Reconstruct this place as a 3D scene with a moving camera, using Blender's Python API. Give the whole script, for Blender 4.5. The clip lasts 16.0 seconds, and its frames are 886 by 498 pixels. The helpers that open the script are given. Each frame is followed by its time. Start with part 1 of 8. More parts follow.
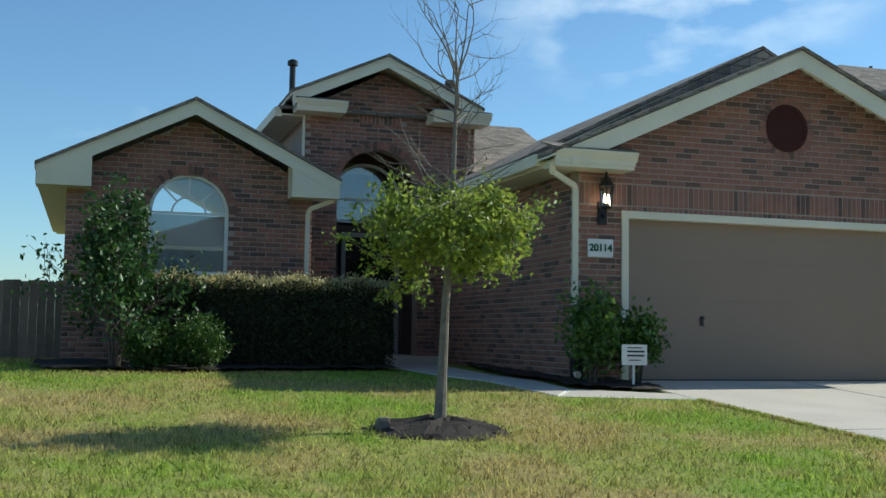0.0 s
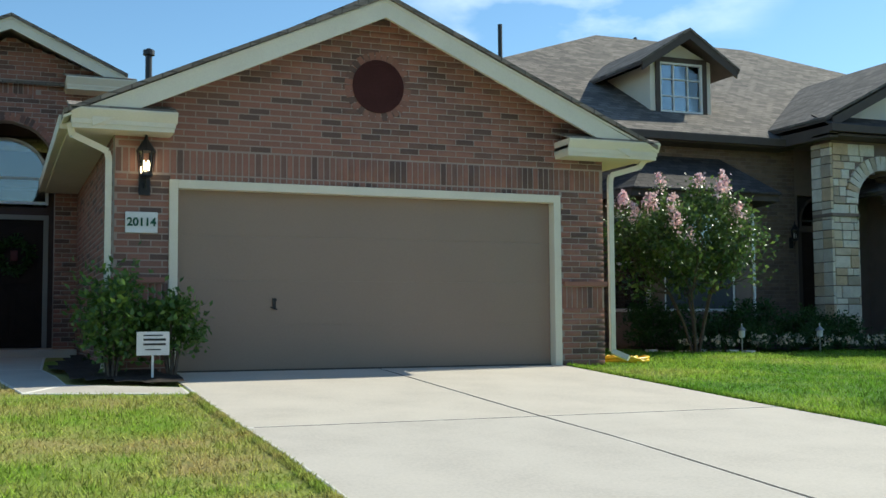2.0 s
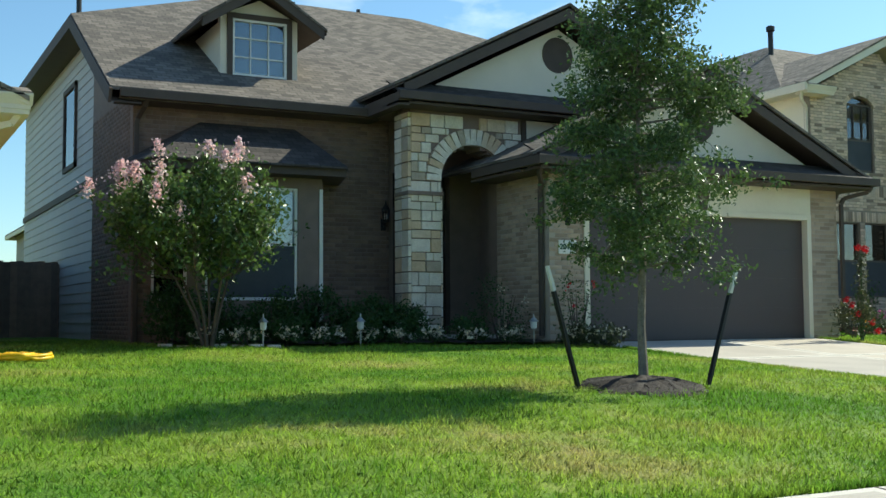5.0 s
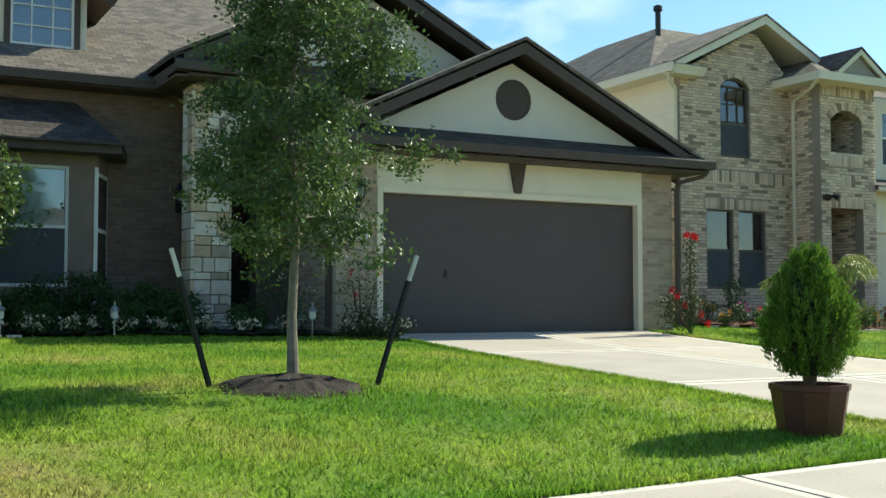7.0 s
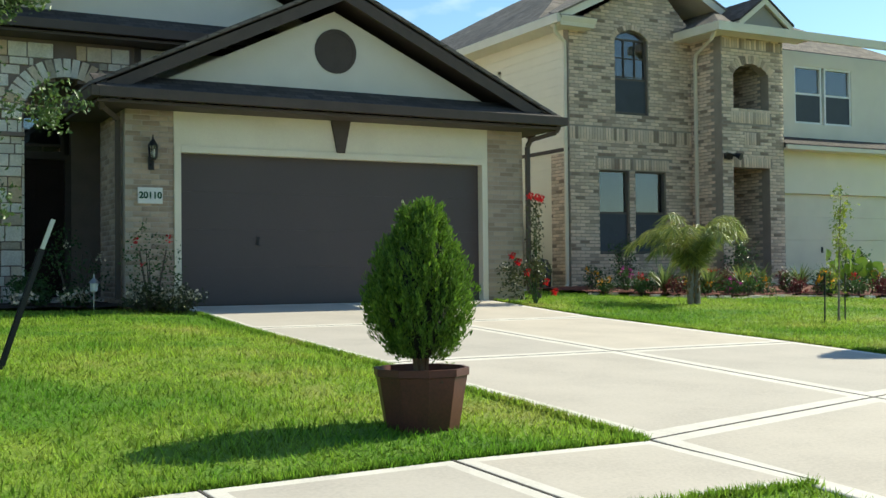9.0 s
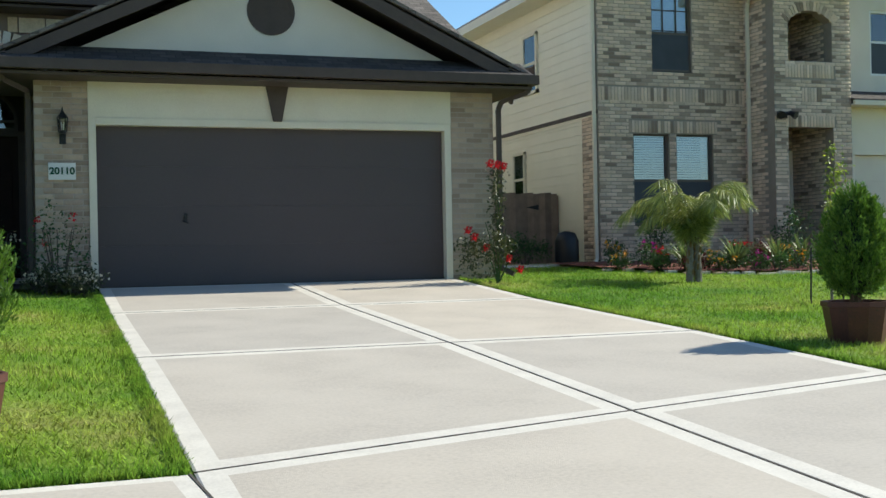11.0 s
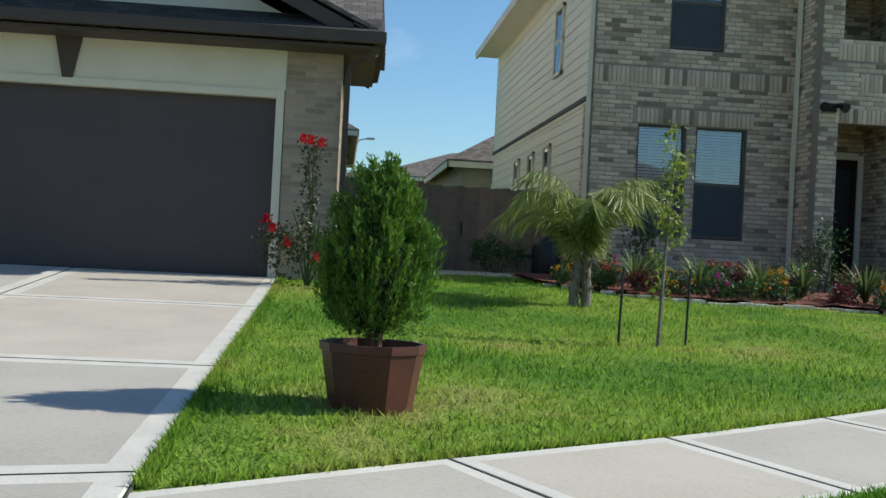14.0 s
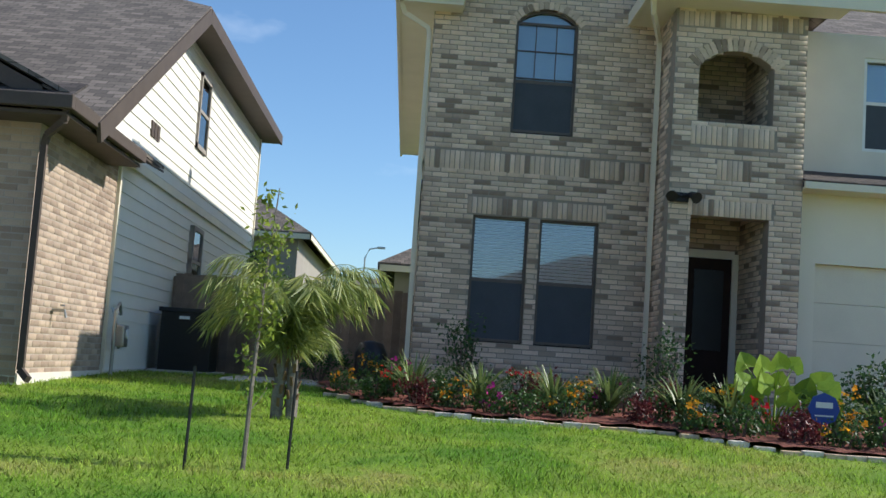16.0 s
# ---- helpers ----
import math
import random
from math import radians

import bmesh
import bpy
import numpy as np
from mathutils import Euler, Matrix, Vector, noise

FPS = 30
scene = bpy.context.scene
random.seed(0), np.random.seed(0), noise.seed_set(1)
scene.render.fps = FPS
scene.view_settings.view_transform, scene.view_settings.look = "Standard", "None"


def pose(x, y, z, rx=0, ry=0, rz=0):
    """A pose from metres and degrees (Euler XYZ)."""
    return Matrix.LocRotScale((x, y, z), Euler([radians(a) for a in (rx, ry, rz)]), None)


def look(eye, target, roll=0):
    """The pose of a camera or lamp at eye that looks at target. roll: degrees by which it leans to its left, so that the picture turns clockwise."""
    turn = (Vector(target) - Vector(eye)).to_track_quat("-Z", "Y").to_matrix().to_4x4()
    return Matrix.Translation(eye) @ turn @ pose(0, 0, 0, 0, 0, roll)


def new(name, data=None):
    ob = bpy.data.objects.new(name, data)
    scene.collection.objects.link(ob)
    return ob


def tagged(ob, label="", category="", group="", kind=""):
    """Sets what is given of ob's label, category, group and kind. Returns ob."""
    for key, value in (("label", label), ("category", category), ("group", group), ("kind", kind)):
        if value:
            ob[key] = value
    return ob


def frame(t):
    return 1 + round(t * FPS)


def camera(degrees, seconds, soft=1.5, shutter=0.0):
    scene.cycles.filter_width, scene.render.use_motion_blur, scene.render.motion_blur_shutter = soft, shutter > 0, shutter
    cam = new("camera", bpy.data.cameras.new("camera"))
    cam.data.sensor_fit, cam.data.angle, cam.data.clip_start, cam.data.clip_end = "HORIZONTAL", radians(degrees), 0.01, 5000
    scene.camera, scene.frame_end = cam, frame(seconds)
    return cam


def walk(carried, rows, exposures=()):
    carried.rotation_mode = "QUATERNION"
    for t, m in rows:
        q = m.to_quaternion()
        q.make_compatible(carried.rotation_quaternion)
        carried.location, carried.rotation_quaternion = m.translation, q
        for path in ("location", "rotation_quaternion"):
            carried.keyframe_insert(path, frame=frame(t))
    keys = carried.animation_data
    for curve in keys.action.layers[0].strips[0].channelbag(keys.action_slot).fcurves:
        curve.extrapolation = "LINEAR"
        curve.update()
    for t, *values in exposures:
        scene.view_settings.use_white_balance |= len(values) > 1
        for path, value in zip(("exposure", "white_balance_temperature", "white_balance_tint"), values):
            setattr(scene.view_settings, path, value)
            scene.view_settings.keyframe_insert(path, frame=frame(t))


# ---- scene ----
cam = camera(43.2, 16.0)
METRES, EYE, TILT, LEAN, TURN = 33.0, 1.5, -0.2, 0.62, -17.5
ROWS = [
    (0.0, 0.0, 0.0, 0.0, -0.12, 4.65, -1.45),
    (0.5, 0.0357, 0.0131, 0.0002, -0.8, 3.84, -1.31),
    (1.0, 0.0706, 0.0253, -0.0, -2.27, 3.23, -0.38),
    (1.5, 0.1041, 0.0364, -0.0002, -3.14, 3.29, -0.24),
    (2.0, 0.1373, 0.0486, 0.0005, -4.28, 4.22, -0.23),
    (2.5, 0.1707, 0.0585, 0.0001, -5.83, 4.36, -0.11),
    (3.0, 0.2035, 0.0702, 0.0004, -6.69, 6.01, 0.17),
    (3.5, 0.2362, 0.0794, 0.001, -6.87, 5.2, 0.18),
    (4.0, 0.2678, 0.0876, 0.0007, -8.08, 4.6, 0.21),
    (4.5, 0.298, 0.0966, 0.0009, -9.41, 4.16, 0.05),
    (7.0, 0.4271, 0.1277, 0.0023, -11.15, 3.27, -0.55),
    (7.5, 0.4507, 0.1334, 0.0024, -11.38, 3.47, -0.35),
    (8.0, 0.4747, 0.1393, 0.0024, -11.5, 2.01, -0.06),
    (8.5, 0.4986, 0.1453, 0.0029, -11.37, 1.72, -0.19),
    (11.0, 0.6288, 0.1881, 0.0051, -1.83, 0.25, 0.5),
    (11.5, 0.6589, 0.2028, 0.0052, 1.26, -0.47, -0.4),
    (12.0, 0.6905, 0.2207, 0.0066, 3.01, -1.0, 0.01),
    (12.5, 0.7213, 0.2389, 0.0065, 7.08, -0.53, -0.23),
    (13.0, 0.7513, 0.2589, 0.0067, 9.13, -1.23, -0.94),
    (13.5, 0.7774, 0.2797, 0.0068, 9.71, -2.4, -0.57),
    (14.0, 0.8006, 0.3023, 0.0078, 12.35, 0.09, -3.58),
    (14.5, 0.8257, 0.3269, 0.0089, 13.09, -1.32, -3.11),
    (15.0, 0.8512, 0.3531, 0.0112, 14.5, 4.01, -3.89),
    (15.5, 0.8773, 0.3742, 0.012, 15.07, 6.57, -4.32),
    (16.0, 0.8998, 0.3933, 0.0118, 15.57, 5.72, -4.53),
]
walk(cam, [(t, pose(0, 0, EYE, TILT, LEAN, TURN) @ pose(METRES * x, METRES * y, METRES * z, 90 + pitch, roll, yaw)) for t, x, y, z, yaw, pitch, roll in ROWS],
     exposures=[(0.0, 0.08, 6150, -3), (1.5, 0.38, 6430, -2), (3.5, 0.44, 6480, -6), (7.0, 0.55, 7050, -5), (8.5, 0.53, 7050, -4), (11.0, 0.36, 6550, 1),
                (12.5, 0.05, 6300, 2), (14.0, 0.08, 6250, 2), (14.6, 0.22, 6220, 3), (16.0, 0.3, 6250, 8)])

# ---- light ----
SUN = Vector((1.0, 0.13, 0.76)).normalized()      # towards the sun
ELEV = math.asin(SUN.z)
world = bpy.data.worlds.new("sky")
scene.world = world
world.use_nodes = True
wn, wl = world.node_tree.nodes, world.node_tree.links
sky = wn.new("ShaderNodeTexSky")
sky.sky_type = "NISHITA"
sky.sun_disc = False
sky.sun_elevation = ELEV
sky.sun_rotation = math.atan2(SUN.x, SUN.y)
sky.air_density, sky.dust_density, sky.ozone_density = 1.0, 0.3, 3.0
wn["Background"].inputs[1].default_value = 0.12
# thin clouds, drawn as a paler layer over the blue
wtc, wmap, wnoise, wramp, wmix = (wn.new("ShaderNodeTexCoord"), wn.new("ShaderNodeMapping"), wn.new("ShaderNodeTexNoise"),
                                  wn.new("ShaderNodeValToRGB"), wn.new("ShaderNodeMix"))
wmap.inputs["Scale"].default_value = (2.2, 2.2, 5.0)
wnoise.inputs["Scale"].default_value, wnoise.inputs["Detail"].default_value = 1.6, 6.0
wramp.color_ramp.elements[0].position, wramp.color_ramp.elements[1].position = 0.66, 1.0
wmix.data_type = "RGBA"
wmix.inputs[7].default_value = (9.0, 9.4, 10.0, 1)
wl.new(wtc.outputs["Generated"], wmap.inputs["Vector"])
wl.new(wmap.outputs[0], wnoise.inputs["Vector"])
wl.new(wnoise.outputs["Fac"], wramp.inputs["Fac"])
# one brighter bank of cloud beyond the roofs
wdot, wrange, wmul, wadd = (wn.new("ShaderNodeVectorMath"), wn.new("ShaderNodeMapRange"), wn.new("ShaderNodeMath"), wn.new("ShaderNodeMath"))
wdot.operation, wmul.operation = "DOT_PRODUCT", "MULTIPLY"
wdot.inputs[1].default_value = Vector((0.456, 0.807, 0.385)).normalized()
wrange.inputs["From Min"].default_value, wrange.inputs["From Max"].default_value = 0.978, 1.0
wrange.inputs["To Max"].default_value = 1.0
wbank, wedge = wn.new("ShaderNodeTexNoise"), wn.new("ShaderNodeMapRange")
wbank.inputs["Scale"].default_value, wbank.inputs["Detail"].default_value = 4.5, 7.0
wedge.inputs["From Min"].default_value, wedge.inputs["From Max"].default_value = 0.44, 0.70
wl.new(wmap.outputs[0], wbank.inputs["Vector"])
wl.new(wbank.outputs["Fac"], wedge.inputs["Value"])
wl.new(wtc.outputs["Generated"], wdot.inputs[0])
wl.new(wdot.outputs["Value"], wrange.inputs["Value"])
wl.new(wrange.outputs[0], wmul.inputs[0])
wl.new(wedge.outputs[0], wmul.inputs[1])
wl.new(wmul.outputs[0], wadd.inputs[0])
wl.new(wramp.outputs["Color"], wadd.inputs[1])
wadd.use_clamp = True
wl.new(wadd.outputs[0], wmix.inputs[0])
wtint = wn.new("ShaderNodeMix")
wtint.data_type, wtint.blend_type = "RGBA", "MULTIPLY"
wtint.inputs[0].default_value, wtint.inputs[7].default_value = 1.0, (0.86, 0.98, 1.08, 1)
wl.new(sky.outputs[0], wtint.inputs[6])
wl.new(wtint.outputs[2], wmix.inputs[6])
wl.new(wmix.outputs[2], wn["Background"].inputs[0])
lamp_data = bpy.data.lights.new("sun", "SUN")
lamp_data.energy, lamp_data.angle, lamp_data.color = 4.9, radians(0.53), (1.0, 0.94, 0.85)
sun = new("sun", lamp_data)
sun.matrix_world = look((30, 10, 40), Vector((30, 10, 40)) - SUN)


# ---- materials ----
def lin(c):
    return (c[0], c[1], c[2], 1)


def surface(name, a, b=None, c=None, scale=4.0, fine=60.0, rough=0.85, bump=0.3, bump_scale=80.0, dist=0.004,
            metallic=0.0, per="", spec=0.4, ramp=None):
    """A surface whose colour runs from a to b with stains (scale, per metre) and grain (fine); per: vary by object or island."""
    m = bpy.data.materials.new(name)
    m.use_nodes = True
    n, l = m.node_tree.nodes, m.node_tree.links
    p = n["Principled BSDF"]
    p.inputs["Roughness"].default_value, p.inputs["Metallic"].default_value = rough, metallic
    p.inputs["Specular IOR Level"].default_value = spec
    b = b or tuple(v * 0.8 for v in a)
    tc = n.new("ShaderNodeTexCoord")
    big, small = n.new("ShaderNodeTexNoise"), n.new("ShaderNodeTexNoise")
    big.inputs["Scale"].default_value, big.inputs["Detail"].default_value = scale, 5
    small.inputs["Scale"].default_value, small.inputs["Detail"].default_value = fine, 3
    for t in (big, small):
        l.new(tc.outputs["Object"], t.inputs["Vector"])
    add = n.new("ShaderNodeMath")
    add.operation = "MULTIPLY_ADD"
    add.inputs[1].default_value = 0.55
    l.new(big.outputs["Fac"], add.inputs[0])
    half = n.new("ShaderNodeMath")
    half.operation = "MULTIPLY"
    half.inputs[1].default_value = 0.45
    l.new(small.outputs["Fac"], half.inputs[0])
    l.new(half.outputs[0], add.inputs[2])
    cr = n.new("ShaderNodeValToRGB")
    e = cr.color_ramp.elements
    e[0].position, e[1].position = 0.36, 0.64
    e[0].color, e[1].color = lin(b), lin(a)
    if c:
        mid = e.new(0.5)
        mid.color = lin(c)
    l.new(add.outputs[0], cr.inputs["Fac"])
    colour = cr.outputs["Color"]
    if per:
        rnd = n.new("ShaderNodeObjectInfo") if per == "object" else n.new("ShaderNodeNewGeometry")
        out = rnd.outputs["Random"] if per == "object" else rnd.outputs["Random Per Island"]
        pick = n.new("ShaderNodeValToRGB")
        pe = pick.color_ramp.elements
        pick.color_ramp.interpolation = "CONSTANT" if ramp and len(ramp) > 3 else "LINEAR"
        cols = ramp or [(0.75, 0.75, 0.75), (1.15, 1.15, 1.15)]
        while len(pe) < len(cols):
            pe.new(0.5)
        for k, col in enumerate(cols):
            pe[k].position = k / (len(cols) if len(cols) > 3 else max(1, len(cols) - 1))
        for k, col in enumerate(cols):
            pe[k].color = lin(col)
        l.new(out, pick.inputs["Fac"])
        mul = n.new("ShaderNodeMix")
        mul.data_type, mul.blend_type = "RGBA", "MULTIPLY"
        mul.inputs[0].default_value = 1.0
        l.new(colour, mul.inputs[6])
        l.new(pick.outputs["Color"], mul.inputs[7])
        colour = mul.outputs[2]
    l.new(colour, p.inputs["Base Color"])
    if bump:
        bt = n.new("ShaderNodeTexNoise")
        bt.inputs["Scale"].default_value, bt.inputs["Detail"].default_value = bump_scale, 4
        l.new(tc.outputs["Object"], bt.inputs["Vector"])
        bp = n.new("ShaderNodeBump")
        bp.inputs["Strength"].default_value, bp.inputs["Distance"].default_value = bump, dist
        l.new(bt.outputs["Fac"], bp.inputs["Height"])
        l.new(bp.outputs["Normal"], p.inputs["Normal"])
    return m


def shingle(name, a, b):
    """Asphalt shingles laid in courses, on UVs in metres."""
    m = surface(name, a, b, scale=1.2, fine=25, rough=0.95, bump=0)
    n, l = m.node_tree.nodes, m.node_tree.links
    p = n["Principled BSDF"]
    uv = n.new("ShaderNodeUVMap")
    br = n.new("ShaderNodeTexBrick")
    br.inputs["Scale"].default_value = 1.0
    br.inputs["Brick Width"].default_value, br.inputs["Row Height"].default_value = 0.22, 0.14
    br.inputs["Mortar Size"].default_value, br.inputs["Mortar Smooth"].default_value = 0.008, 0.3
    br.inputs["Color1"].default_value, br.inputs["Color2"].default_value = (0.62, 0.62, 0.62, 1), (1.25, 1.22, 1.2, 1)
    br.inputs["Mortar"].default_value = (0.42, 0.42, 0.42, 1)
    l.new(uv.outputs[0], br.inputs["Vector"])
    mul = n.new("ShaderNodeMix")
    mul.data_type, mul.blend_type = "RGBA", "MULTIPLY"
    mul.inputs[0].default_value = 1.0
    src = p.inputs["Base Color"].links[0].from_socket
    l.new(src, mul.inputs[6])
    l.new(br.outputs["Color"], mul.inputs[7])
    l.new(mul.outputs[2], p.inputs["Base Color"])
    bp = n.new("ShaderNodeBump")
    bp.inputs["Strength"].default_value, bp.inputs["Distance"].default_value = 0.6, 0.01
    bp.invert = True
    l.new(br.outputs["Fac"], bp.inputs["Height"])
    l.new(bp.outputs["Normal"], p.inputs["Normal"])
    return m


def leafy(name, a, b, trans=0.35, rough=0.45):
    """Leaves: colour varied leaf by leaf, some light coming through."""
    m = surface(name, a, b, scale=3, fine=40, rough=rough, bump=0, per="island", ramp=[(0.55, 0.6, 0.5), (1.0, 1.0, 1.0), (1.5, 1.35, 1.1)])
    n, l = m.node_tree.nodes, m.node_tree.links
    p = n["Principled BSDF"]
    tr = n.new("ShaderNodeBsdfTranslucent")
    l.new(p.inputs["Base Color"].links[0].from_socket, tr.inputs["Color"])
    mix = n.new("ShaderNodeMixShader")
    mix.inputs[0].default_value = trans
    l.new(p.outputs[0], mix.inputs[1])
    l.new(tr.outputs[0], mix.inputs[2])
    l.new(mix.outputs[0], n["Material Output"].inputs["Surface"])
    return m


def glass_pane(name, tint=(0.86, 0.91, 0.94), least=0.10):
    m = bpy.data.materials.new(name)
    m.use_nodes = True
    n, l = m.node_tree.nodes, m.node_tree.links
    clear, gloss, mix, fr, add = (n.new("ShaderNodeBsdfTransparent"), n.new("ShaderNodeBsdfGlossy"), n.new("ShaderNodeMixShader"),
                                  n.new("ShaderNodeFresnel"), n.new("ShaderNodeMath"))
    clear.inputs[0].default_value = lin(tint)
    gloss.inputs["Roughness"].default_value = 0.02
    fr.inputs[0].default_value = 1.7
    add.inputs[1].default_value = least
    l.new(fr.outputs[0], add.inputs[0])
    l.new(add.outputs[0], mix.inputs[0])
    l.new(clear.outputs[0], mix.inputs[1])
    l.new(gloss.outputs[0], mix.inputs[2])
    l.new(mix.outputs[0], n["Material Output"].inputs["Surface"])
    return m


RED = [(0.46, 0.52, 0.54), (0.92, 0.86, 0.82), (1.08, 0.92, 0.86), (0.86, 0.80, 0.76), (1.14, 0.98, 0.9), (0.98, 0.86, 0.8), (0.66, 0.68, 0.68), (1.03, 0.93, 0.88)]
TAN = [(0.46, 0.42, 0.39), (1.0, 0.97, 0.93), (1.18, 1.1, 1.02), (0.88, 0.83, 0.78), (1.25, 1.2, 1.14), (0.97, 0.92, 0.86), (0.70, 0.65, 0.61), (1.1, 1.05, 1.0), (1.14, 1.07, 0.98), (1.04, 0.98, 0.9)]
BROWN = [(0.85, 0.82, 0.80), (1.0, 0.97, 0.93), (1.1, 1.03, 0.95), (0.92, 0.88, 0.84), (1.14, 1.1, 1.05), (0.97, 0.93, 0.88), (0.88, 0.82, 0.80), (1.04, 1.0, 0.97)]


PINKISH = [(0.74, 0.68, 0.64), (1.0, 0.97, 0.93), (1.08, 1.02, 0.95), (0.86, 0.82, 0.78), (1.15, 1.1, 1.03), (0.95, 0.9, 0.86), (0.8, 0.75, 0.71), (1.06, 1.0, 0.95)]


def brick_pair(name, a, b, ramp):
    return (surface(name, a, b, scale=6, fine=90, rough=0.9, bump=0.5, bump_scale=140, per="island", ramp=ramp),
            surface(name + "_single", a, b, scale=6, fine=90, rough=0.9, bump=0.5, bump_scale=140, per="object", ramp=ramp))


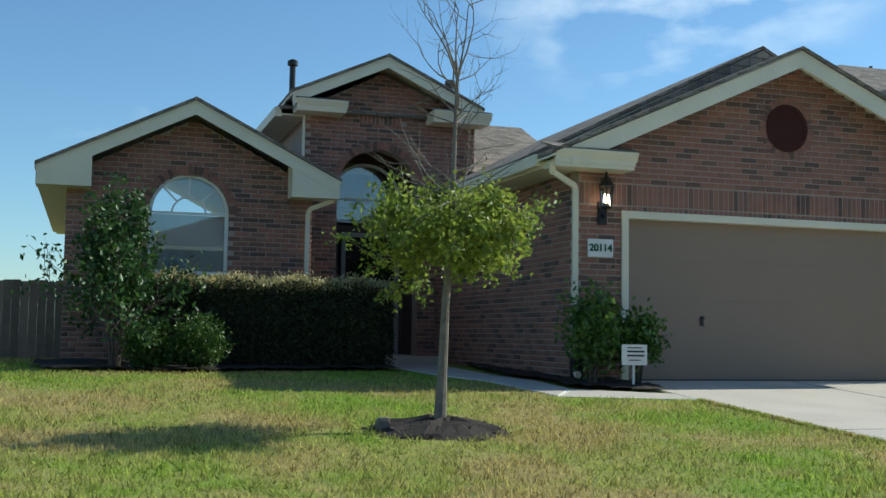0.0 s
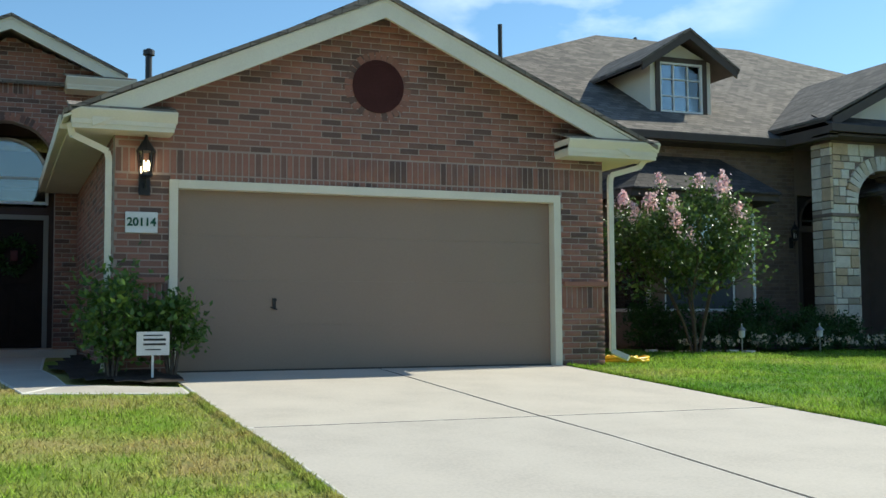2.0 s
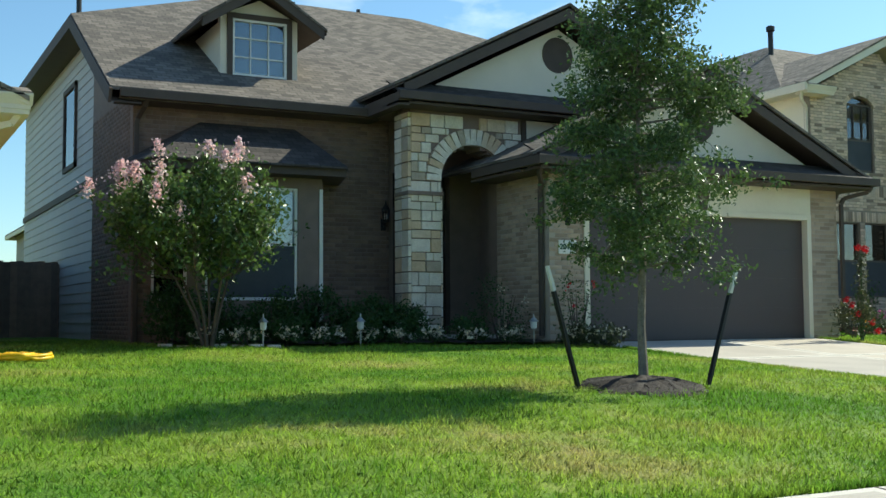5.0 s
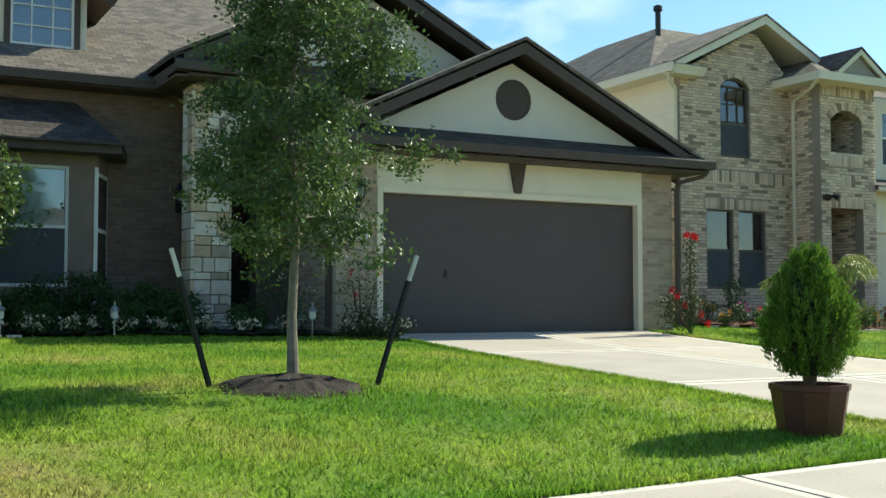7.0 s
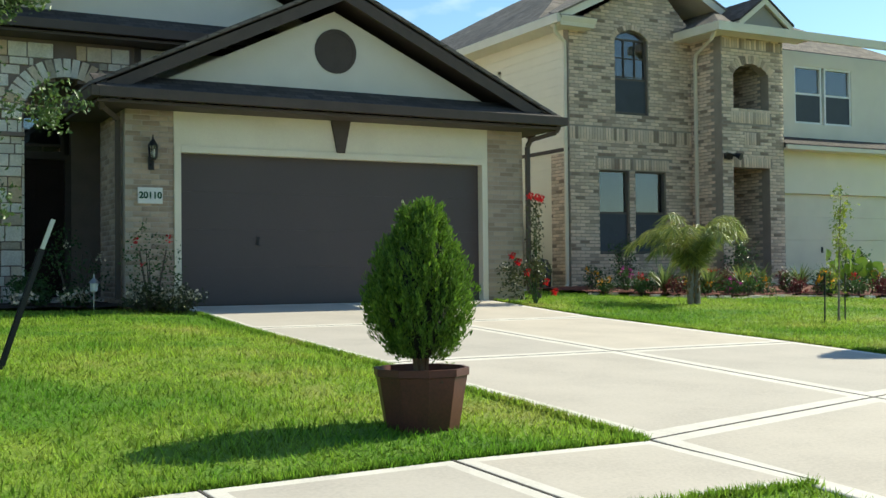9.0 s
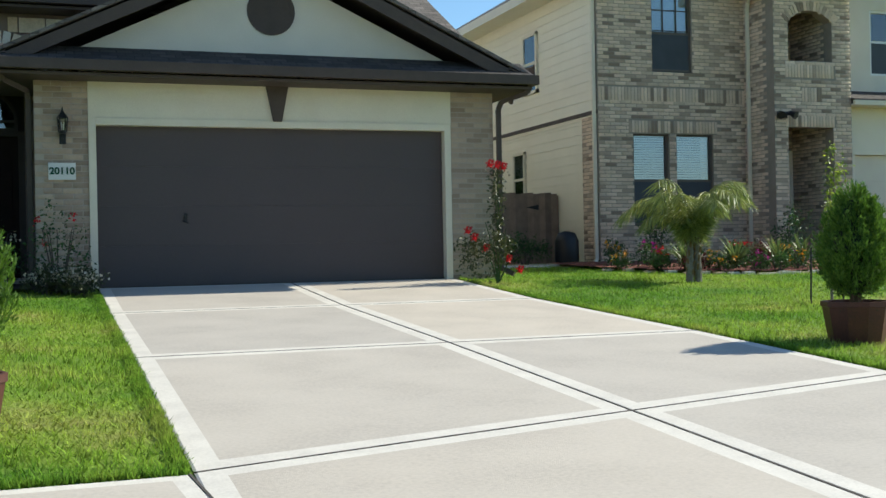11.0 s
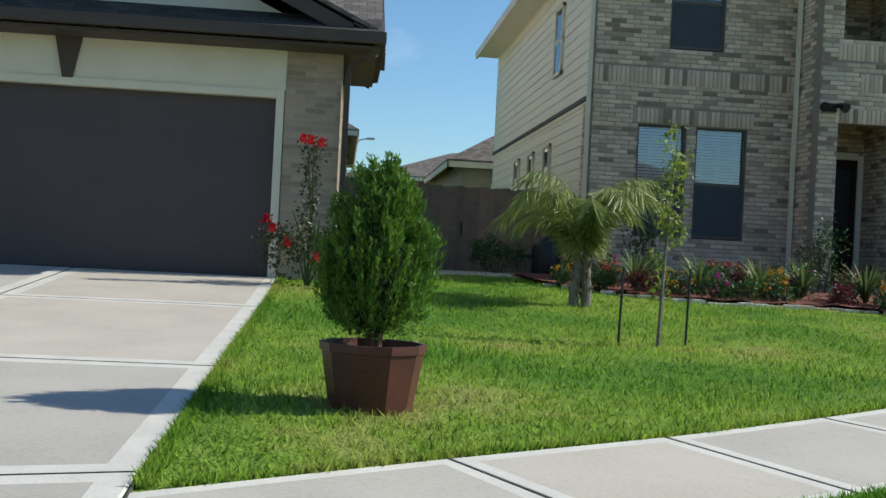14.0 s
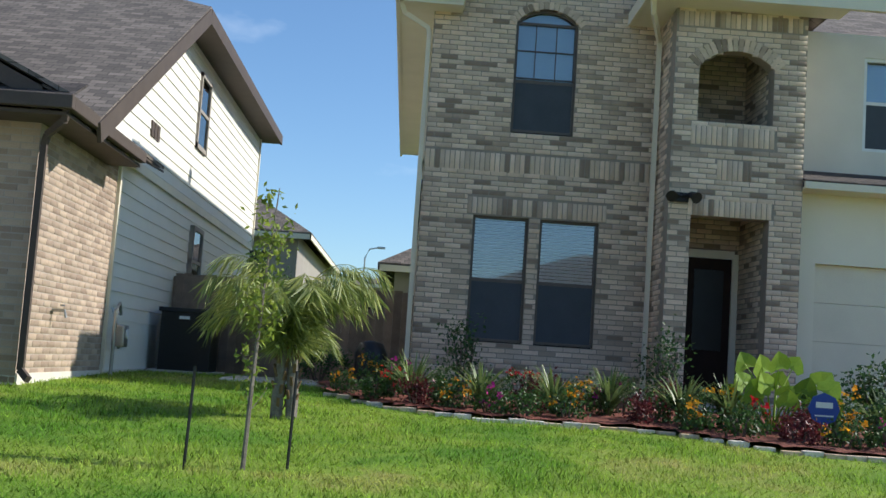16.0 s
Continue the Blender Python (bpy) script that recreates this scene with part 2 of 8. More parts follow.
M = dict(
    brick1=brick_pair("red_brown_brick", (0.32, 0.175, 0.135), (0.235, 0.125, 0.098), RED),
    # darker copy of house two's brick, with its recessed front's shade painted in
    brick2=brick_pair("shaded_brown_brick", (0.235, 0.168, 0.135), (0.175, 0.124, 0.10), BROWN),
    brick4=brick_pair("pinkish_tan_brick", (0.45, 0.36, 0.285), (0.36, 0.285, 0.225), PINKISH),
    mortar4=surface("mortar_pinkish", (0.44, 0.37, 0.305), (0.36, 0.30, 0.245)),
    # house one brick for the entry, darkened to carry the porch's shade
    porch=surface("porch_brick_with_shade", (0.11, 0.066, 0.054), (0.08, 0.048, 0.04), scale=5),
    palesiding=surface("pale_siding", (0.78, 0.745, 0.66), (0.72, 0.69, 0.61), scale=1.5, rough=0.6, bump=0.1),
    brick3=brick_pair("tan_brick", (0.68, 0.555, 0.435), (0.55, 0.445, 0.35), TAN),
    mortar1=surface("mortar_red", (0.40, 0.315, 0.265), (0.33, 0.26, 0.22)),
    # mortar darkened along with brick2's painted shade
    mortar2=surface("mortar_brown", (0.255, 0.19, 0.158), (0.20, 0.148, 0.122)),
    mortar3=surface("mortar_tan", (0.34, 0.285, 0.23), (0.27, 0.225, 0.18)),
    stone=surface("limestone", (0.78, 0.71, 0.61), (0.60, 0.53, 0.44), scale=5, fine=40, bump=0.8, bump_scale=25, dist=0.012, per="object",
                  ramp=[(1.0, 1.0, 1.0), (0.9, 0.74, 0.58), (1.12, 1.12, 1.12), (0.66, 0.6, 0.54), (1.05, 1.04, 1.02), (0.98, 0.88, 0.76), (1.1, 1.1, 1.1)]),
    cream=surface("cream_paint", (0.78, 0.71, 0.56), (0.70, 0.63, 0.49), scale=2, rough=0.55, bump=0.08),
    taupe=surface("taupe_siding", (0.34, 0.30, 0.26), (0.30, 0.265, 0.23), scale=1.5, rough=0.7, bump=0.1),
    buff=surface("buff_siding", (0.84, 0.765, 0.61), (0.78, 0.71, 0.56), scale=1.5, rough=0.6, bump=0.1),
    # siding of house two's left side, greyed to include its shade
    shadesiding=surface("shaded_siding", (0.55, 0.525, 0.48), (0.49, 0.465, 0.425), scale=1.5, rough=0.6, bump=0.1),
    stucco=surface("pale_stucco", (0.76, 0.69, 0.575), (0.68, 0.615, 0.51), scale=1.5, bump=0.4, bump_scale=120),
    white=surface("white_paint", (0.80, 0.79, 0.76), (0.72, 0.71, 0.68), rough=0.4, bump=0.05),
    brownpaint=surface("dark_brown_paint", (0.098, 0.076, 0.064), (0.078, 0.06, 0.051), rough=0.65, bump=0.05, spec=0.2),
    garage1=surface("taupe_door_paint", (0.285, 0.205, 0.15), (0.26, 0.187, 0.136), scale=0.8, rough=0.55, bump=0.25, bump_scale=220, dist=0.002),
    garage2=surface("dark_grey_door_paint", (0.085, 0.067, 0.064), (0.074, 0.058, 0.056), scale=0.8, rough=0.55, bump=0.25, bump_scale=220, dist=0.002),
    shingle1=shingle("weathered_shingles", (0.27, 0.225, 0.185), (0.20, 0.165, 0.135)),
    shingle2=shingle("brown_shingles", (0.195, 0.167, 0.145), (0.14, 0.12, 0.105)),
    # dark shingles of the pent roofs; on the bay roof they stand for shadow
    shingle3=shingle("charcoal_and_shaded_shingles", (0.085, 0.072, 0.066), (0.06, 0.05, 0.047)),
    concrete=surface("broom_concrete", (0.55, 0.485, 0.415), (0.445, 0.39, 0.335), c=(0.51, 0.45, 0.385), scale=1.3, fine=45, rough=0.9, bump=0.5, bump_scale=160, per="object",
                     ramp=[(0.93, 0.94, 0.96), (1.0, 1.0, 1.0), (1.07, 1.05, 1.02)]),
    concrete_edge=surface("smooth_concrete_edge", (0.72, 0.665, 0.59), (0.58, 0.53, 0.47), scale=4, rough=0.8, bump=0.15),
    joint=surface("joint_filler", (0.10, 0.085, 0.07), (0.06, 0.05, 0.045)),
    asphalt=surface("street_concrete", (0.33, 0.31, 0.285), (0.26, 0.245, 0.225), scale=0.6, rough=0.9),
    mulch=surface("dark_mulch", (0.045, 0.03, 0.022), (0.018, 0.012, 0.01), scale=12, fine=90, bump=1.0, bump_scale=60, dist=0.02),
    redmulch=surface("red_mulch", (0.24, 0.075, 0.045), (0.12, 0.035, 0.025), scale=14, fine=90, bump=1.0, bump_scale=60, dist=0.02),
    bark=surface("bark", (0.145, 0.11, 0.085), (0.07, 0.053, 0.042), scale=18, fine=90, bump=0.9, bump_scale=50, dist=0.01),
    greybark=surface("pale_bark", (0.26, 0.22, 0.18), (0.12, 0.10, 0.083), scale=14, fine=90, bump=0.7, bump_scale=60, dist=0.006),
    black=surface("black_metal", (0.018, 0.018, 0.02), (0.012, 0.012, 0.013), rough=0.45, bump=0.05),
    screen=surface("insect_screen", (0.058, 0.066, 0.078), (0.046, 0.053, 0.064), rough=0.6, bump=0.1, bump_scale=400),
    bronze=surface("bronze_frame", (0.13, 0.105, 0.085), (0.10, 0.08, 0.066), rough=0.5, bump=0.05),
    # near-black colour stands for the lack of light indoors
    void=surface("unlit_room_dark", (0.05, 0.045, 0.04), (0.035, 0.03, 0.028)),
    metal=surface("zinc", (0.45, 0.45, 0.44), (0.33, 0.33, 0.32), rough=0.4, metallic=0.9, bump=0.05),
    fence=surface("weathered_cedar", (0.27, 0.20, 0.155), (0.18, 0.132, 0.102), scale=6, fine=50, bump=0.5, bump_scale=40, per="object", ramp=[(0.75, 0.75, 0.75), (1.2, 1.15, 1.1)]),
    door=surface("dark_stained_door", (0.035, 0.02, 0.016), (0.022, 0.013, 0.01), rough=0.7, bump=0.1, spec=0.2),
    blind=surface("window_blind", (0.80, 0.82, 0.82), (0.72, 0.74, 0.74), rough=0.6, bump=0.02),
    shade=surface("pale_shade", (0.52, 0.62, 0.60), (0.46, 0.56, 0.545), rough=0.7, bump=0.02),
    terracotta=surface("red_brown_pot", (0.12, 0.036, 0.025), (0.07, 0.023, 0.017), scale=5, rough=0.5, bump=0.15),
    plaque=surface("white_plaque", (0.74, 0.73, 0.70), (0.66, 0.65, 0.62), rough=0.5, bump=0.05),
    green_ink=surface("dark_green_ink", (0.02, 0.09, 0.05), (0.015, 0.07, 0.04), bump=0),
    blue_sign=surface("blue_sign", (0.02, 0.06, 0.30), (0.015, 0.05, 0.25), rough=0.4, bump=0),
    yellow=surface("yellow_hose", (0.80, 0.50, 0.02), (0.70, 0.42, 0.02), rough=0.4, bump=0.05),
    glass=glass_pane("window_glass"),
    clearglass=glass_pane("lantern_glass", (0.95, 0.95, 0.95), 0.02),
    # near-black filler: inner twigs and the shade among them in one colour
    inner=surface("inner_twig_shade", (0.03, 0.035, 0.018), (0.015, 0.018, 0.01), scale=12, bump=1.0, bump_scale=40, dist=0.03),
    soil=surface("soil", (0.09, 0.06, 0.04), (0.05, 0.035, 0.025), scale=10, bump=0.8),
    oak=leafy("oak_leaves", (0.11, 0.175, 0.06), (0.06, 0.11, 0.036), rough=0.42),
    young=leafy("young_leaves", (0.30, 0.36, 0.065), (0.18, 0.25, 0.045), trans=0.5),
    shrub=leafy("shrub_leaves", (0.06, 0.125, 0.035), (0.035, 0.085, 0.022)),
    hedge=leafy("hedge_leaves", (0.085, 0.095, 0.042), (0.05, 0.06, 0.026)),
    box=leafy("boxwood_leaves", (0.085, 0.155, 0.03), (0.05, 0.10, 0.02)),
    conifer=leafy("conifer_sprays", (0.15, 0.27, 0.036), (0.08, 0.17, 0.022), rough=0.6),
    palm=leafy("palm_leaflets", (0.34, 0.37, 0.13), (0.22, 0.27, 0.08)),
    gloss=leafy("glossy_leaves", (0.13, 0.22, 0.05), (0.08, 0.15, 0.03), rough=0.3),
    # leaves of the hedge's top, paled to show sun on them
    lit_top=leafy("sunlit_top_leaves", (0.52, 0.46, 0.27), (0.36, 0.33, 0.16)),
    strap=leafy("strap_leaves", (0.20, 0.26, 0.10), (0.12, 0.18, 0.06)),
    bright=leafy("bright_leaves", (0.28, 0.42, 0.05), (0.19, 0.32, 0.035)),
    crape=leafy("crape_leaves", (0.13, 0.20, 0.06), (0.065, 0.12, 0.035), rough=0.35),
    dry=surface("dry_twigs", (0.20, 0.12, 0.06), (0.12, 0.075, 0.04), scale=12),
    pink=leafy("pink_petals", (0.86, 0.68, 0.73), (0.78, 0.52, 0.60)),
    rose=leafy("red_petals", (0.62, 0.02, 0.03), (0.42, 0.01, 0.02)),
    orange=leafy("orange_petals", (0.80, 0.30, 0.02), (0.75, 0.42, 0.03)),
    magenta=leafy("magenta_petals", (0.45, 0.04, 0.30), (0.32, 0.02, 0.22)),
    pale=leafy("pale_petals", (0.72, 0.66, 0.58), (0.62, 0.55, 0.45)),
    burgundy=leafy("burgundy_leaves", (0.14, 0.03, 0.035), (0.09, 0.02, 0.025)),
)


def emitter(name, col, power):
    m = bpy.data.materials.new(name)
    m.use_nodes = True
    p = m.node_tree.nodes["Principled BSDF"]
    p.inputs["Emission Color"].default_value = lin(col)
    p.inputs["Emission Strength"].default_value = power
    return m


M["bulb"] = emitter("lit_bulb", (1.0, 0.78, 0.5), 14.0)


def lawn_material(name, blades=False):
    """Turf: green with dry straw patches, drier on the first lot."""
    m = bpy.data.materials.new(name)
    m.use_nodes = True
    n, l = m.node_tree.nodes, m.node_tree.links
    p = n["Principled BSDF"]
    p.inputs["Roughness"].default_value = 0.75
    p.inputs["Specular IOR Level"].default_value = 0.15
    geo = n.new("ShaderNodeNewGeometry")
    pos = geo.outputs["Position"]
    n1, n2, n3 = (n.new("ShaderNodeTexNoise") for _ in range(3))
    for t, s, d in ((n1, 0.55, 4), (n2, 4.0, 4), (n3, 45.0, 2)):
        t.inputs["Scale"].default_value, t.inputs["Detail"].default_value = s, d
        l.new(pos, t.inputs["Vector"])
    sep = n.new("ShaderNodeSeparateXYZ")
    l.new(pos, sep.inputs[0])
    dry = n.new("ShaderNodeMapRange")
    dry.inputs["From Min"].default_value, dry.inputs["From Max"].default_value = 4.0, 15.0
    dry.inputs["To Min"].default_value, dry.inputs["To Max"].default_value = 0.20, -0.02
    l.new(sep.outputs["X"], dry.inputs["Value"])
    s1 = n.new("ShaderNodeMath")
    l.new(n1.outputs["Fac"], s1.inputs[0])
    l.new(dry.outputs[0], s1.inputs[1])
    s2 = n.new("ShaderNodeMath")
    s2.operation = "MULTIPLY_ADD"
    s2.inputs[1].default_value = 0.35
    l.new(n2.outputs["Fac"], s2.inputs[0])
    l.new(s1.outputs[0], s2.inputs[2])
    cr = n.new("ShaderNodeValToRGB")
    e = cr.color_ramp.elements
    k = 1.0 if blades else 0.72
    e[0].position, e[1].position = 0.52, 0.98
    e[0].color, e[1].color = (0.13 * k, 0.265 * k, 0.028 * k, 1), (0.45 * k, 0.365 * k, 0.14 * k, 1)
    mid = e.new(0.72)
    mid.color = (0.265 * k, 0.375 * k, 0.05 * k, 1)
    l.new(s2.outputs[0], cr.inputs["Fac"])
    mul = n.new("ShaderNodeMix")
    mul.data_type, mul.blend_type = "RGBA", "MULTIPLY"
    mul.inputs[0].default_value = 1.0
    var = n.new("ShaderNodeMapRange")
    var.inputs["To Min"].default_value, var.inputs["To Max"].default_value = 0.42, 1.62
    l.new(geo.outputs["Random Per Island"] if blades else n3.outputs["Fac"], var.inputs["Value"])
    l.new(cr.outputs["Color"], mul.inputs[6])
    l.new(var.outputs[0], mul.inputs[7])
    l.new(mul.outputs[2], p.inputs["Base Color"])
    if blades:
        tr, mix = n.new("ShaderNodeBsdfTranslucent"), n.new("ShaderNodeMixShader")
        mix.inputs[0].default_value = 0.45
        l.new(mul.outputs[2], tr.inputs["Color"])
        l.new(p.outputs[0], mix.inputs[1])
        l.new(tr.outputs[0], mix.inputs[2])
        l.new(mix.outputs[0], n["Material Output"].inputs["Surface"])
    else:
        bp = n.new("ShaderNodeBump")
        bp.inputs["Strength"].default_value, bp.inputs["Distance"].default_value = 0.8, 0.03
        l.new(n3.outputs["Fac"], bp.inputs["Height"])
        l.new(bp.outputs["Normal"], p.inputs["Normal"])
    return m


M["lawn"] = lawn_material("turf")
M["blades"] = lawn_material("grass_blades", True)

# ---- geometry helpers ----
ORG = {}


def thing(name, x, y, z, label, category, group="", kind=""):
    ob = new(name)
    ob.location = (x, y, z)
    ORG[ob.name] = Vector((x, y, z))
    return tagged(ob, label, category, group, kind)


def planar_uv(bm):
    uv = bm.loops.layers.uv.verify()
    for f in bm.faces:
        n = f.normal
        h = Vector((-n.y, n.x, 0))
        h = h.normalized() if h.length > 0.02 else Vector((1, 0, 0))
        v = n.cross(h)
        for lp in f.loops:
            lp[uv].uv = (lp.vert.co.dot(h), lp.vert.co.dot(v))


def part(name, bm, material, parent=None, label="", smooth=False):
    """Links a bmesh, in world coordinates, as one mesh object under a thing or a part."""
    org = ORG[parent.name] if parent else Vector()
    bmesh.ops.remove_doubles(bm, verts=bm.verts, dist=0.0003)
    bmesh.ops.recalc_face_normals(bm, faces=bm.faces)
    bm.normal_update()
    planar_uv(bm)
    if name in APART:
        return pieces(name, bm, material, parent, label)
    bm.transform(Matrix.Translation(-org))
    me = bpy.data.meshes.new(name)
    bm.to_mesh(me)
    bm.free()
    for m in material if isinstance(material, (list, tuple)) else [material]:
        me.materials.append(m)
    if smooth:
        me.polygons.foreach_set("use_smooth", [True] * len(me.polygons))
    ob = new(name, me)
    ob.parent = parent
    ORG[ob.name] = org
    if label:
        ob["label"] = label
    return ob


APART = {"wall", "bay_wall", "belly_band", "porch_wall", "door_wall", "gutter", "soffit", "eave_box", "corner_board", "dormer_wall", "fascia", "ledge", "post", "rail", "room"}


def pieces(name, bm, material, parent, label):
    """Links each loose piece of a bmesh as a part of its own."""
    bm.verts.ensure_lookup_table()
    left, out = set(range(len(bm.verts))), None
    bm.verts.index_update()
    groups = []
    while left:
        seed = left.pop()
        stack, mine = [bm.verts[seed]], {seed}
        while stack:
            for e in stack.pop().link_edges:
                for v in e.verts:
                    if v.index not in mine:
                        mine.add(v.index)
                        stack.append(v)
        left -= mine
        groups.append(mine)
    for mine in groups:
        one = bm.copy()
        bmesh.ops.delete(one, geom=[v for v in one.verts if v.index not in mine], context="VERTS")
        one.transform(Matrix.Translation(-ORG[parent.name]))
        me = bpy.data.meshes.new(name)
        one.to_mesh(me)
        one.free()
        me.materials.append(material)
        out = new(name, me)
        out.parent = parent
        ORG[out.name] = ORG[parent.name]
        if label:
            out["label"] = label
    bm.free()
    return out


def raw(name, verts, faces, material, parent=None, label="", kind=""):
    """The same from arrays: verts (n, 3), faces (m, k)."""
    org = np.array(ORG[parent.name]) if parent else np.zeros(3)
    verts, faces = np.asarray(verts, np.float32) - org.astype(np.float32), np.asarray(faces, np.int32)
    me = bpy.data.meshes.new(name)
    me.vertices.add(len(verts))
    me.vertices.foreach_set("co", verts.ravel())
    k = faces.shape[1]
    me.loops.add(faces.size)
    me.loops.foreach_set("vertex_index", faces.ravel())
    me.polygons.add(len(faces))
    me.polygons.foreach_set("loop_start", np.arange(0, faces.size, k, dtype=np.int32))
    me.polygons.foreach_set("loop_total", np.full(len(faces), k, np.int32))
    me.update(calc_edges=True)
    me.materials.append(material)
    ob = new(name, me)
    ob.parent = parent
    ORG[ob.name] = Vector(org)
    if label:
        ob["label"] = label
    if kind:
        ob["kind"] = kind
    return ob


def box(bm, x0, x1, y0, y1, z0, z1, bevel=0.0):
    r = bmesh.ops.create_cube(bm, size=1.0, matrix=Matrix.Translation(((x0 + x1) / 2, (y0 + y1) / 2, (z0 + z1) / 2)) @ Matrix.Diagonal((x1 - x0, y1 - y0, z1 - z0, 1)))
    if bevel:
        edges = {e for v in r["verts"] for e in v.link_edges}
        bmesh.ops.bevel(bm, geom=list(edges), offset=bevel, segments=2, affect="EDGES", profile=0.7)
    return bm


def boxes(*dims, bevel=0.0):
    bm = bmesh.new()
    for d in dims:
        box(bm, *d, bevel=bevel)
    return bm


def slab(bm, pts, thick):
    """A plate: the polygon pts pushed by the vector thick."""
    t = Vector(thick)
    a = [bm.verts.new(Vector(p)) for p in pts]
    b = [bm.verts.new(Vector(p) + t) for p in pts]
    bm.faces.new(a)
    bm.faces.new(b[::-1])
    for i in range(len(a)):
        j = (i + 1) % len(a)
        bm.faces.new((a[i], b[i], b[j], a[j]))
    return bm


def beam(bm, p, q, w, h, up=(0, 0, 1)):
    """A square-cut board from p to q, w wide across and h along up."""
    p, q = Vector(p), Vector(q)
    d = (q - p).normalized()
    side = d.cross(Vector(up)).normalized() * (w / 2)
    top = Vector(side).cross(d).normalized() * (h / 2)
    ring = [side + top, -side + top, -side - top, side - top]
    a, b = [bm.verts.new(p + r) for r in ring], [bm.verts.new(q + r) for r in ring]
    bm.faces.new(a)
    bm.faces.new(b[::-1])
    for i in range(4):
        j = (i + 1) % 4
        bm.faces.new((a[i], b[i], b[j], a[j]))
    return bm


def tube(bm, pts, radii, n=6):
    """A round, tapered limb through pts."""
    pts = [Vector(p) for p in pts]
    radii = radii if isinstance(radii, (list, tuple)) else [radii] * len(pts)
    rings = []
    for i, p in enumerate(pts):
        d = (pts[min(i + 1, len(pts) - 1)] - pts[max(i - 1, 0)]).normalized()
        s = d.cross(Vector((0, 0, 1)) if abs(d.z) < 0.9 else Vector((1, 0, 0))).normalized()
        t = d.cross(s)
        rings.append([bm.verts.new(p + radii[i] * (math.cos(k * math.tau / n) * s + math.sin(k * math.tau / n) * t)) for k in range(n)])
    for a, b in zip(rings, rings[1:]):
        for k in range(n):
            bm.faces.new((a[k], a[(k + 1) % n], b[(k + 1) % n], b[k]))
    bm.faces.new(rings[0][::-1])
    bm.faces.new(rings[-1])
    return bm


def disc(bm, c, r, depth, axis="y", n=28, r2=None):
    """A round plate, or with r2 a ring, depth thick."""
    c = Vector(c)
    u, w, a = {"y": ((1, 0, 0), (0, 0, 1), (0, 1, 0)), "x": ((0, 1, 0), (0, 0, 1), (1, 0, 0)), "z": ((1, 0, 0), (0, 1, 0), (0, 0, 1))}[axis]
    u, w, a = Vector(u), Vector(w), Vector(a) * depth
    ang = [k * math.tau / n for k in range(n)]
    o0 = [bm.verts.new(c + r * (math.cos(t) * u + math.sin(t) * w)) for t in ang]
    o1 = [bm.verts.new(v.co + a) for v in o0]
    if r2:
        i0 = [bm.verts.new(c + r2 * (math.cos(t) * u + math.sin(t) * w)) for t in ang]
        i1 = [bm.verts.new(v.co + a) for v in i0]
    for k in range(n):
        j = (k + 1) % n
        bm.faces.new((o0[k], o0[j], o1[j], o1[k]))
        if r2:
            bm.faces.new((i0[k], i1[k], i1[j], i0[j]))
            bm.faces.new((o0[k], i0[k], i0[j], o0[j]))
            bm.faces.new((o1[k], o1[j], i1[j], i1[k]))
    if not r2:
        bm.faces.new(o0)
        bm.faces.new(o1[::-1])
    return bm


def lathe(bm, c, profile, n=16):
    """A turned body: profile is (radius, height) from the foot up."""
    c = Vector(c)
    rings = [[bm.verts.new(c + Vector((r * math.cos(k * math.tau / n), r * math.sin(k * math.tau / n), h))) for k in range(n)] for r, h in profile]
    for a, b in zip(rings, rings[1:]):
        for k in range(n):
            bm.faces.new((a[k], a[(k + 1) % n], b[(k + 1) % n], b[k]))
    bm.faces.new(rings[0][::-1])
    bm.faces.new(rings[-1])
    return bm


def leaves(name, at, size, material, parent, label="", slim=0.55, droop=0.0, kind="", normals=None):
    """Leaves as bent diamonds at the points at (n, 3)."""
    rng = np.random.default_rng(len(at))
    at = np.asarray(at, float)
    n = len(at)
    d = rng.normal(size=(n, 3))
    if normals is not None:
        d = normals + 0.5 * d
    d[:, 2] -= droop
    d /= np.linalg.norm(d, axis=1)[:, None]
    s = np.cross(d, rng.normal(size=(n, 3)))
    s /= np.linalg.norm(s, axis=1)[:, None]
    nn = np.cross(d, s)
    L = size * rng.uniform(0.7, 1.3, (n, 1))
    bend = min(0.12, 0.25 * slim)
    v = np.stack([at, at + 0.5 * L * d + 0.5 * slim * L * s + bend * L * nn, at + L * d, at + 0.5 * L * d - 0.5 * slim * L * s + bend * L * nn], 1).reshape(-1, 3)
    f = (np.arange(n)[:, None] * 4 + np.array([[0, 1, 2], [0, 2, 3]]).ravel()).reshape(-1, 3)
    return raw(name, v, f, material, parent, label, kind)


def cloud(rng, n, c, r, shell=0.35):
    """n points in an ellipsoid about c with half-axes r, denser towards its skin."""
    d = rng.normal(size=(n, 3))
    d /= np.linalg.norm(d, axis=1)[:, None]
    q = rng.uniform(0, 1, (n, 1)) ** shell
    return np.array(c) + d * q * np.array(r)


def clumps(rng, count, per, c, r, size, shell=0.35):
    """Points in clumps, so that the outline is uneven and has gaps."""
    cen = cloud(rng, count, c, r, shell)
    return np.concatenate([q + rng.normal(size=(per, 3)) * size * rng.uniform(0.6, 1.3) for q in cen])


# ---- masonry ----
BL, BH, GAP = 0.240, 0.064, 0.0125


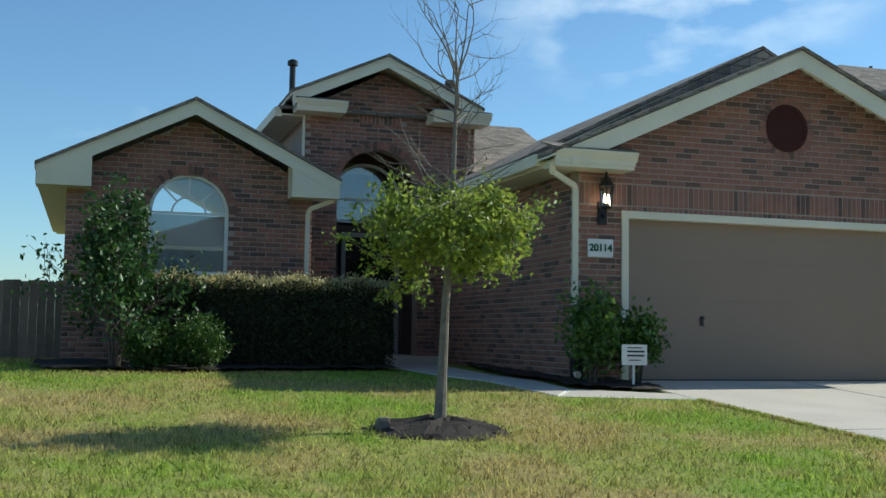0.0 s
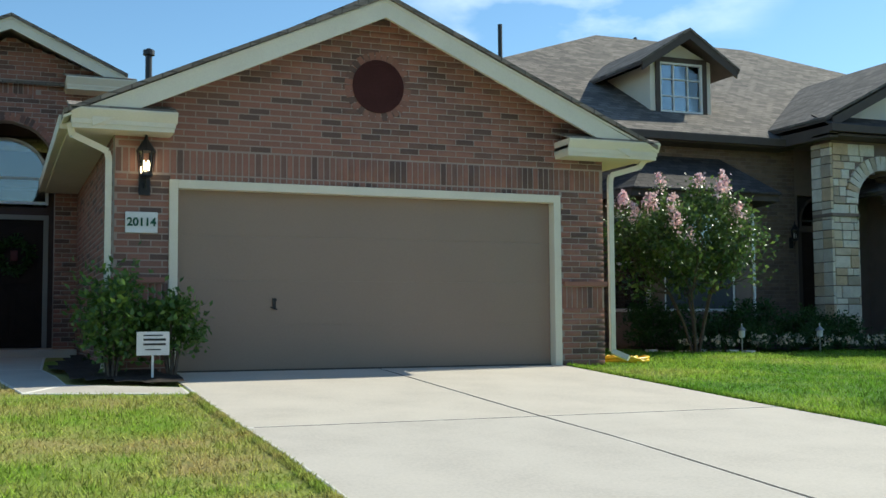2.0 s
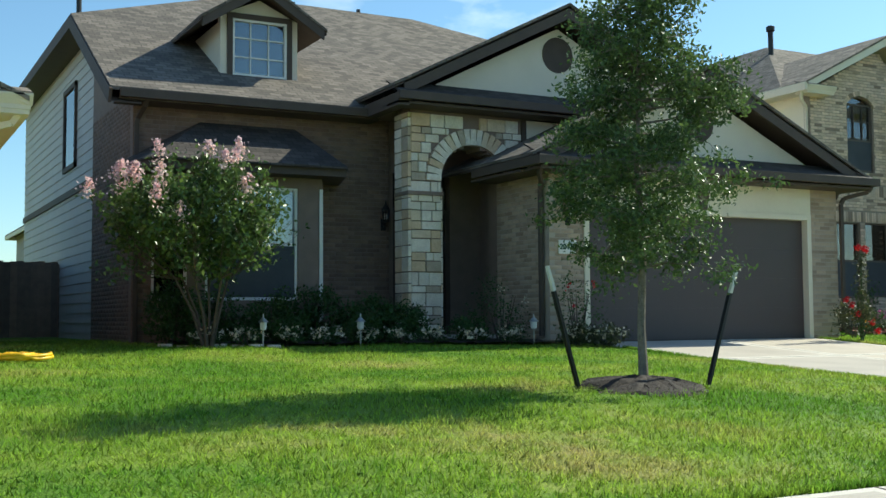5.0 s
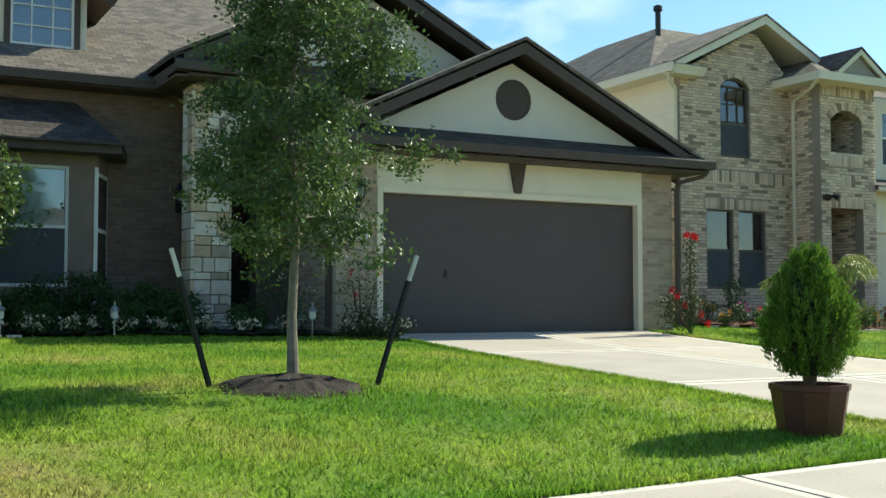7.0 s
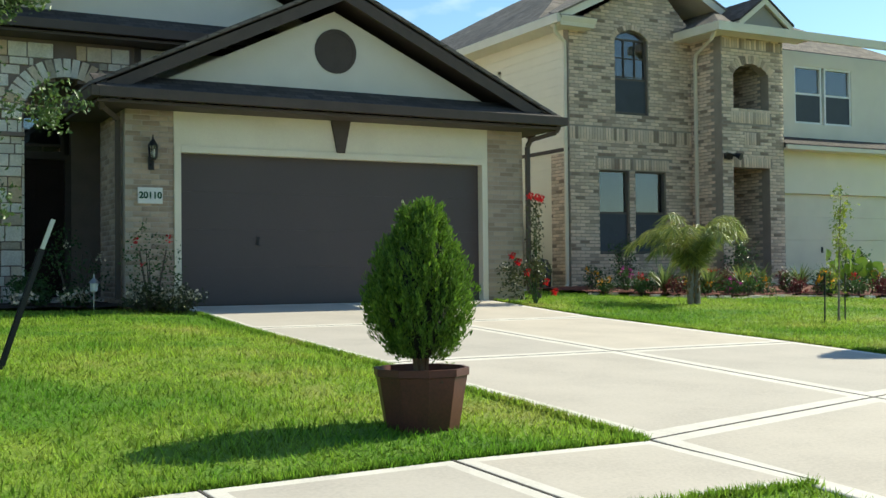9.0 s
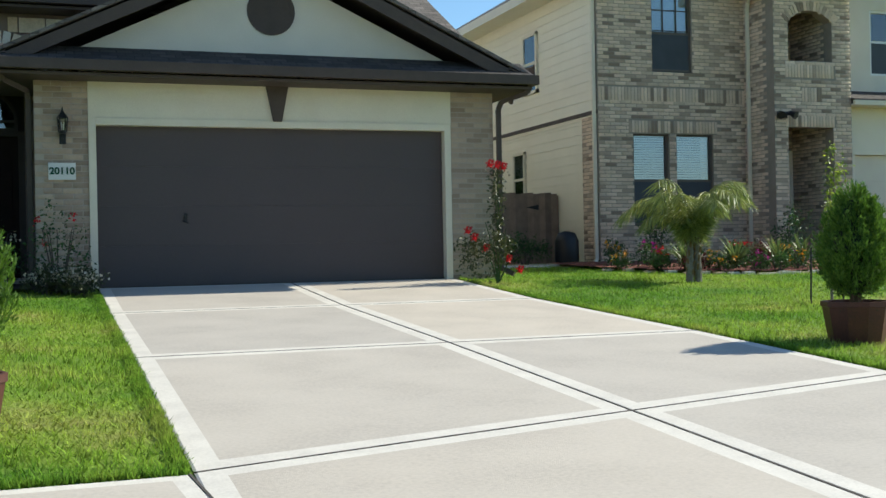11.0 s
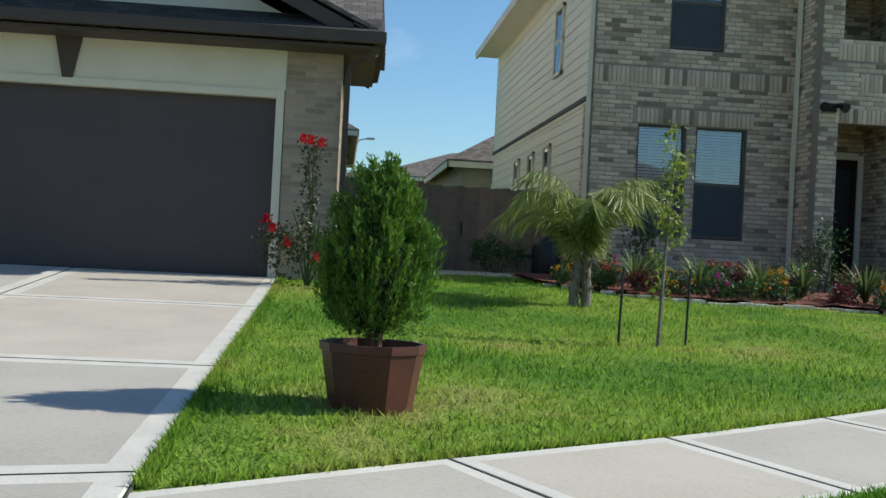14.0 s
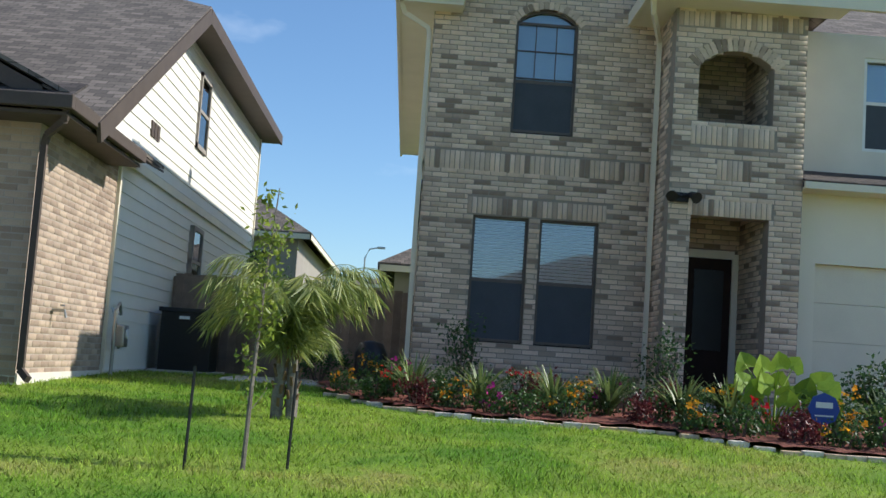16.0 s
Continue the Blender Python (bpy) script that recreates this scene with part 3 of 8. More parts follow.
def runs(spans, holes, z):
    """Spans of wall at height z less the holes: each hole is (z0, z1, u0, u1) or a function of z."""
    out = list(spans)
    for h in holes:
        cut = h(z) if callable(h) else ((h[2], h[3]) if h[0] <= z <= h[1] else None)
        if cut:
            out = [s for a, b in out for s in ((a, min(b, cut[0])), (max(a, cut[1]), b)) if s[1] - s[0] > 0.012]
    return out


def arch_hole(x0, x1, z0, spring, rise=None):
    """A hole with a half-round head, or with rise a flatter one."""
    c, half = (x0 + x1) / 2, (x1 - x0) / 2
    rise = rise or half
    r = (half * half + rise * rise) / (2 * rise)
    low = spring + rise - r

    def cut(z):
        if z < z0 or z > spring + rise:
            return None
        w = half if z < spring else math.sqrt(max(0, r * r - (z - low) ** 2))
        return (c - w, c + w)
    return cut


def head_curve(cx, half, spring, rise, n=20):
    """Points (x, z) over an arched head, from right to left."""
    r = (half * half + rise * rise) / (2 * rise)
    low, a = spring + rise - r, math.asin(min(1.0, half / r))
    return [(cx + r * math.sin(a * (1 - 2 * k / n)), low + r * math.cos(a * (1 - 2 * k / n))) for k in range(n + 1)]


BRICK_MESH = {}


def brick_boxes(cells, plane, at, proud, material, parent, name="brickwork"):
    """Joined bricks: cells (u0, u1, z0, z1) on a wall; plane '-y', '+x' or '-x', its face at the coordinate at."""
    c = np.array(cells, float)
    if not len(c):
        return None
    u0, u1, z0, z1 = c.T
    rng = np.random.default_rng(len(c))
    p = proud * rng.uniform(0.6, 1.3, len(c))
    b = 0.0025
    sign = 1 if plane == "+x" else -1
    quads = []
    for dep, ins in ((np.full(len(c), -0.004), 0), (p - b, 0), (p, b)):
        q = np.stack([np.stack([u0 + ins, z0 + ins, dep], 1), np.stack([u1 - ins, z0 + ins, dep], 1), np.stack([u1 - ins, z1 - ins, dep], 1), np.stack([u0 + ins, z1 - ins, dep], 1)], 1)
        quads.append(q)
    v = np.concatenate(quads, 1)
    u, z, d = v[..., 0], v[..., 1], at + sign * v[..., 2]
    w = np.stack([u, d, z], -1) if plane == "-y" else np.stack([d, u, z], -1)
    f = [[8, 9, 10, 11]] + [[o + i, o + (i + 1) % 4, o + 4 + (i + 1) % 4, o + 4 + i] for o in (0, 4) for i in range(4)]
    if plane == "-x":
        f = [q[::-1] for q in f]
    faces = (np.arange(len(c))[:, None, None] * 12 + np.array(f)[None]).reshape(-1, 4)
    return raw(name, w.reshape(-1, 3), faces, material, parent, "", "stuff")


def brick_wall(parent, spans, z0, z1, at, plane, kind, holes=(), extra=(), soldier=(), singles=None, thick=0.2, limit=300):
    """A brick wall: a mortar backing in courses with its holes left open, and bricks standing proud of it.
    spans: list, or a function of z; soldier: (z0, z1, u0, u1) rows of upright bricks; singles: (u0, u1, z0, z1), where bricks are parts of their own."""
    span = spans if callable(spans) else (lambda z: spans)
    pitch = BH + GAP
    bm = bmesh.new()
    cells, n = [], int((z1 - z0) / pitch)
    sign = -1 if plane == "+x" else 1
    for k in range(n + 1):
        a, b = z0 + k * pitch, min(z0 + (k + 1) * pitch, z1)
        if b - a < 0.01:
            continue
        mid = (a + b) / 2
        lo, hi = sorted((at, at + sign * thick))
        middle, foot, head = runs(span(mid), holes, mid), runs(span(a + 0.0005), holes, a + 0.0005), runs(span(b - 0.0005), holes, b - 0.0005)
        foot, head = (q if len(q) == len(middle) else middle for q in (foot, head))
        for (f0, f1), (h0, h1) in zip(foot, head):
            ring = ((f0, a), (f1, a), (h1, b), (h0, b))
            slab(bm, [(u, lo, z) if plane == "-y" else (lo, u, z) for u, z in ring], (0, hi - lo, 0) if plane == "-y" else (hi - lo, 0, 0))
        blocks = list(holes) + [(q[0], q[1], q[2], q[3]) for q in soldier]
        for s0, s1 in runs(span(mid), blocks, mid):
            u = math.floor(s0 / (BL + GAP)) * (BL + GAP) + (0.5 * (BL + GAP) if k % 2 else 0) + 0.01 * math.sin(k * 1.7)
            while u < s1:
                e0, e1 = max(u, s0 + 0.002), min(u + BL, s1 - 0.002)
                if e1 - e0 > 0.03:
                    cells.append((e0, e1, a + GAP / 2, min(a + GAP / 2 + BH, b)))
                u += BL + GAP
    part("wall", bm, M["mortar" + kind[-1]], parent)
    for s in soldier:
        u = s[2]
        while u < s[3] - 0.03:
            if runs([(u, u + BH)], holes, (s[0] + s[1]) / 2):
                cells.append((u, min(u + BH, s[3]), s[0] + 0.005, s[1] - 0.005))
            u += BH + GAP
    cells += list(extra)
    many, single = M[kind]
    if singles:
        mine = [c for c in cells if singles[0] <= (c[0] + c[1]) / 2 <= singles[1] and singles[2] <= (c[2] + c[3]) / 2 <= singles[3]][:limit]
        rest = [c for c in cells if c not in set(mine)]
    else:
        mine, rest = [], cells
    brick_boxes(rest, plane, at, 0.005, many, parent)
    for c in mine:
        key = (round(c[1] - c[0], 2), round(c[3] - c[2], 2), plane, kind)
        if key not in BRICK_MESH:
            w, h = key[0], key[1]
            bm = boxes((-w / 2, w / 2, -0.005, 0.004, -h / 2, h / 2) if plane == "-y" else (-0.004, 0.005, -w / 2, w / 2, -h / 2, h / 2))
            me = bpy.data.meshes.new("brick")
            bm.to_mesh(me)
            bm.free()
            me.materials.append(single)
            BRICK_MESH[key] = me
        ob = new("brick", BRICK_MESH[key])
        ob.parent = parent
        u, z = (c[0] + c[1]) / 2, (c[2] + c[3]) / 2
        ob.location = Vector((u, at, z) if plane == "-y" else (at, u, z)) - ORG[parent.name]


def rowlock_arch(parent, cx, cz, r, y, kind, width=0.2, a0=0, a1=180, name="brick_arch"):
    """A ring of upright bricks round an arched head."""
    bm = bmesh.new()
    n = max(5, int(radians(a1 - a0) * (r + width / 2) / 0.078))
    for k in range(n):
        t = radians(a0 + (k + 0.5) * (a1 - a0) / n)
        m = Matrix.Translation((cx + (r + width / 2) * math.cos(t), y + 0.008, cz + (r + width / 2) * math.sin(t))) @ Matrix.Rotation(-t, 4, "Y") @ Matrix.Diagonal((width, 0.03, 0.066, 1))
        bmesh.ops.create_cube(bm, size=1.0, matrix=m)
    return part(name, bm, M[kind][0], parent)


def gable_spans(xl, xr, zeave, ax, zapex):
    def spans(z):
        if z <= zeave:
            return [(xl, xr)]
        f = min(1.0, (z - zeave) / (zapex - zeave))
        return [(xl + f * (ax - xl), xr + f * (ax - xr))] if f < 0.97 else []
    return spans


# ---- joinery ----
def sash(parent, x0, x1, z0, z1, y, cols=1, rows=1, frame_mat=None, meet=None, fw=0.05, bar=0.022, name="window", label="", sill=False, backing=None, slats=0, arch=None, rise=None, screen=False):
    """A window that faces -y: frame, glazing bars, pane, and what hangs behind it. arch: radius of a half-round head above z1."""
    fm = frame_mat or M["white"]
    bm = boxes((x0, x0 + fw, y, y + 0.09, z0, z1), (x1 - fw, x1, y, y + 0.09, z0, z1), (x0 + fw, x1 - fw, y, y + 0.09, z0, z0 + fw))
    cx = (x0 + x1) / 2
    if arch:
        outer, inner = head_curve(cx, arch, z1, rise or arch), head_curve(cx, arch - fw, z1, (rise or arch) - fw)
        for k in range(20):
            slab(bm, [(u, y, z) for u, z in (outer[k], outer[k + 1], inner[k + 1], inner[k])], (0, 0.09, 0))
    else:
        box(bm, x0 + fw, x1 - fw, y, y + 0.09, z1 - fw, z1)
    win = part(name, bm, fm, parent, label)
    if meet:
        part("rail", boxes((x0 + fw, x1 - fw, y + 0.005, y + 0.06, meet - 0.025, meet + 0.025)), fm, win)
    if screen:
        part("insect_screen", boxes((x0 + fw, x1 - fw, y + 0.012, y + 0.016, z0 + fw, meet - 0.025)), M["screen"], win, "dark mesh screen over the lower sash")
    for k in range(1, cols):
        x = x0 + (x1 - x0) * k / cols
        part("glazing_bar", boxes((x - bar / 2, x + bar / 2, y + 0.02, y + 0.05, z0 + fw, z1 - (0 if arch else fw))), fm, win)
    for k in range(1, rows):
        z = z0 + (z1 - z0) * k / rows
        part("glazing_bar", boxes((x0 + fw, x1 - fw, y + 0.021, y + 0.049, z - bar / 2, z + bar / 2)), fm, win)
    if arch:
        part("glazing_bar", boxes((x0 + fw, x1 - fw, y + 0.02, y + 0.05, z1 - 0.02, z1 + 0.02)), fm, win)
    bm = bmesh.new()
    pts = [(x0 + 0.01, y + 0.055, z0 + 0.01), (x1 - 0.01, y + 0.055, z0 + 0.01)]
    pts += [(u, y + 0.055, z) for u, z in head_curve(cx, arch - 0.01, z1, (rise or arch) - 0.01)] if arch else [(x1 - 0.01, y + 0.055, z1 - 0.01), (x0 + 0.01, y + 0.055, z1 - 0.01)]
    slab(bm, pts, (0, 0.006, 0))
    pane = part("pane", bm, M["glass"], win)
    pane.visible_shadow = False
    if sill:
        part("sill", boxes((x0 - 0.05, x1 + 0.05, y - 0.05, y + 0.02, z0 - 0.06, z0)), fm, win)
    if slats:
        bm, z = bmesh.new(), (meet or z0) - 0.05
        while z < z1 - fw:
            beam(bm, (x0 + fw, y + 0.10, z), (x1 - fw, y + 0.10, z), 0.042, 0.003, up=(0, 1, 0.55))
            z += slats
        part("blind", bm, M["blind"], win, "pale slatted blind")
    if backing:
        part("shade", boxes((x0 + 0.02, x1 - 0.02, y + 0.12, y + 0.125, backing[0], backing[1])), backing[2], win)
    return win


def downspout(parent, pts, material, w=0.07):
    bm = bmesh.new()
    for p, q in zip(pts, pts[1:]):
        beam(bm, p, q, w, w * 0.8, up=(0.03, 1, 0.02))
    return part("downspout", bm, material, parent)


def lantern(parent, x, y, z, s=1.0, lit=False):
    """A wall lantern: back plate, arm, cage, roof, glass and bulbs."""
    bm = boxes((x - 0.06 * s, x + 0.06 * s, y - 0.02, y, z - 0.36 * s, z - 0.08 * s), bevel=0.006)
    tube(bm, [(x, y - 0.01, z - 0.24 * s), (x, y - 0.10, z - 0.30 * s), (x, y - 0.13, z - 0.18 * s)], [0.016 * s] * 3)
    body = part("wall_lantern", bm, M["black"], parent, "black metal wall lantern")
    c = (x, y - 0.13, z)
    bm = lathe(bmesh.new(), c, [(0.05 * s, -0.18 * s), (0.075 * s, -0.16 * s), (0.075 * s, -0.14 * s)], 8)
    lathe(bm, c, [(0.11 * s, 0.10 * s), (0.06 * s, 0.18 * s), (0.02 * s, 0.24 * s), (0.008 * s, 0.32 * s)], 8)
    for k in range(6):
        t = k * math.tau / 6
        beam(bm, (c[0] + 0.07 * s * math.cos(t), c[1] + 0.07 * s * math.sin(t), z - 0.15 * s), (c[0] + 0.095 * s * math.cos(t), c[1] + 0.095 * s * math.sin(t), z + 0.11 * s), 0.012, 0.012)
    part("cage", bm, M["black"], body)
    g = part("lantern_glass", lathe(bmesh.new(), c, [(0.06 * s, -0.14 * s), (0.085 * s, 0.10 * s)], 12), M["clearglass"], body)
    g.visible_shadow = False
    for dx in (-0.025, 0.025):
        part("bulb", lathe(bmesh.new(), (c[0] + dx * s, c[1], z - 0.05 * s), [(0.008, -0.05), (0.014, -0.02), (0.014, 0.02), (0.004, 0.06)], 8), M["bulb"] if lit else M["white"], body)


def plaque(parent, x0, x1, z0, z1, y, text):
    p = part("number_plaque", boxes((x0, x1, y - 0.03, y, z0, z1), bevel=0.008), M["plaque"], parent, "white plaque with house number " + text)
    cu = bpy.data.curves.new("number", "FONT")
    cu.body, cu.size, cu.extrude, cu.align_x, cu.align_y, cu.offset = text, 0.13, 0.004, "CENTER", "CENTER", 0.004
    cu.materials.append(M["green_ink"])
    ob = new("number", cu)
    ob.parent = p
    ob.location = Vector(((x0 + x1) / 2, y - 0.034, (z0 + z1) / 2)) - ORG[p.name]
    ob.rotation_euler = (math.pi / 2, 0, 0)

# ---- ground, street, paving ----
EDGE_X = [-200, 18.5, 22.3, 24.94, 27.5, 30.3, 32.9, 38.0, 60.0, 300.0]
EDGE_Y = [4.75, 4.75, 5.0, 5.35, 5.95, 7.6, 9.4, 13.2, 32.0, 200.0]


def edge(x):
    """The lawn side of the pavement."""
    return float(np.interp(x, EDGE_X, EDGE_Y))


PROFILES = [
    ([0.0, 5.3, 7.5, 9.0, 13.2, 17.5, 40], [0.10, 0.44, 0.60, 0.68, 0.94, 1.02, 1.02]),
    ([0.0, 5.3, 9.0, 12.6, 15.6, 19, 40], [0.10, 0.43, 0.71, 0.84, 0.97, 1.03, 1.03]),
    ([0.0, 5.35, 8.89, 12.64, 15.6, 19, 40], [0.08, 0.41, 0.60, 0.775, 0.97, 1.03, 1.03]),
    ([0.0, 5.95, 7.6, 9.4, 11.7, 15, 20, 40], [0.08, 0.43, 0.49, 0.56, 0.65, 0.86, 1.05, 1.05]),
]


def profile(x, y):
    v = [np.interp(y, *p) for p in PROFILES]
    for x0, x1, i in ((12.4, 14.5, 0), (21.3, 22.2, 1), (27.6, 30.5, 2)):
        if x < x0:
            return float(v[i])
        if x < x1:
            f = (x - x0) / (x1 - x0)
            return float(v[i] * (1 - f) + v[i + 1] * f)
    return float(v[3])


def gz(x, y):
    """Height of the ground."""
    e = edge(x)
    k = (edge(x + 0.5) - edge(x - 0.5))
    d = (y - e) / math.sqrt(1 + k * k)
    top = profile(x, e)
    if d >= 0:
        return profile(x, y)
    if d > -3.1:
        return top + 0.055 * d
    if d > -3.3:
        return top - 0.17 + (d + 3.1) * 0.9
    if d > -18:
        return top - 0.38
    return top - 0.2


PATH1 = [([5.05, 6.6, 6.6, 5.5], [11.6, 11.25, 11.8, 12.3]), ([4.55, 5.05, 5.5, 5.35], [14.6, 11.6, 12.3, 14.6]), ([4.4, 4.55, 5.35, 5.6], [19.5, 14.6, 14.6, 19.5])]


def inside(x, y, poly):
    px, py = poly
    n, hit = len(px), False
    for i in range(n):
        j = (i + 1) % n
        if (py[i] > y) != (py[j] > y) and x < (px[j] - px[i]) * (y - py[i]) / (py[j] - py[i]) + px[i]:
            hit = not hit
    return hit


def paved(x, y):
    d = y - edge(x)
    k = edge(x + 0.5) - edge(x - 0.5)
    d /= math.sqrt(1 + k * k)
    if d < -3.1 or (-1.22 < d < 0) or (6.62 < x < 11.72 and y < 13.4) or (22.27 < x < 27.42 and y < 15.7):
        return True
    return any(inside(x, y, q) for q in PATH1)


def near_paving(x, y):
    return any(paved(x + a, y + b) for a in (-0.3, 0, 0.3) for b in (-0.3, 0, 0.3))


def ground_mesh():
    xs = np.concatenate([[-1500, -500, -150, -60, -25], np.arange(-12, 46, 0.2), [50, 60, 100, 200, 600, 1500]])
    ys = np.concatenate([[-1500, -500, -150, -60, -30], np.arange(-14, 24, 0.2), [26, 32, 45, 80, 200, 600, 1500]])
    rng = np.random.default_rng(3)
    v = np.array([(x, y, gz(x, y) + (-0.07 if all(paved(x + a, y + b) for a in (-0.24, 0, 0.24) for b in (-0.24, 0, 0.24)) else 0 if near_paving(x, y) else 0.006 * rng.normal() if -12 < x < 46 and 5 < y < 20 else 0)) for y in ys for x in xs])
    w = len(xs)
    f = [(j * w + i, j * w + i + 1, (j + 1) * w + i + 1, (j + 1) * w + i) for j in range(len(ys) - 1) for i in range(w - 1)]
    g = raw("ground", v, f, M["lawn"])
    tagged(g, "green lawn with dry patches rising to the houses", "lawn", kind="structure")


ground_mesh()


def offset_point(x, d):
    k = edge(x + 0.3) - edge(x - 0.3)
    n = Vector((-k / 0.6, 1, 0)).normalized()
    return Vector((x, edge(x), 0)) + n * d


def strip(name, xs, d0, d1, z, material, thick=0.1, rows=1):
    """A band that follows the pavement's edge from offset d0 to d1."""
    bm = bmesh.new()
    prev = None
    for x in xs:
        line = []
        for k in range(rows + 1):
            p = offset_point(x, d0 + (d1 - d0) * k / rows)
            p.z = z(x, d0 + (d1 - d0) * k / rows)
            line.append((bm.verts.new(p), bm.verts.new(p - Vector((0, 0, thick)))))
        if prev:
            for k in range(rows):
                bm.faces.new((prev[k][0], line[k][0], line[k + 1][0], prev[k + 1][0]))
            bm.faces.new((prev[0][1], line[0][1], line[0][0], prev[0][0]))
            bm.faces.new((prev[-1][0], line[-1][0], line[-1][1], prev[-1][1]))
        prev = line
    return part(name, bm, material)


def zedge(x):
    return profile(x, edge(x))


road_x = list(np.arange(-60, 18, 3.0)) + list(np.arange(18, 48, 0.7)) + [55, 70, 100]
tagged(strip("road", road_x, -11.3, -3.42, lambda x, d: zedge(x) - 0.34, M["asphalt"]), "pale concrete residential street", "road", kind="structure")
tagged(strip("kerb", road_x, -3.42, -3.1, lambda x, d: zedge(x) - 0.165, M["concrete_edge"], 0.3), "pale concrete kerb", "kerb", kind="structure")


def panel(parent, corners, rim=0.09, thick=0.12, lift=0.012, gap=0.005):
    """One concrete panel on the slope: broomed middle, smooth tooled rim; corners run anticlockwise from the street side."""
    p = [Vector((x, y, 0)) for x, y in corners]
    wide, deep = ((p[1] - p[0]).length + (p[2] - p[3]).length) / 2, ((p[3] - p[0]).length + (p[2] - p[1]).length) / 2
    us = [gap / wide, (gap + 0.012) / wide, rim / wide, 1 - rim / wide, 1 - (gap + 0.012) / wide, 1 - gap / wide]
    g, h, r = gap / deep, (gap + 0.012) / deep, rim / deep
    vs = [g, h, r] + [r + (1 - 2 * r) * k / 10 for k in range(1, 10)] + [1 - r, 1 - h, 1 - g]
    bm = bmesh.new()
    grid = []
    for j, v in enumerate(vs):
        row = []
        for i, u in enumerate(us):
            q = p[0].lerp(p[1], u).lerp(p[3].lerp(p[2], u), v)
            down = 0.006 if i in (0, 5) or j in (0, len(vs) - 1) else 0
            row.append(bm.verts.new((q.x, q.y, gz(q.x, q.y) + lift - down)))
        grid.append(row)
    for j in range(len(vs) - 1):
        for i in range(5):
            f = bm.faces.new((grid[j][i], grid[j][i + 1], grid[j + 1][i + 1], grid[j + 1][i]))
            f.material_index = 1 if i == 2 and 2 <= j < len(vs) - 3 else 0
    ring = grid[0] + [row[-1] for row in grid[1:]] + grid[-1][-2::-1] + [row[0] for row in grid[-2:0:-1]]
    low = [bm.verts.new(v.co - Vector((0, 0, thick))) for v in ring]
    for i in range(len(ring)):
        j = (i + 1) % len(ring)
        bm.faces.new((ring[j], ring[i], low[i], low[j]))
    return part("panel", bm, [M["concrete_edge"], M["concrete"]], parent)


def filler(parent, a, b, w=0.02):
    bm = bmesh.new()
    pa, pb = (Vector((*a, 0)), Vector((*b, 0)))
    for k in range(12):
        p, q = pa.lerp(pb, k / 12), pa.lerp(pb, (k + 1) / 12)
        beam(bm, (p.x, p.y, gz(p.x, p.y) + 0.0075), (q.x, q.y, gz(q.x, q.y) + 0.0075), w, 0.012)
    part("joint", bm, M["joint"], parent)


drive1 = thing("driveway", 9.1, 9, gz(9.1, 9), "pale concrete driveway with a long centre joint", "driveway", kind="structure")
d1 = [5.0, 8.9, 13.32]
for y0, y1 in zip(d1, d1[1:]):
    panel(drive1, [(6.62, y0), (9.2, y0), (9.2, y1), (6.62, y1)], rim=0.03)
    panel(drive1, [(9.2, y0), (11.72, y0), (11.72, y1), (9.2, y1)], rim=0.03)
filler(drive1, (9.2, 5.0), (9.2, 13.3), 0.032)
panel(drive1, [(5.6, 1.75), (12.6, 1.75), (11.72, 5.0), (6.62, 5.0)])
drive2 = thing("driveway", 24.9, 10, gz(24.9, 10), "pale concrete driveway in panels with smooth tooled edges", "driveway", kind="structure")
XL, XC, XR = 22.27, 24.93, 27.42


def jy(x, k):
    """The cross joints, the lowest askew."""
    return (4.72 + 0.235 * (x - XL) if k == 0 else [0, 8.89, 12.64, 15.66][k]) + (0.30 if k == 0 else 0)


for k in range(3):
    for x0, x1 in ((XL, XC), (XC, XR)):
        panel(drive2, [(x0, jy(x0, k)), (x1, jy(x1, k)), (x1, jy(x1, k + 1)), (x0, jy(x0, k + 1))], rim=0.15)
for x0, x1 in ((XL, XC), (XC, XR)):
    panel(drive2, [(x0 - (0.0 if x0 == XC else 0.02), edge(x0) - 3.15), (x1 + (0.0 if x1 == XC else 0.07), edge(x1) - 3.2), (x1, jy(x1, 0)), (x0, jy(x0, 0))], rim=0.15)

for k in range(4):
    filler(drive2, (XL, jy(XL, k)), (XR, jy(XR, k)), 0.012)
for k in range(3):
    filler(drive2, (XC, jy(XC, k)), (XC, jy(XC, k + 1)), 0.012)
filler(drive2, (XC, edge(XC) - 3.1), (XC, jy(XC, 0)), 0.016)
filler(drive2, (XR + 0.005, jy(XR, 0)), (27.49, 4.5), 0.01)
filler(drive1, (6.7, 8.9), (11.7, 8.9), 0.008)

pavement_run = thing("pavement", 14, 4.1, gz(14, 4.1), "pale concrete pavement in square panels", "pavement", kind="structure")
for x0, x1, step in ((-20.0, 5.7, 1.5), (12.4, 22.25, 1.4), (27.5, 41.0, 1.25)):
    n = round((x1 - x0) / step)
    for i in range(n):
        a, b = x0 + (x1 - x0) * i / n, x0 + (x1 - x0) * (i + 1) / n
        pa, pb, qa, qb = offset_point(a, -1.22), offset_point(b, -1.22), offset_point(a, 0), offset_point(b, 0)
        if i == 0 and x0 > 27:
            pa, qa = Vector((27.5, 4.55, 0)), Vector((27.43, 5.92, 0))
        panel(pavement_run, [(pa.x, pa.y), (pb.x, pb.y), (qb.x, qb.y), (qa.x, qa.y)], rim=0.10)
        filler(pavement_run, (pb.x, pb.y), (qb.x, qb.y), 0.014)
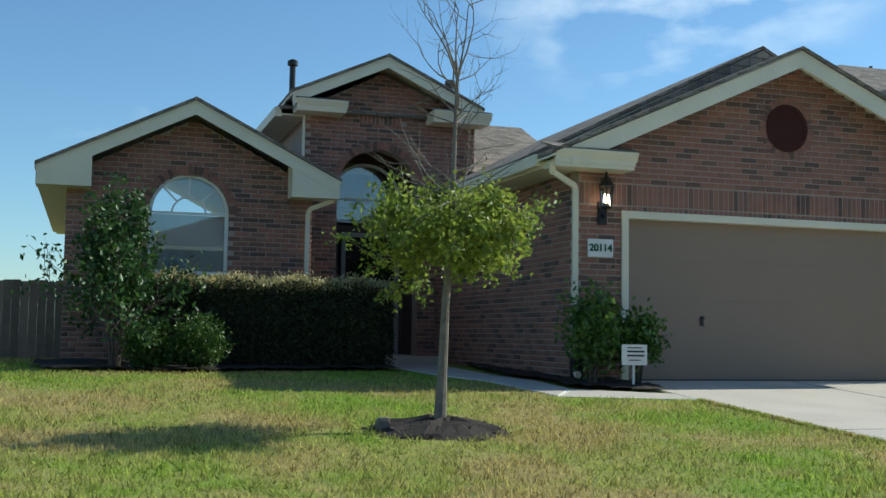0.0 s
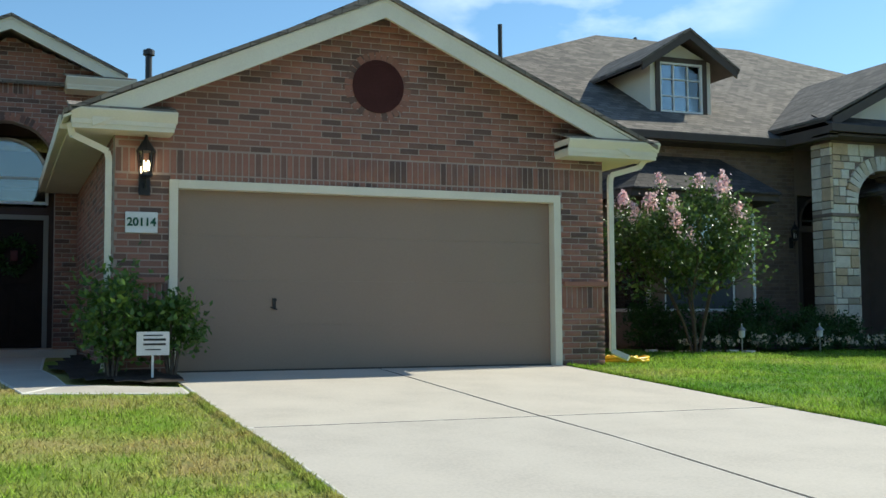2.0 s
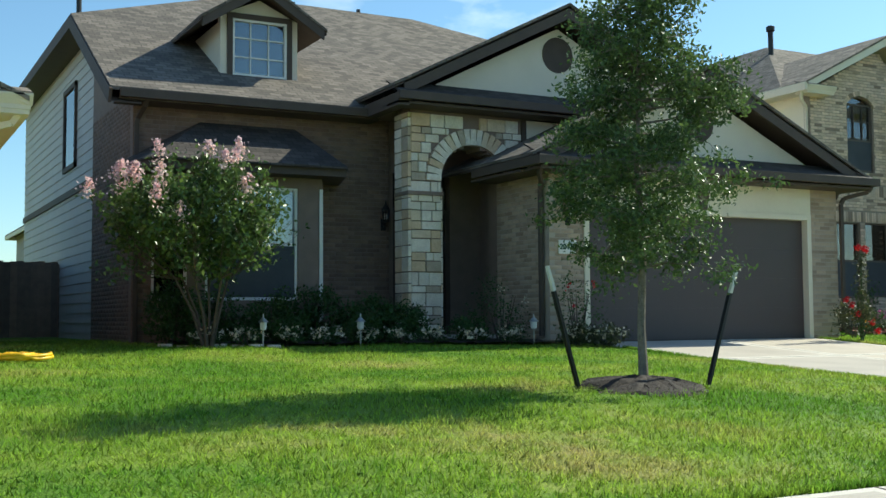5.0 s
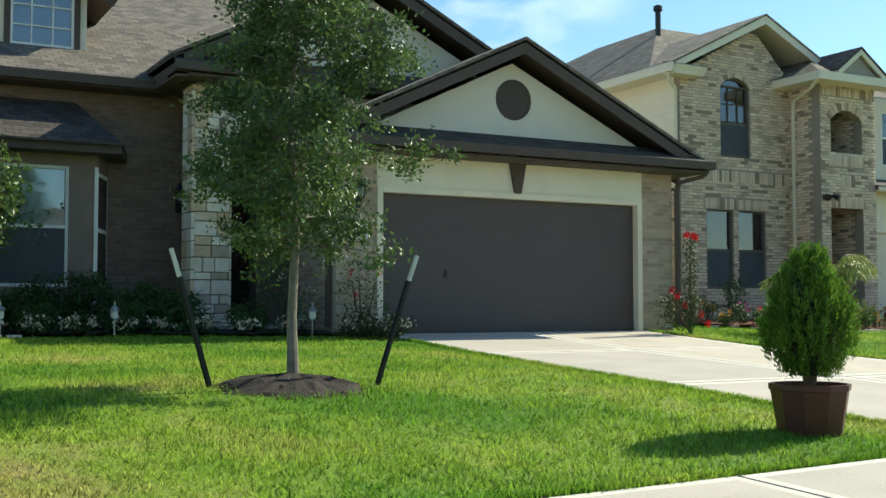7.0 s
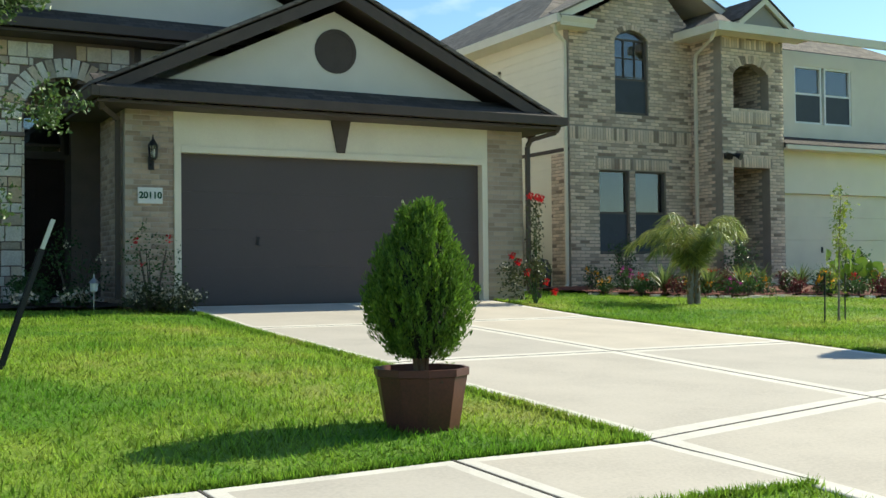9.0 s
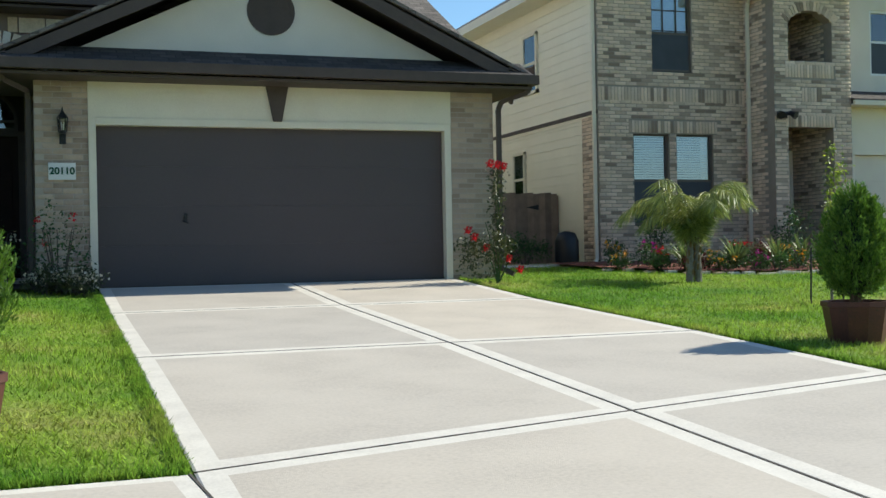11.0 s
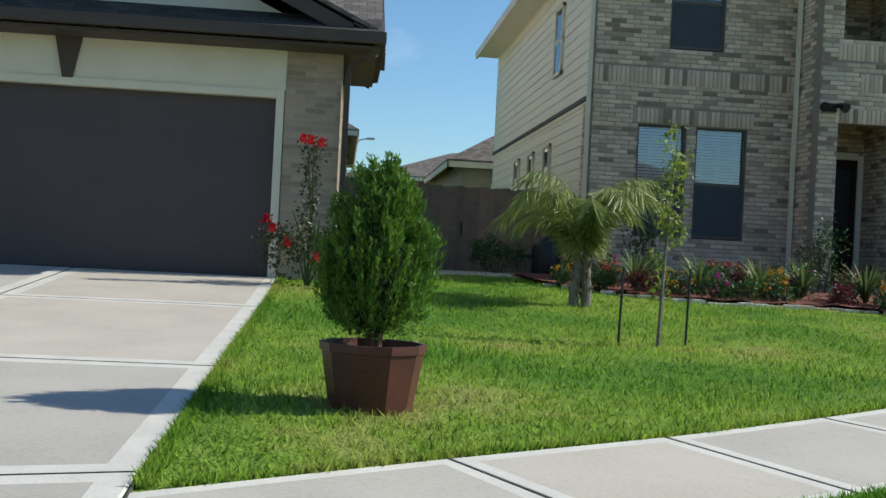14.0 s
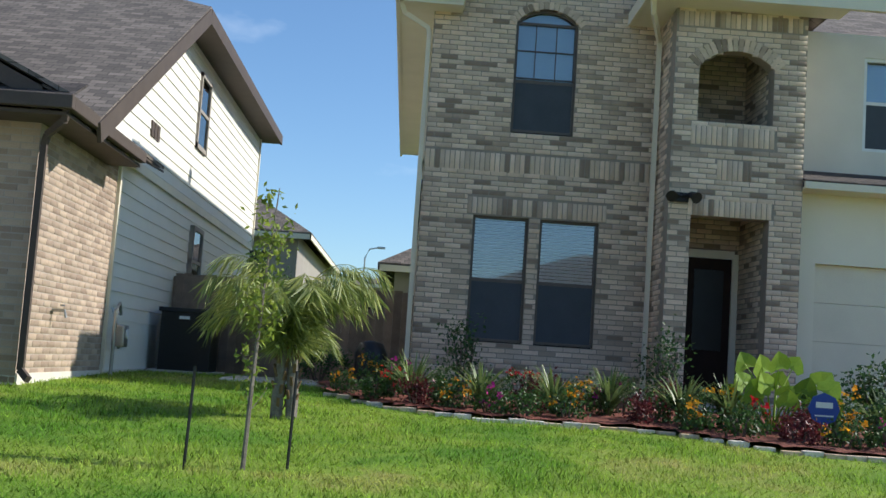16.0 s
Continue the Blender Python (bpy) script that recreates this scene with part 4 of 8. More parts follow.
path1 = thing("garden_path", 5.4, 14, gz(5.4, 14), "narrow concrete path from driveway to front door", "path", kind="structure")
for px, py in (([5.05, 6.6, 6.6, 5.5], [11.6, 11.25, 11.8, 12.3]), ([5.05, 5.5, 5.35, 4.55], [11.6, 12.3, 14.6, 14.6]), ([4.55, 5.35, 5.6, 4.4], [14.6, 14.6, 19.5, 19.5])):
    panel(path1, list(zip(px, py)), rim=0.04)


# ---- houses ----
def rake(parent, ax, az, ends, y, material, h=0.22, t=0.05):
    """Barge boards from the apex down to both ends, front face at y."""
    for ex, ez in ends:
        bm = bmesh.new()
        slab(bm, [(ax, y, az), (ex, y, ez), (ex, y, ez - h), (ax, y, az - h)], (0, t, 0))
        part("barge_board", bm, material, parent)


def gable_roof(parent, ax, az, xl, zl, xr, zr, y0, y1, material, soffit, t=0.05):
    """Two roof slopes whose ridge runs along y."""
    for ex, ez in ((xl, zl), (xr, zr)):
        bm = bmesh.new()
        slab(bm, [(ax, y0, az), (ex, y0, ez), (ex, y1, ez), (ax, y1, az)], (0, 0, t))
        part("roof", bm, material, parent)
        bm = bmesh.new()
        slab(bm, [(ax, y0 + 0.03, az - 0.015), (ex, y0 + 0.03, ez - 0.015), (ex, y1, ez - 0.015), (ax, y1, az - 0.015)], (0, 0, -0.03))
        part("soffit", bm, soffit, parent)


def eave_return(parent, x0, x1, z0, z1, y0, y1, material, roof):
    """A boxed eave end: soffit board, stepped fascia and gutter, a little sloping cap."""
    bm = boxes((x0 + 0.04, x1 - 0.02, y0 + 0.05, y1, z0, z0 + 0.05), (x0 + 0.03, x1 - 0.01, y0 + 0.035, y1, z0 + 0.05, z1 - 0.08))
    slab(bm, [(x0 + 0.03, y0 + 0.035, z1 - 0.12), (x0 + 0.03, y0 - 0.02, z1 - 0.02), (x0 + 0.03, y0 - 0.02, z1), (x0 + 0.03, y1, z1), (x0 + 0.03, y1, z1 - 0.12)], (x1 - x0 - 0.02, 0, 0))
    part("eave_return", bm, material, parent)
    bm = bmesh.new()
    slab(bm, [(x0, y0, z1), (x1, y0, z1), (x1, y1, z1 + 0.12), (x0, y1, z1 + 0.12)], (0, 0, 0.025))
    part("return_cap", bm, roof, parent)


def garage_door(parent, x0, x1, z0, z1, y, material, trim, lock_x, lock_z):
    fr = part("door_frame", boxes((x0 - 0.10, x0, y - 0.03, y + 0.12, z0, z1 + 0.10), (x1, x1 + 0.10, y - 0.03, y + 0.12, z0, z1 + 0.10), (x0, x1, y - 0.03, y + 0.12, z1, z1 + 0.10), bevel=0.006), trim, parent)
    d = part("garage_door", boxes((x0, x1, y + 0.16, y + 0.18, z0, z1)), material, parent)
    n = 4
    for k in range(n):
        a, b = z0 + 0.02 + (z1 - z0 - 0.02) * k / n, z0 + 0.02 + (z1 - z0 - 0.02) * (k + 1) / n
        part("panel", boxes((x0 + 0.006, x1 - 0.006, y + 0.11, y + 0.16, a + 0.0004, b - 0.0004), bevel=0.0015), material, d)
    part("bottom_seal", boxes((x0, x1, y + 0.10, y + 0.16, z0 - 0.012, z0 + 0.02)), M["joint"], d)
    bm = boxes((lock_x - 0.022, lock_x + 0.022, y + 0.098, y + 0.11, lock_z - 0.045, lock_z + 0.075), bevel=0.004)
    disc(bm, (lock_x, y + 0.075, lock_z + 0.05), 0.025, 0.02)
    tube(bm, [(lock_x - 0.05, y + 0.085, lock_z - 0.03), (lock_x + 0.03, y + 0.085, lock_z - 0.06)], [0.008, 0.008])
    part("lock_handle", bm, M["black"], d)


def round_vent(parent, x, z, y, r, frame_mat, slat_mat, ring=None):
    v = part("round_vent", disc(bmesh.new(), (x, y - 0.02, z), r + 0.035, 0.06, r2=r - 0.02), frame_mat, parent)
    part("backing", disc(bmesh.new(), (x, y - 0.012, z), r - 0.01, 0.03), slat_mat, v)
    if ring:
        rowlock_arch(parent, x, z, r + 0.03, y, ring, 0.105, 0, 360, "brick_ring")


def closed_box(parent, x0, x1, y0, y1, z0, z1, material, name="wall"):
    """Side and back walls, 0.2 thick, with a top."""
    part(name, boxes((x0, x0 + 0.2, y0, y1, z0, z1), (x1 - 0.2, x1, y0, y1, z0, z1), (x0 + 0.2, x1 - 0.2, y1 - 0.2, y1, z0, z1)), material, parent)


def lap_siding(parent, plane_x, y0, y1, z0, z1, material, sign, step=0.2, top=None):
    """Lap boards on a side wall, each tilted over the one below; top(z) gives the run of y at z."""
    z = z0
    while z < z1 - 0.03:
        a, b = top(z + step * 0.5) if top else (y0, y1)
        h = min(step, z1 - z)
        if b - a > 0.1:
            bm = bmesh.new()
            x = plane_x
            slab(bm, [(x, a, z), (x + sign * 0.024, a, z), (x + sign * 0.008, a, z + h + 0.01), (x, a, z + h + 0.01)], (0, b - a, 0))
            part("lap_board", bm, material, parent)
        z += step


# --- house one: red-brown brick, cream trim ---
H1 = thing("house", 6, 16, 0.94, "red-brown brick house with cream trim and taupe garage door", "house")
GY = 13.25
brick_wall(H1, gable_spans(6.03, 12.35, 3.98, 9.18, 5.38), 0.94, 5.38, GY, "-y", "brick1",
           holes=[(0.0, 3.165, 6.64, 11.70), lambda z: (9.18 - math.sqrt(max(0, 0.31 ** 2 - (z - 4.45) ** 2)), 9.18 + math.sqrt(max(0, 0.31 ** 2 - (z - 4.45) ** 2))) if abs(z - 4.45) < 0.31 else None],
           soldier=[(3.25, 3.53, 6.04, 12.34), (3.175, 3.24, 6.65, 11.69), (1.68, 1.98, 6.04, 6.63), (1.68, 1.98, 11.72, 12.34)], singles=(6.0, 8.6, 2.0, 4.4))
part("ledge", boxes((5.99, 6.60, GY - 0.05, GY + 0.02, 1.985, 2.045), (11.74, 12.39, GY - 0.05, GY + 0.02, 1.985, 2.045), bevel=0.006), M["brick1"][0], H1)
brick_wall(H1, [(13.45, 20.6)], 0.94, 3.75, 6.03, "-x", "brick1")
brick_wall(H1, [(13.45, 26.0)], 0.94, 3.75, 12.35, "+x", "brick1")
garage_door(H1, 6.74, 11.60, 0.95, 3.08, GY, M["garage1"], M["cream"], 7.90, 1.74)
MAROON = surface("maroon_vent", (0.07, 0.024, 0.022), (0.05, 0.018, 0.016), spec=0.15)
round_vent(H1, 9.18, 4.45, GY, 0.30, MAROON, MAROON, ring="brick1")
rake(H1, 9.15, 5.46, ((5.75, 3.92), (12.55, 3.92)), 12.84, M["cream"], 0.24)
gable_roof(H1, 9.15, 5.46, 5.45, 3.80, 12.95, 3.80, 12.80, 16.0, M["shingle1"], M["cream"])
gable_roof(H1, 9.25, 5.74, 5.45, 3.845, 12.97, 3.845, 13.9, 27.0, M["shingle1"], M["cream"])
bm = bmesh.new()
slab(bm, [(5.6, 13.9, 3.88), (12.8, 13.9, 3.88), (9.25, 13.9, 5.72)], (0, 0.05, 0))
part("valley_flashing", bm, M["shingle1"], H1)
eave_return(H1, 5.50, 6.66, 3.66, 3.88, 12.82, 13.25, M["cream"], M["shingle1"])
eave_return(H1, 11.60, 12.98, 3.66, 3.88, 12.82, 13.25, M["cream"], M["shingle1"])
for x0, x1 in ((5.42, 5.54), (12.88, 13.0)):
    part("gutter", boxes((x0, x1, 13.25, 19.4, 3.70, 3.86), bevel=0.02), M["cream"], H1)
part("soffit", boxes((5.52, 6.03, 13.25, 19.4, 3.68, 3.71), (12.35, 12.9, 13.25, 26, 3.68, 3.71)), M["cream"], H1)
downspout(H1, [(5.52, 12.95, 3.72), (5.55, 13.0, 3.60), (5.94, 13.18, 3.46), (5.96, 13.2, 3.38), (5.96, 13.2, 1.15), (5.92, 13.0, 1.02)], M["cream"])
part("drain_boot", boxes((5.90, 6.02, 13.05, 13.22, 0.95, 1.30), bevel=0.01), M["black"], H1)
downspout(H1, [(12.88, 13.0, 3.70), (12.80, 13.05, 3.58), (12.46, 13.2, 3.48), (12.44, 13.2, 3.40), (12.44, 13.2, 1.12), (12.56, 13.0, 1.03)], M["cream"])
lantern(H1, 6.36, GY - 0.01, 3.36, 1.05, lit=True)
plaque(H1, 6.15, 6.51, 2.55, 2.79, GY - 0.008, "20114")
# left wing
LY = 17.7
brick_wall(H1, gable_spans(-0.37, 3.38, 3.86, 1.47, 4.82), 0.95, 4.82, LY, "-y", "brick1", holes=[arch_hole(0.84, 2.06, 2.15, 3.35)])
rowlock_arch(H1, 1.45, 3.35, 0.61, LY - 0.002, "brick1", 0.13)
sash(H1, 0.84, 2.06, 2.15, 3.35, LY + 0.05, frame_mat=M["white"], arch=0.61, backing=(2.42, 3.33, M["shade"]), label="white arched window with sunburst bars")
bm = bmesh.new()
for t in (45, 90, 135):
    beam(bm, (1.45 + 0.26 * math.cos(radians(t)), LY + 0.085, 3.35 + 0.26 * math.sin(radians(t))), (1.45 + 0.58 * math.cos(radians(t)), LY + 0.085, 3.35 + 0.58 * math.sin(radians(t))), 0.022, 0.03, up=(0, 1, 0))
for k in range(12):
    p = [(1.45 + 0.26 * math.cos(math.pi * q / 12), LY + 0.085, 3.35 + 0.26 * math.sin(math.pi * q / 12)) for q in (k, k + 1)]
    beam(bm, *p, 0.03, 0.022, up=(0, 1, 0))
part("sunburst", bm, M["white"], H1)
part("sash_rail", boxes((0.89, 2.01, LY + 0.06, LY + 0.10, 2.40, 2.45)), M["white"], H1)
closed_box(H1, -0.37, 3.38, LY + 0.2, 27, 0.95, 3.85, M["mortar1"])
rake(H1, 1.47, 5.05, ((-0.80, 3.93), (3.74, 3.93)), 17.28, M["cream"], 0.22)
gable_roof(H1, 1.47, 5.05, -0.82, 3.92, 3.76, 3.92, 17.24, 27.2, M["shingle1"], M["cream"])
for x0, x1, tip in ((-0.80, -0.02, 4.19), (3.74, 2.98, 4.19)):
    bm = bmesh.new()
    slab(bm, [(x0, 17.285, 3.64), (x1, 17.285, 3.64), (x1, 17.285, tip), (x0, 17.285, 3.80)], (0, 0.41, 0))
    part("eave_box", bm, M["cream"], H1)
part("gutter", boxes((-0.82, -0.72, 17.7, 27, 3.74, 3.90), (-0.74, -0.37, 17.7, 27, 3.70, 3.74)), M["cream"], H1)
downspout(H1, [(3.70, 17.40, 3.72), (3.66, 17.45, 3.62), (3.34, 17.62, 3.5), (3.30, 17.64, 3.42), (3.30, 17.64, 1.1)], M["cream"])
# tall entry block
EY = 19.5
brick_wall(H1, gable_spans(3.57, 6.75, 5.55, 4.95, 6.22), 0.95, 6.22, EY, "-y", "brick1", holes=[arch_hole(4.17, 5.68, 0.9, 4.10)], thick=0.3, soldier=[(5.28, 5.52, 4.55, 5.35)])
rowlock_arch(H1, 4.925, 4.10, 0.755, EY - 0.002, "brick1", 0.13)
closed_box(H1, 3.57, 6.75, EY + 0.3, 27, 0.95, 5.45, M["mortar1"])
rake(H1, 4.95, 6.45, ((3.25, 5.68), (6.72, 5.62)), 19.0, M["cream"], 0.20)
gable_roof(H1, 4.95, 6.45, 3.22, 5.67, 6.76, 5.60, 18.96, 23.0, M["shingle1"], M["cream"])
eave_return(H1, 3.30, 4.22, 5.38, 5.58, 18.98, 19.5, M["cream"], M["shingle1"])
eave_return(H1, 5.77, 6.90, 5.35, 5.55, 18.98, 19.5, M["cream"], M["shingle1"])
bm = bmesh.new()
slab(bm, [(3.1, 19.4, 5.45), (6.95, 19.4, 5.45), (5.6, 23.6, 6.7), (4.9, 23.6, 6.7)], (0, 0, 0.05))
slab(bm, [(3.1, 19.4, 5.45), (4.9, 23.6, 6.7), (3.1, 27.5, 5.45)], (0, 0, 0.05))
slab(bm, [(6.95, 19.4, 5.45), (6.95, 27.5, 5.45), (5.6, 23.6, 6.7)], (0, 0, 0.05))
slab(bm, [(3.1, 27.5, 5.45), (4.9, 23.6, 6.7), (5.6, 23.6, 6.7), (6.95, 27.5, 5.45)], (0, 0, 0.05))
slab(bm, [(6.7, 19.3, 4.45), (8.9, 18.6, 4.12), (8.9, 22.6, 6.02), (6.7, 22.6, 6.02)], (0, 0, 0.05))
part("roof", bm, M["shingle1"], H1)
part("gutter", boxes((3.02, 3.14, 19.5, 27.4, 5.33, 5.50), (3.14, 3.57, 19.5, 27.4, 5.36, 5.39)), M["cream"], H1)
part("trim_board", boxes((3.52, 3.56, 19.47, 19.55, 3.9, 5.38)), M["cream"], H1)
# porch
part("porch_floor", boxes((4.0, 6.0, 18.6, 21.0, 0.9, 1.14)), M["concrete"], H1)
# the recess's shade is in the colour of these walls
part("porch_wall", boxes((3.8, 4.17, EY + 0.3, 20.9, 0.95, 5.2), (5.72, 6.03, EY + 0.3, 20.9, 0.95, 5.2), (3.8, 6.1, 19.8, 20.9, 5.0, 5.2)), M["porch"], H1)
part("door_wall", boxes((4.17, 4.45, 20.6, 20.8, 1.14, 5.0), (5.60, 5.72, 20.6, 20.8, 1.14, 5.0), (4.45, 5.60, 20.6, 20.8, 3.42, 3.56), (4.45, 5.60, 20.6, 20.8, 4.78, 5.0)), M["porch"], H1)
part("door_frame", boxes((4.50, 4.58, 20.55, 20.66, 1.14, 3.42), (5.55, 5.63, 20.55, 20.66, 1.14, 3.42), (4.58, 5.55, 20.55, 20.66, 3.34, 3.42)), M["taupe"], H1)
fd = part("front_door", boxes((4.58, 5.55, 20.61, 20.66, 1.15, 3.34)), M["door"], H1, "dark stained front door with a wreath")
for x0, x1, z0, z1 in ((4.68, 5.02, 1.3, 2.1), (5.11, 5.45, 1.3, 2.1), (4.68, 5.45, 2.25, 3.2)):
    part("door_panel", boxes((x0, x1, 20.595, 20.612, z0, z1), bevel=0.006), M["door"], fd)
sash(H1, 4.25, 5.62, 3.6, 4.05, 20.5, rows=1, cols=1, arch=0.685, frame_mat=M["white"], label="arched transom window over the entry")
rng = np.random.default_rng(5)
ring = np.array([(5.07 + (0.26 + 0.05 * rng.normal()) * math.cos(t), 20.52 + 0.03 * rng.normal(), 2.72 + (0.26 + 0.05 * rng.normal()) * math.sin(t)) for t in rng.uniform(0, math.tau, 700)])
wreath = thing("wreath", 5.07, 20.55, 2.72, "dark leafy wreath hung on the front door", "wreath")
leaves("foliage", ring, 0.07, M["shrub"], wreath)
part("bow", boxes((5.02, 5.14, 20.44, 20.47, 2.62, 2.80), bevel=0.01), M["burgundy"], wreath)
part("hook", boxes((5.06, 5.08, 20.5, 20.61, 2.99, 3.01)), M["black"], wreath)
for x, y, z0, z1 in ((4.25, 25.0, 5.9, 7.7), (7.7, 24.0, 5.9, 7.3)):
    bm = tube(bmesh.new(), [(x, y, z0), (x, y, z1)], [0.07, 0.07], 12)
    lathe(bm, (x, y, z1 - 0.02), [(0.07, -0.1), (0.12, -0.08), (0.12, 0.02), (0.05, 0.06)], 12)
    part("flue_pipe", bm, M["black"], H1)
bm = bmesh.new()
slab(bm, [(3.6, 21, 3.9), (12.9, 21, 3.9), (12.9, 27, 3.9), (3.6, 27, 3.9)], (0, 0, 0.06))
part("roof", bm, M["shingle1"], H1)
closed_box(H1, 7.8, 12.35, 20, 27, 0.95, 3.85, M["mortar1"])

# --- house two: brown brick, stone arch, dark trim ---
H2 = thing("house", 21, 18, 0.97, "brown brick house with stone arch, shingle roof and dark trim", "house")
DK = M["brownpaint"]


def zroof(y):
    return 5.12 + 0.55 * (y - 18.2)


# recessed front: same brick as the garage, its shade in the colour
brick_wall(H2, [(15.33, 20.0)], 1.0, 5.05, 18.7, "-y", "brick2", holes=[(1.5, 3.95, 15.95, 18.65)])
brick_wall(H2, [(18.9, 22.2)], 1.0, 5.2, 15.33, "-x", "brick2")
bm = bmesh.new()
slab(bm, [(15.33, 18.9, 5.2), (15.33, 22.2, 5.2), (15.33, 22.2, zroof(22.2) - 0.05), (15.33, 18.9, zroof(18.9) - 0.05)], (0.2, 0, 0))
slab(bm, [(28.10, 18.7, 4.0), (28.10, 21.7, 4.0), (28.10, 21.7, zroof(21.7) - 0.05), (28.10, 18.7, zroof(18.7) - 0.05)], (-0.2, 0, 0))
part("wall", bm, M["mortar2"], H2)
part("wall", boxes((15.35, 15.55, 22.2, 32, 0.95, 7.1), (27.86, 28.06, 18.9, 32, 0.95, 4.0), (27.86, 28.06, 21.7, 32, 4.0, 7.1), (15.4, 28.0, 31.8, 32, 0.95, 7.1)), M["buff"], H2)
# left side's shade is put into the grey of the boards
lap_siding(H2, 15.35, 22.2, 32, 0.95, 7.0, M["shadesiding"], -1, 0.2)
part("belly_band", boxes((15.29, 15.36, 22.2, 32, 4.02, 4.16)), DK, H2)
part("belly_band", boxes((28.04, 28.12, 18.9, 32, 3.98, 4.14)), M["cream"], H2, "cream trim board between the storeys")
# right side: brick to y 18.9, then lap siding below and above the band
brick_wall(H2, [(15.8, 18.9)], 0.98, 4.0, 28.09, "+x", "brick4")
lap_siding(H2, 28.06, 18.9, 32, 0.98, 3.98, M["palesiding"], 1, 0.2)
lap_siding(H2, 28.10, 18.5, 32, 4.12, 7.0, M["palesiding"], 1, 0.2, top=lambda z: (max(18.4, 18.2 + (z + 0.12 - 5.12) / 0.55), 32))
part("corner_board", boxes((28.05, 28.14, 18.86, 18.94, 0.98, 4.0), (28.08, 28.15, 31.9, 32.0, 4.1, 7.0)), M["cream"], H2)
part("foundation", boxes((27.9, 28.11, 15.6, 32, 0.85, 1.08)), M["concrete_edge"], H2)
for y0, y1, z0, z1 in ((23.75, 24.75, 5.1, 6.5), (24.2, 25.2, 2.4, 3.7)):
    w = part("side_window", boxes((28.06, 28.16, y0, y0 + 0.08, z0, z1), (28.06, 28.16, y1 - 0.08, y1, z0, z1), (28.06, 28.16, y0, y1, z0, z0 + 0.08), (28.06, 28.16, y0, y1, z1 - 0.08, z1), (28.07, 28.15, y0, y1, (z0 + z1) / 2 - 0.03, (z0 + z1) / 2 + 0.03)), M["taupe"], H2)
    part("pane", boxes((28.125, 28.13, y0 + 0.07, y1 - 0.07, z0 + 0.07, z1 - 0.07)), M["glass"], w)
    # dark sheet right behind the pane replaces an unlit room
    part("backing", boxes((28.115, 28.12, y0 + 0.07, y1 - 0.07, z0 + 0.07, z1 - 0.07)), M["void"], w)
part("vent_grille", boxes((28.1, 28.14, 20.35, 20.50, 4.62, 4.86), (28.1, 28.14, 20.55, 20.70, 4.62, 4.86), (28.1, 28.14, 20.75, 20.90, 4.62, 4.86)), M["brownpaint"], H2)
w = part("side_window", boxes((15.28, 15.36, 24.0, 24.1, 4.6, 6.4), (15.28, 15.36, 25.4, 25.5, 4.6, 6.4), (15.28, 15.36, 24, 25.5, 4.6, 4.7), (15.28, 15.36, 24, 25.5, 6.3, 6.4)), DK, H2)
part("pane", boxes((15.31, 15.315, 24.1, 25.4, 4.7, 6.3)), M["glass"], w)
# dark sheet instead of an unlit room, as on the right side
part("backing", boxes((15.318, 15.323, 24.1, 25.4, 4.7, 6.3)), M["void"], w)
# main roof
bm = bmesh.new()
T = (0, 0, 0.06)
slab(bm, [(14.85, 18.15, zroof(18.15)), (28.6, 18.15, zroof(18.15)), (28.6, 21.7, zroof(21.7)), (23.6, 25, zroof(25)), (19.0, 25, zroof(25)), (14.85, 22.0, zroof(22))], T)
slab(bm, [(14.85, 22.0, zroof(22)), (19.0, 25, zroof(25)), (19.0, 29.5, zroof(25)), (14.85, 32.4, zroof(22))], T)
slab(bm, [(28.6, 21.7, zroof(21.7)), (28.6, 32.4, zroof(21.7)), (23.6, 29.5, zroof(25)), (23.6, 25, zroof(25))], T)
slab(bm, [(19.0, 25, zroof(25)), (23.6, 25, zroof(25)), (23.6, 29.5, zroof(25)), (19.0, 29.5, zroof(25))], T)
slab(bm, [(14.85, 32.4, zroof(22)), (19, 29.5, zroof(25)), (23.6, 29.5, zroof(25)), (28.6, 32.4, zroof(21.7))], T)
part("roof", bm, M["shingle2"], H2)
for x, s in ((14.85, 1), (28.6, -1)):
    yk = 22.0 if s > 0 else 21.7
    bm = bmesh.new()
    beam(bm, (x, 18.15, zroof(18.15) - 0.1), (x, yk, zroof(yk) - 0.1), 0.05, 0.24)
    beam(bm, (x, yk, zroof(yk) - 0.1), (x, 32.4, zroof(yk) - 0.1), 0.05, 0.24)
    part("fascia", bm, DK, H2)
    bm = bmesh.new()
    slab(bm, [(x, 18.15, zroof(18.15) - 0.20), (x + s * 0.5, 18.15, zroof(18.15) - 0.20), (x + s * 0.5, yk, zroof(yk) - 0.20), (x, yk, zroof(yk) - 0.20)], (0, 0, 0.02))
    slab(bm, [(x, yk, zroof(yk) - 0.20), (x + s * 0.5, yk, zroof(yk) - 0.20), (x + s * 0.5, 32.4, zroof(yk) - 0.20), (x, 32.4, zroof(yk) - 0.20)], (0, 0, 0.02))
    part("soffit", bm, DK, H2)
part("gutter", boxes((15.0, 19.4, 18.06, 18.17, 4.98, 5.12), (15.0, 19.6, 18.17, 18.7, 4.96, 4.99), bevel=0.008), DK, H2)
downspout(H2, [(15.45, 18.2, 5.0), (15.44, 18.3, 4.9), (15.40, 18.62, 4.75), (15.38, 18.64, 4.65), (15.38, 18.64, 1.05)], DK)
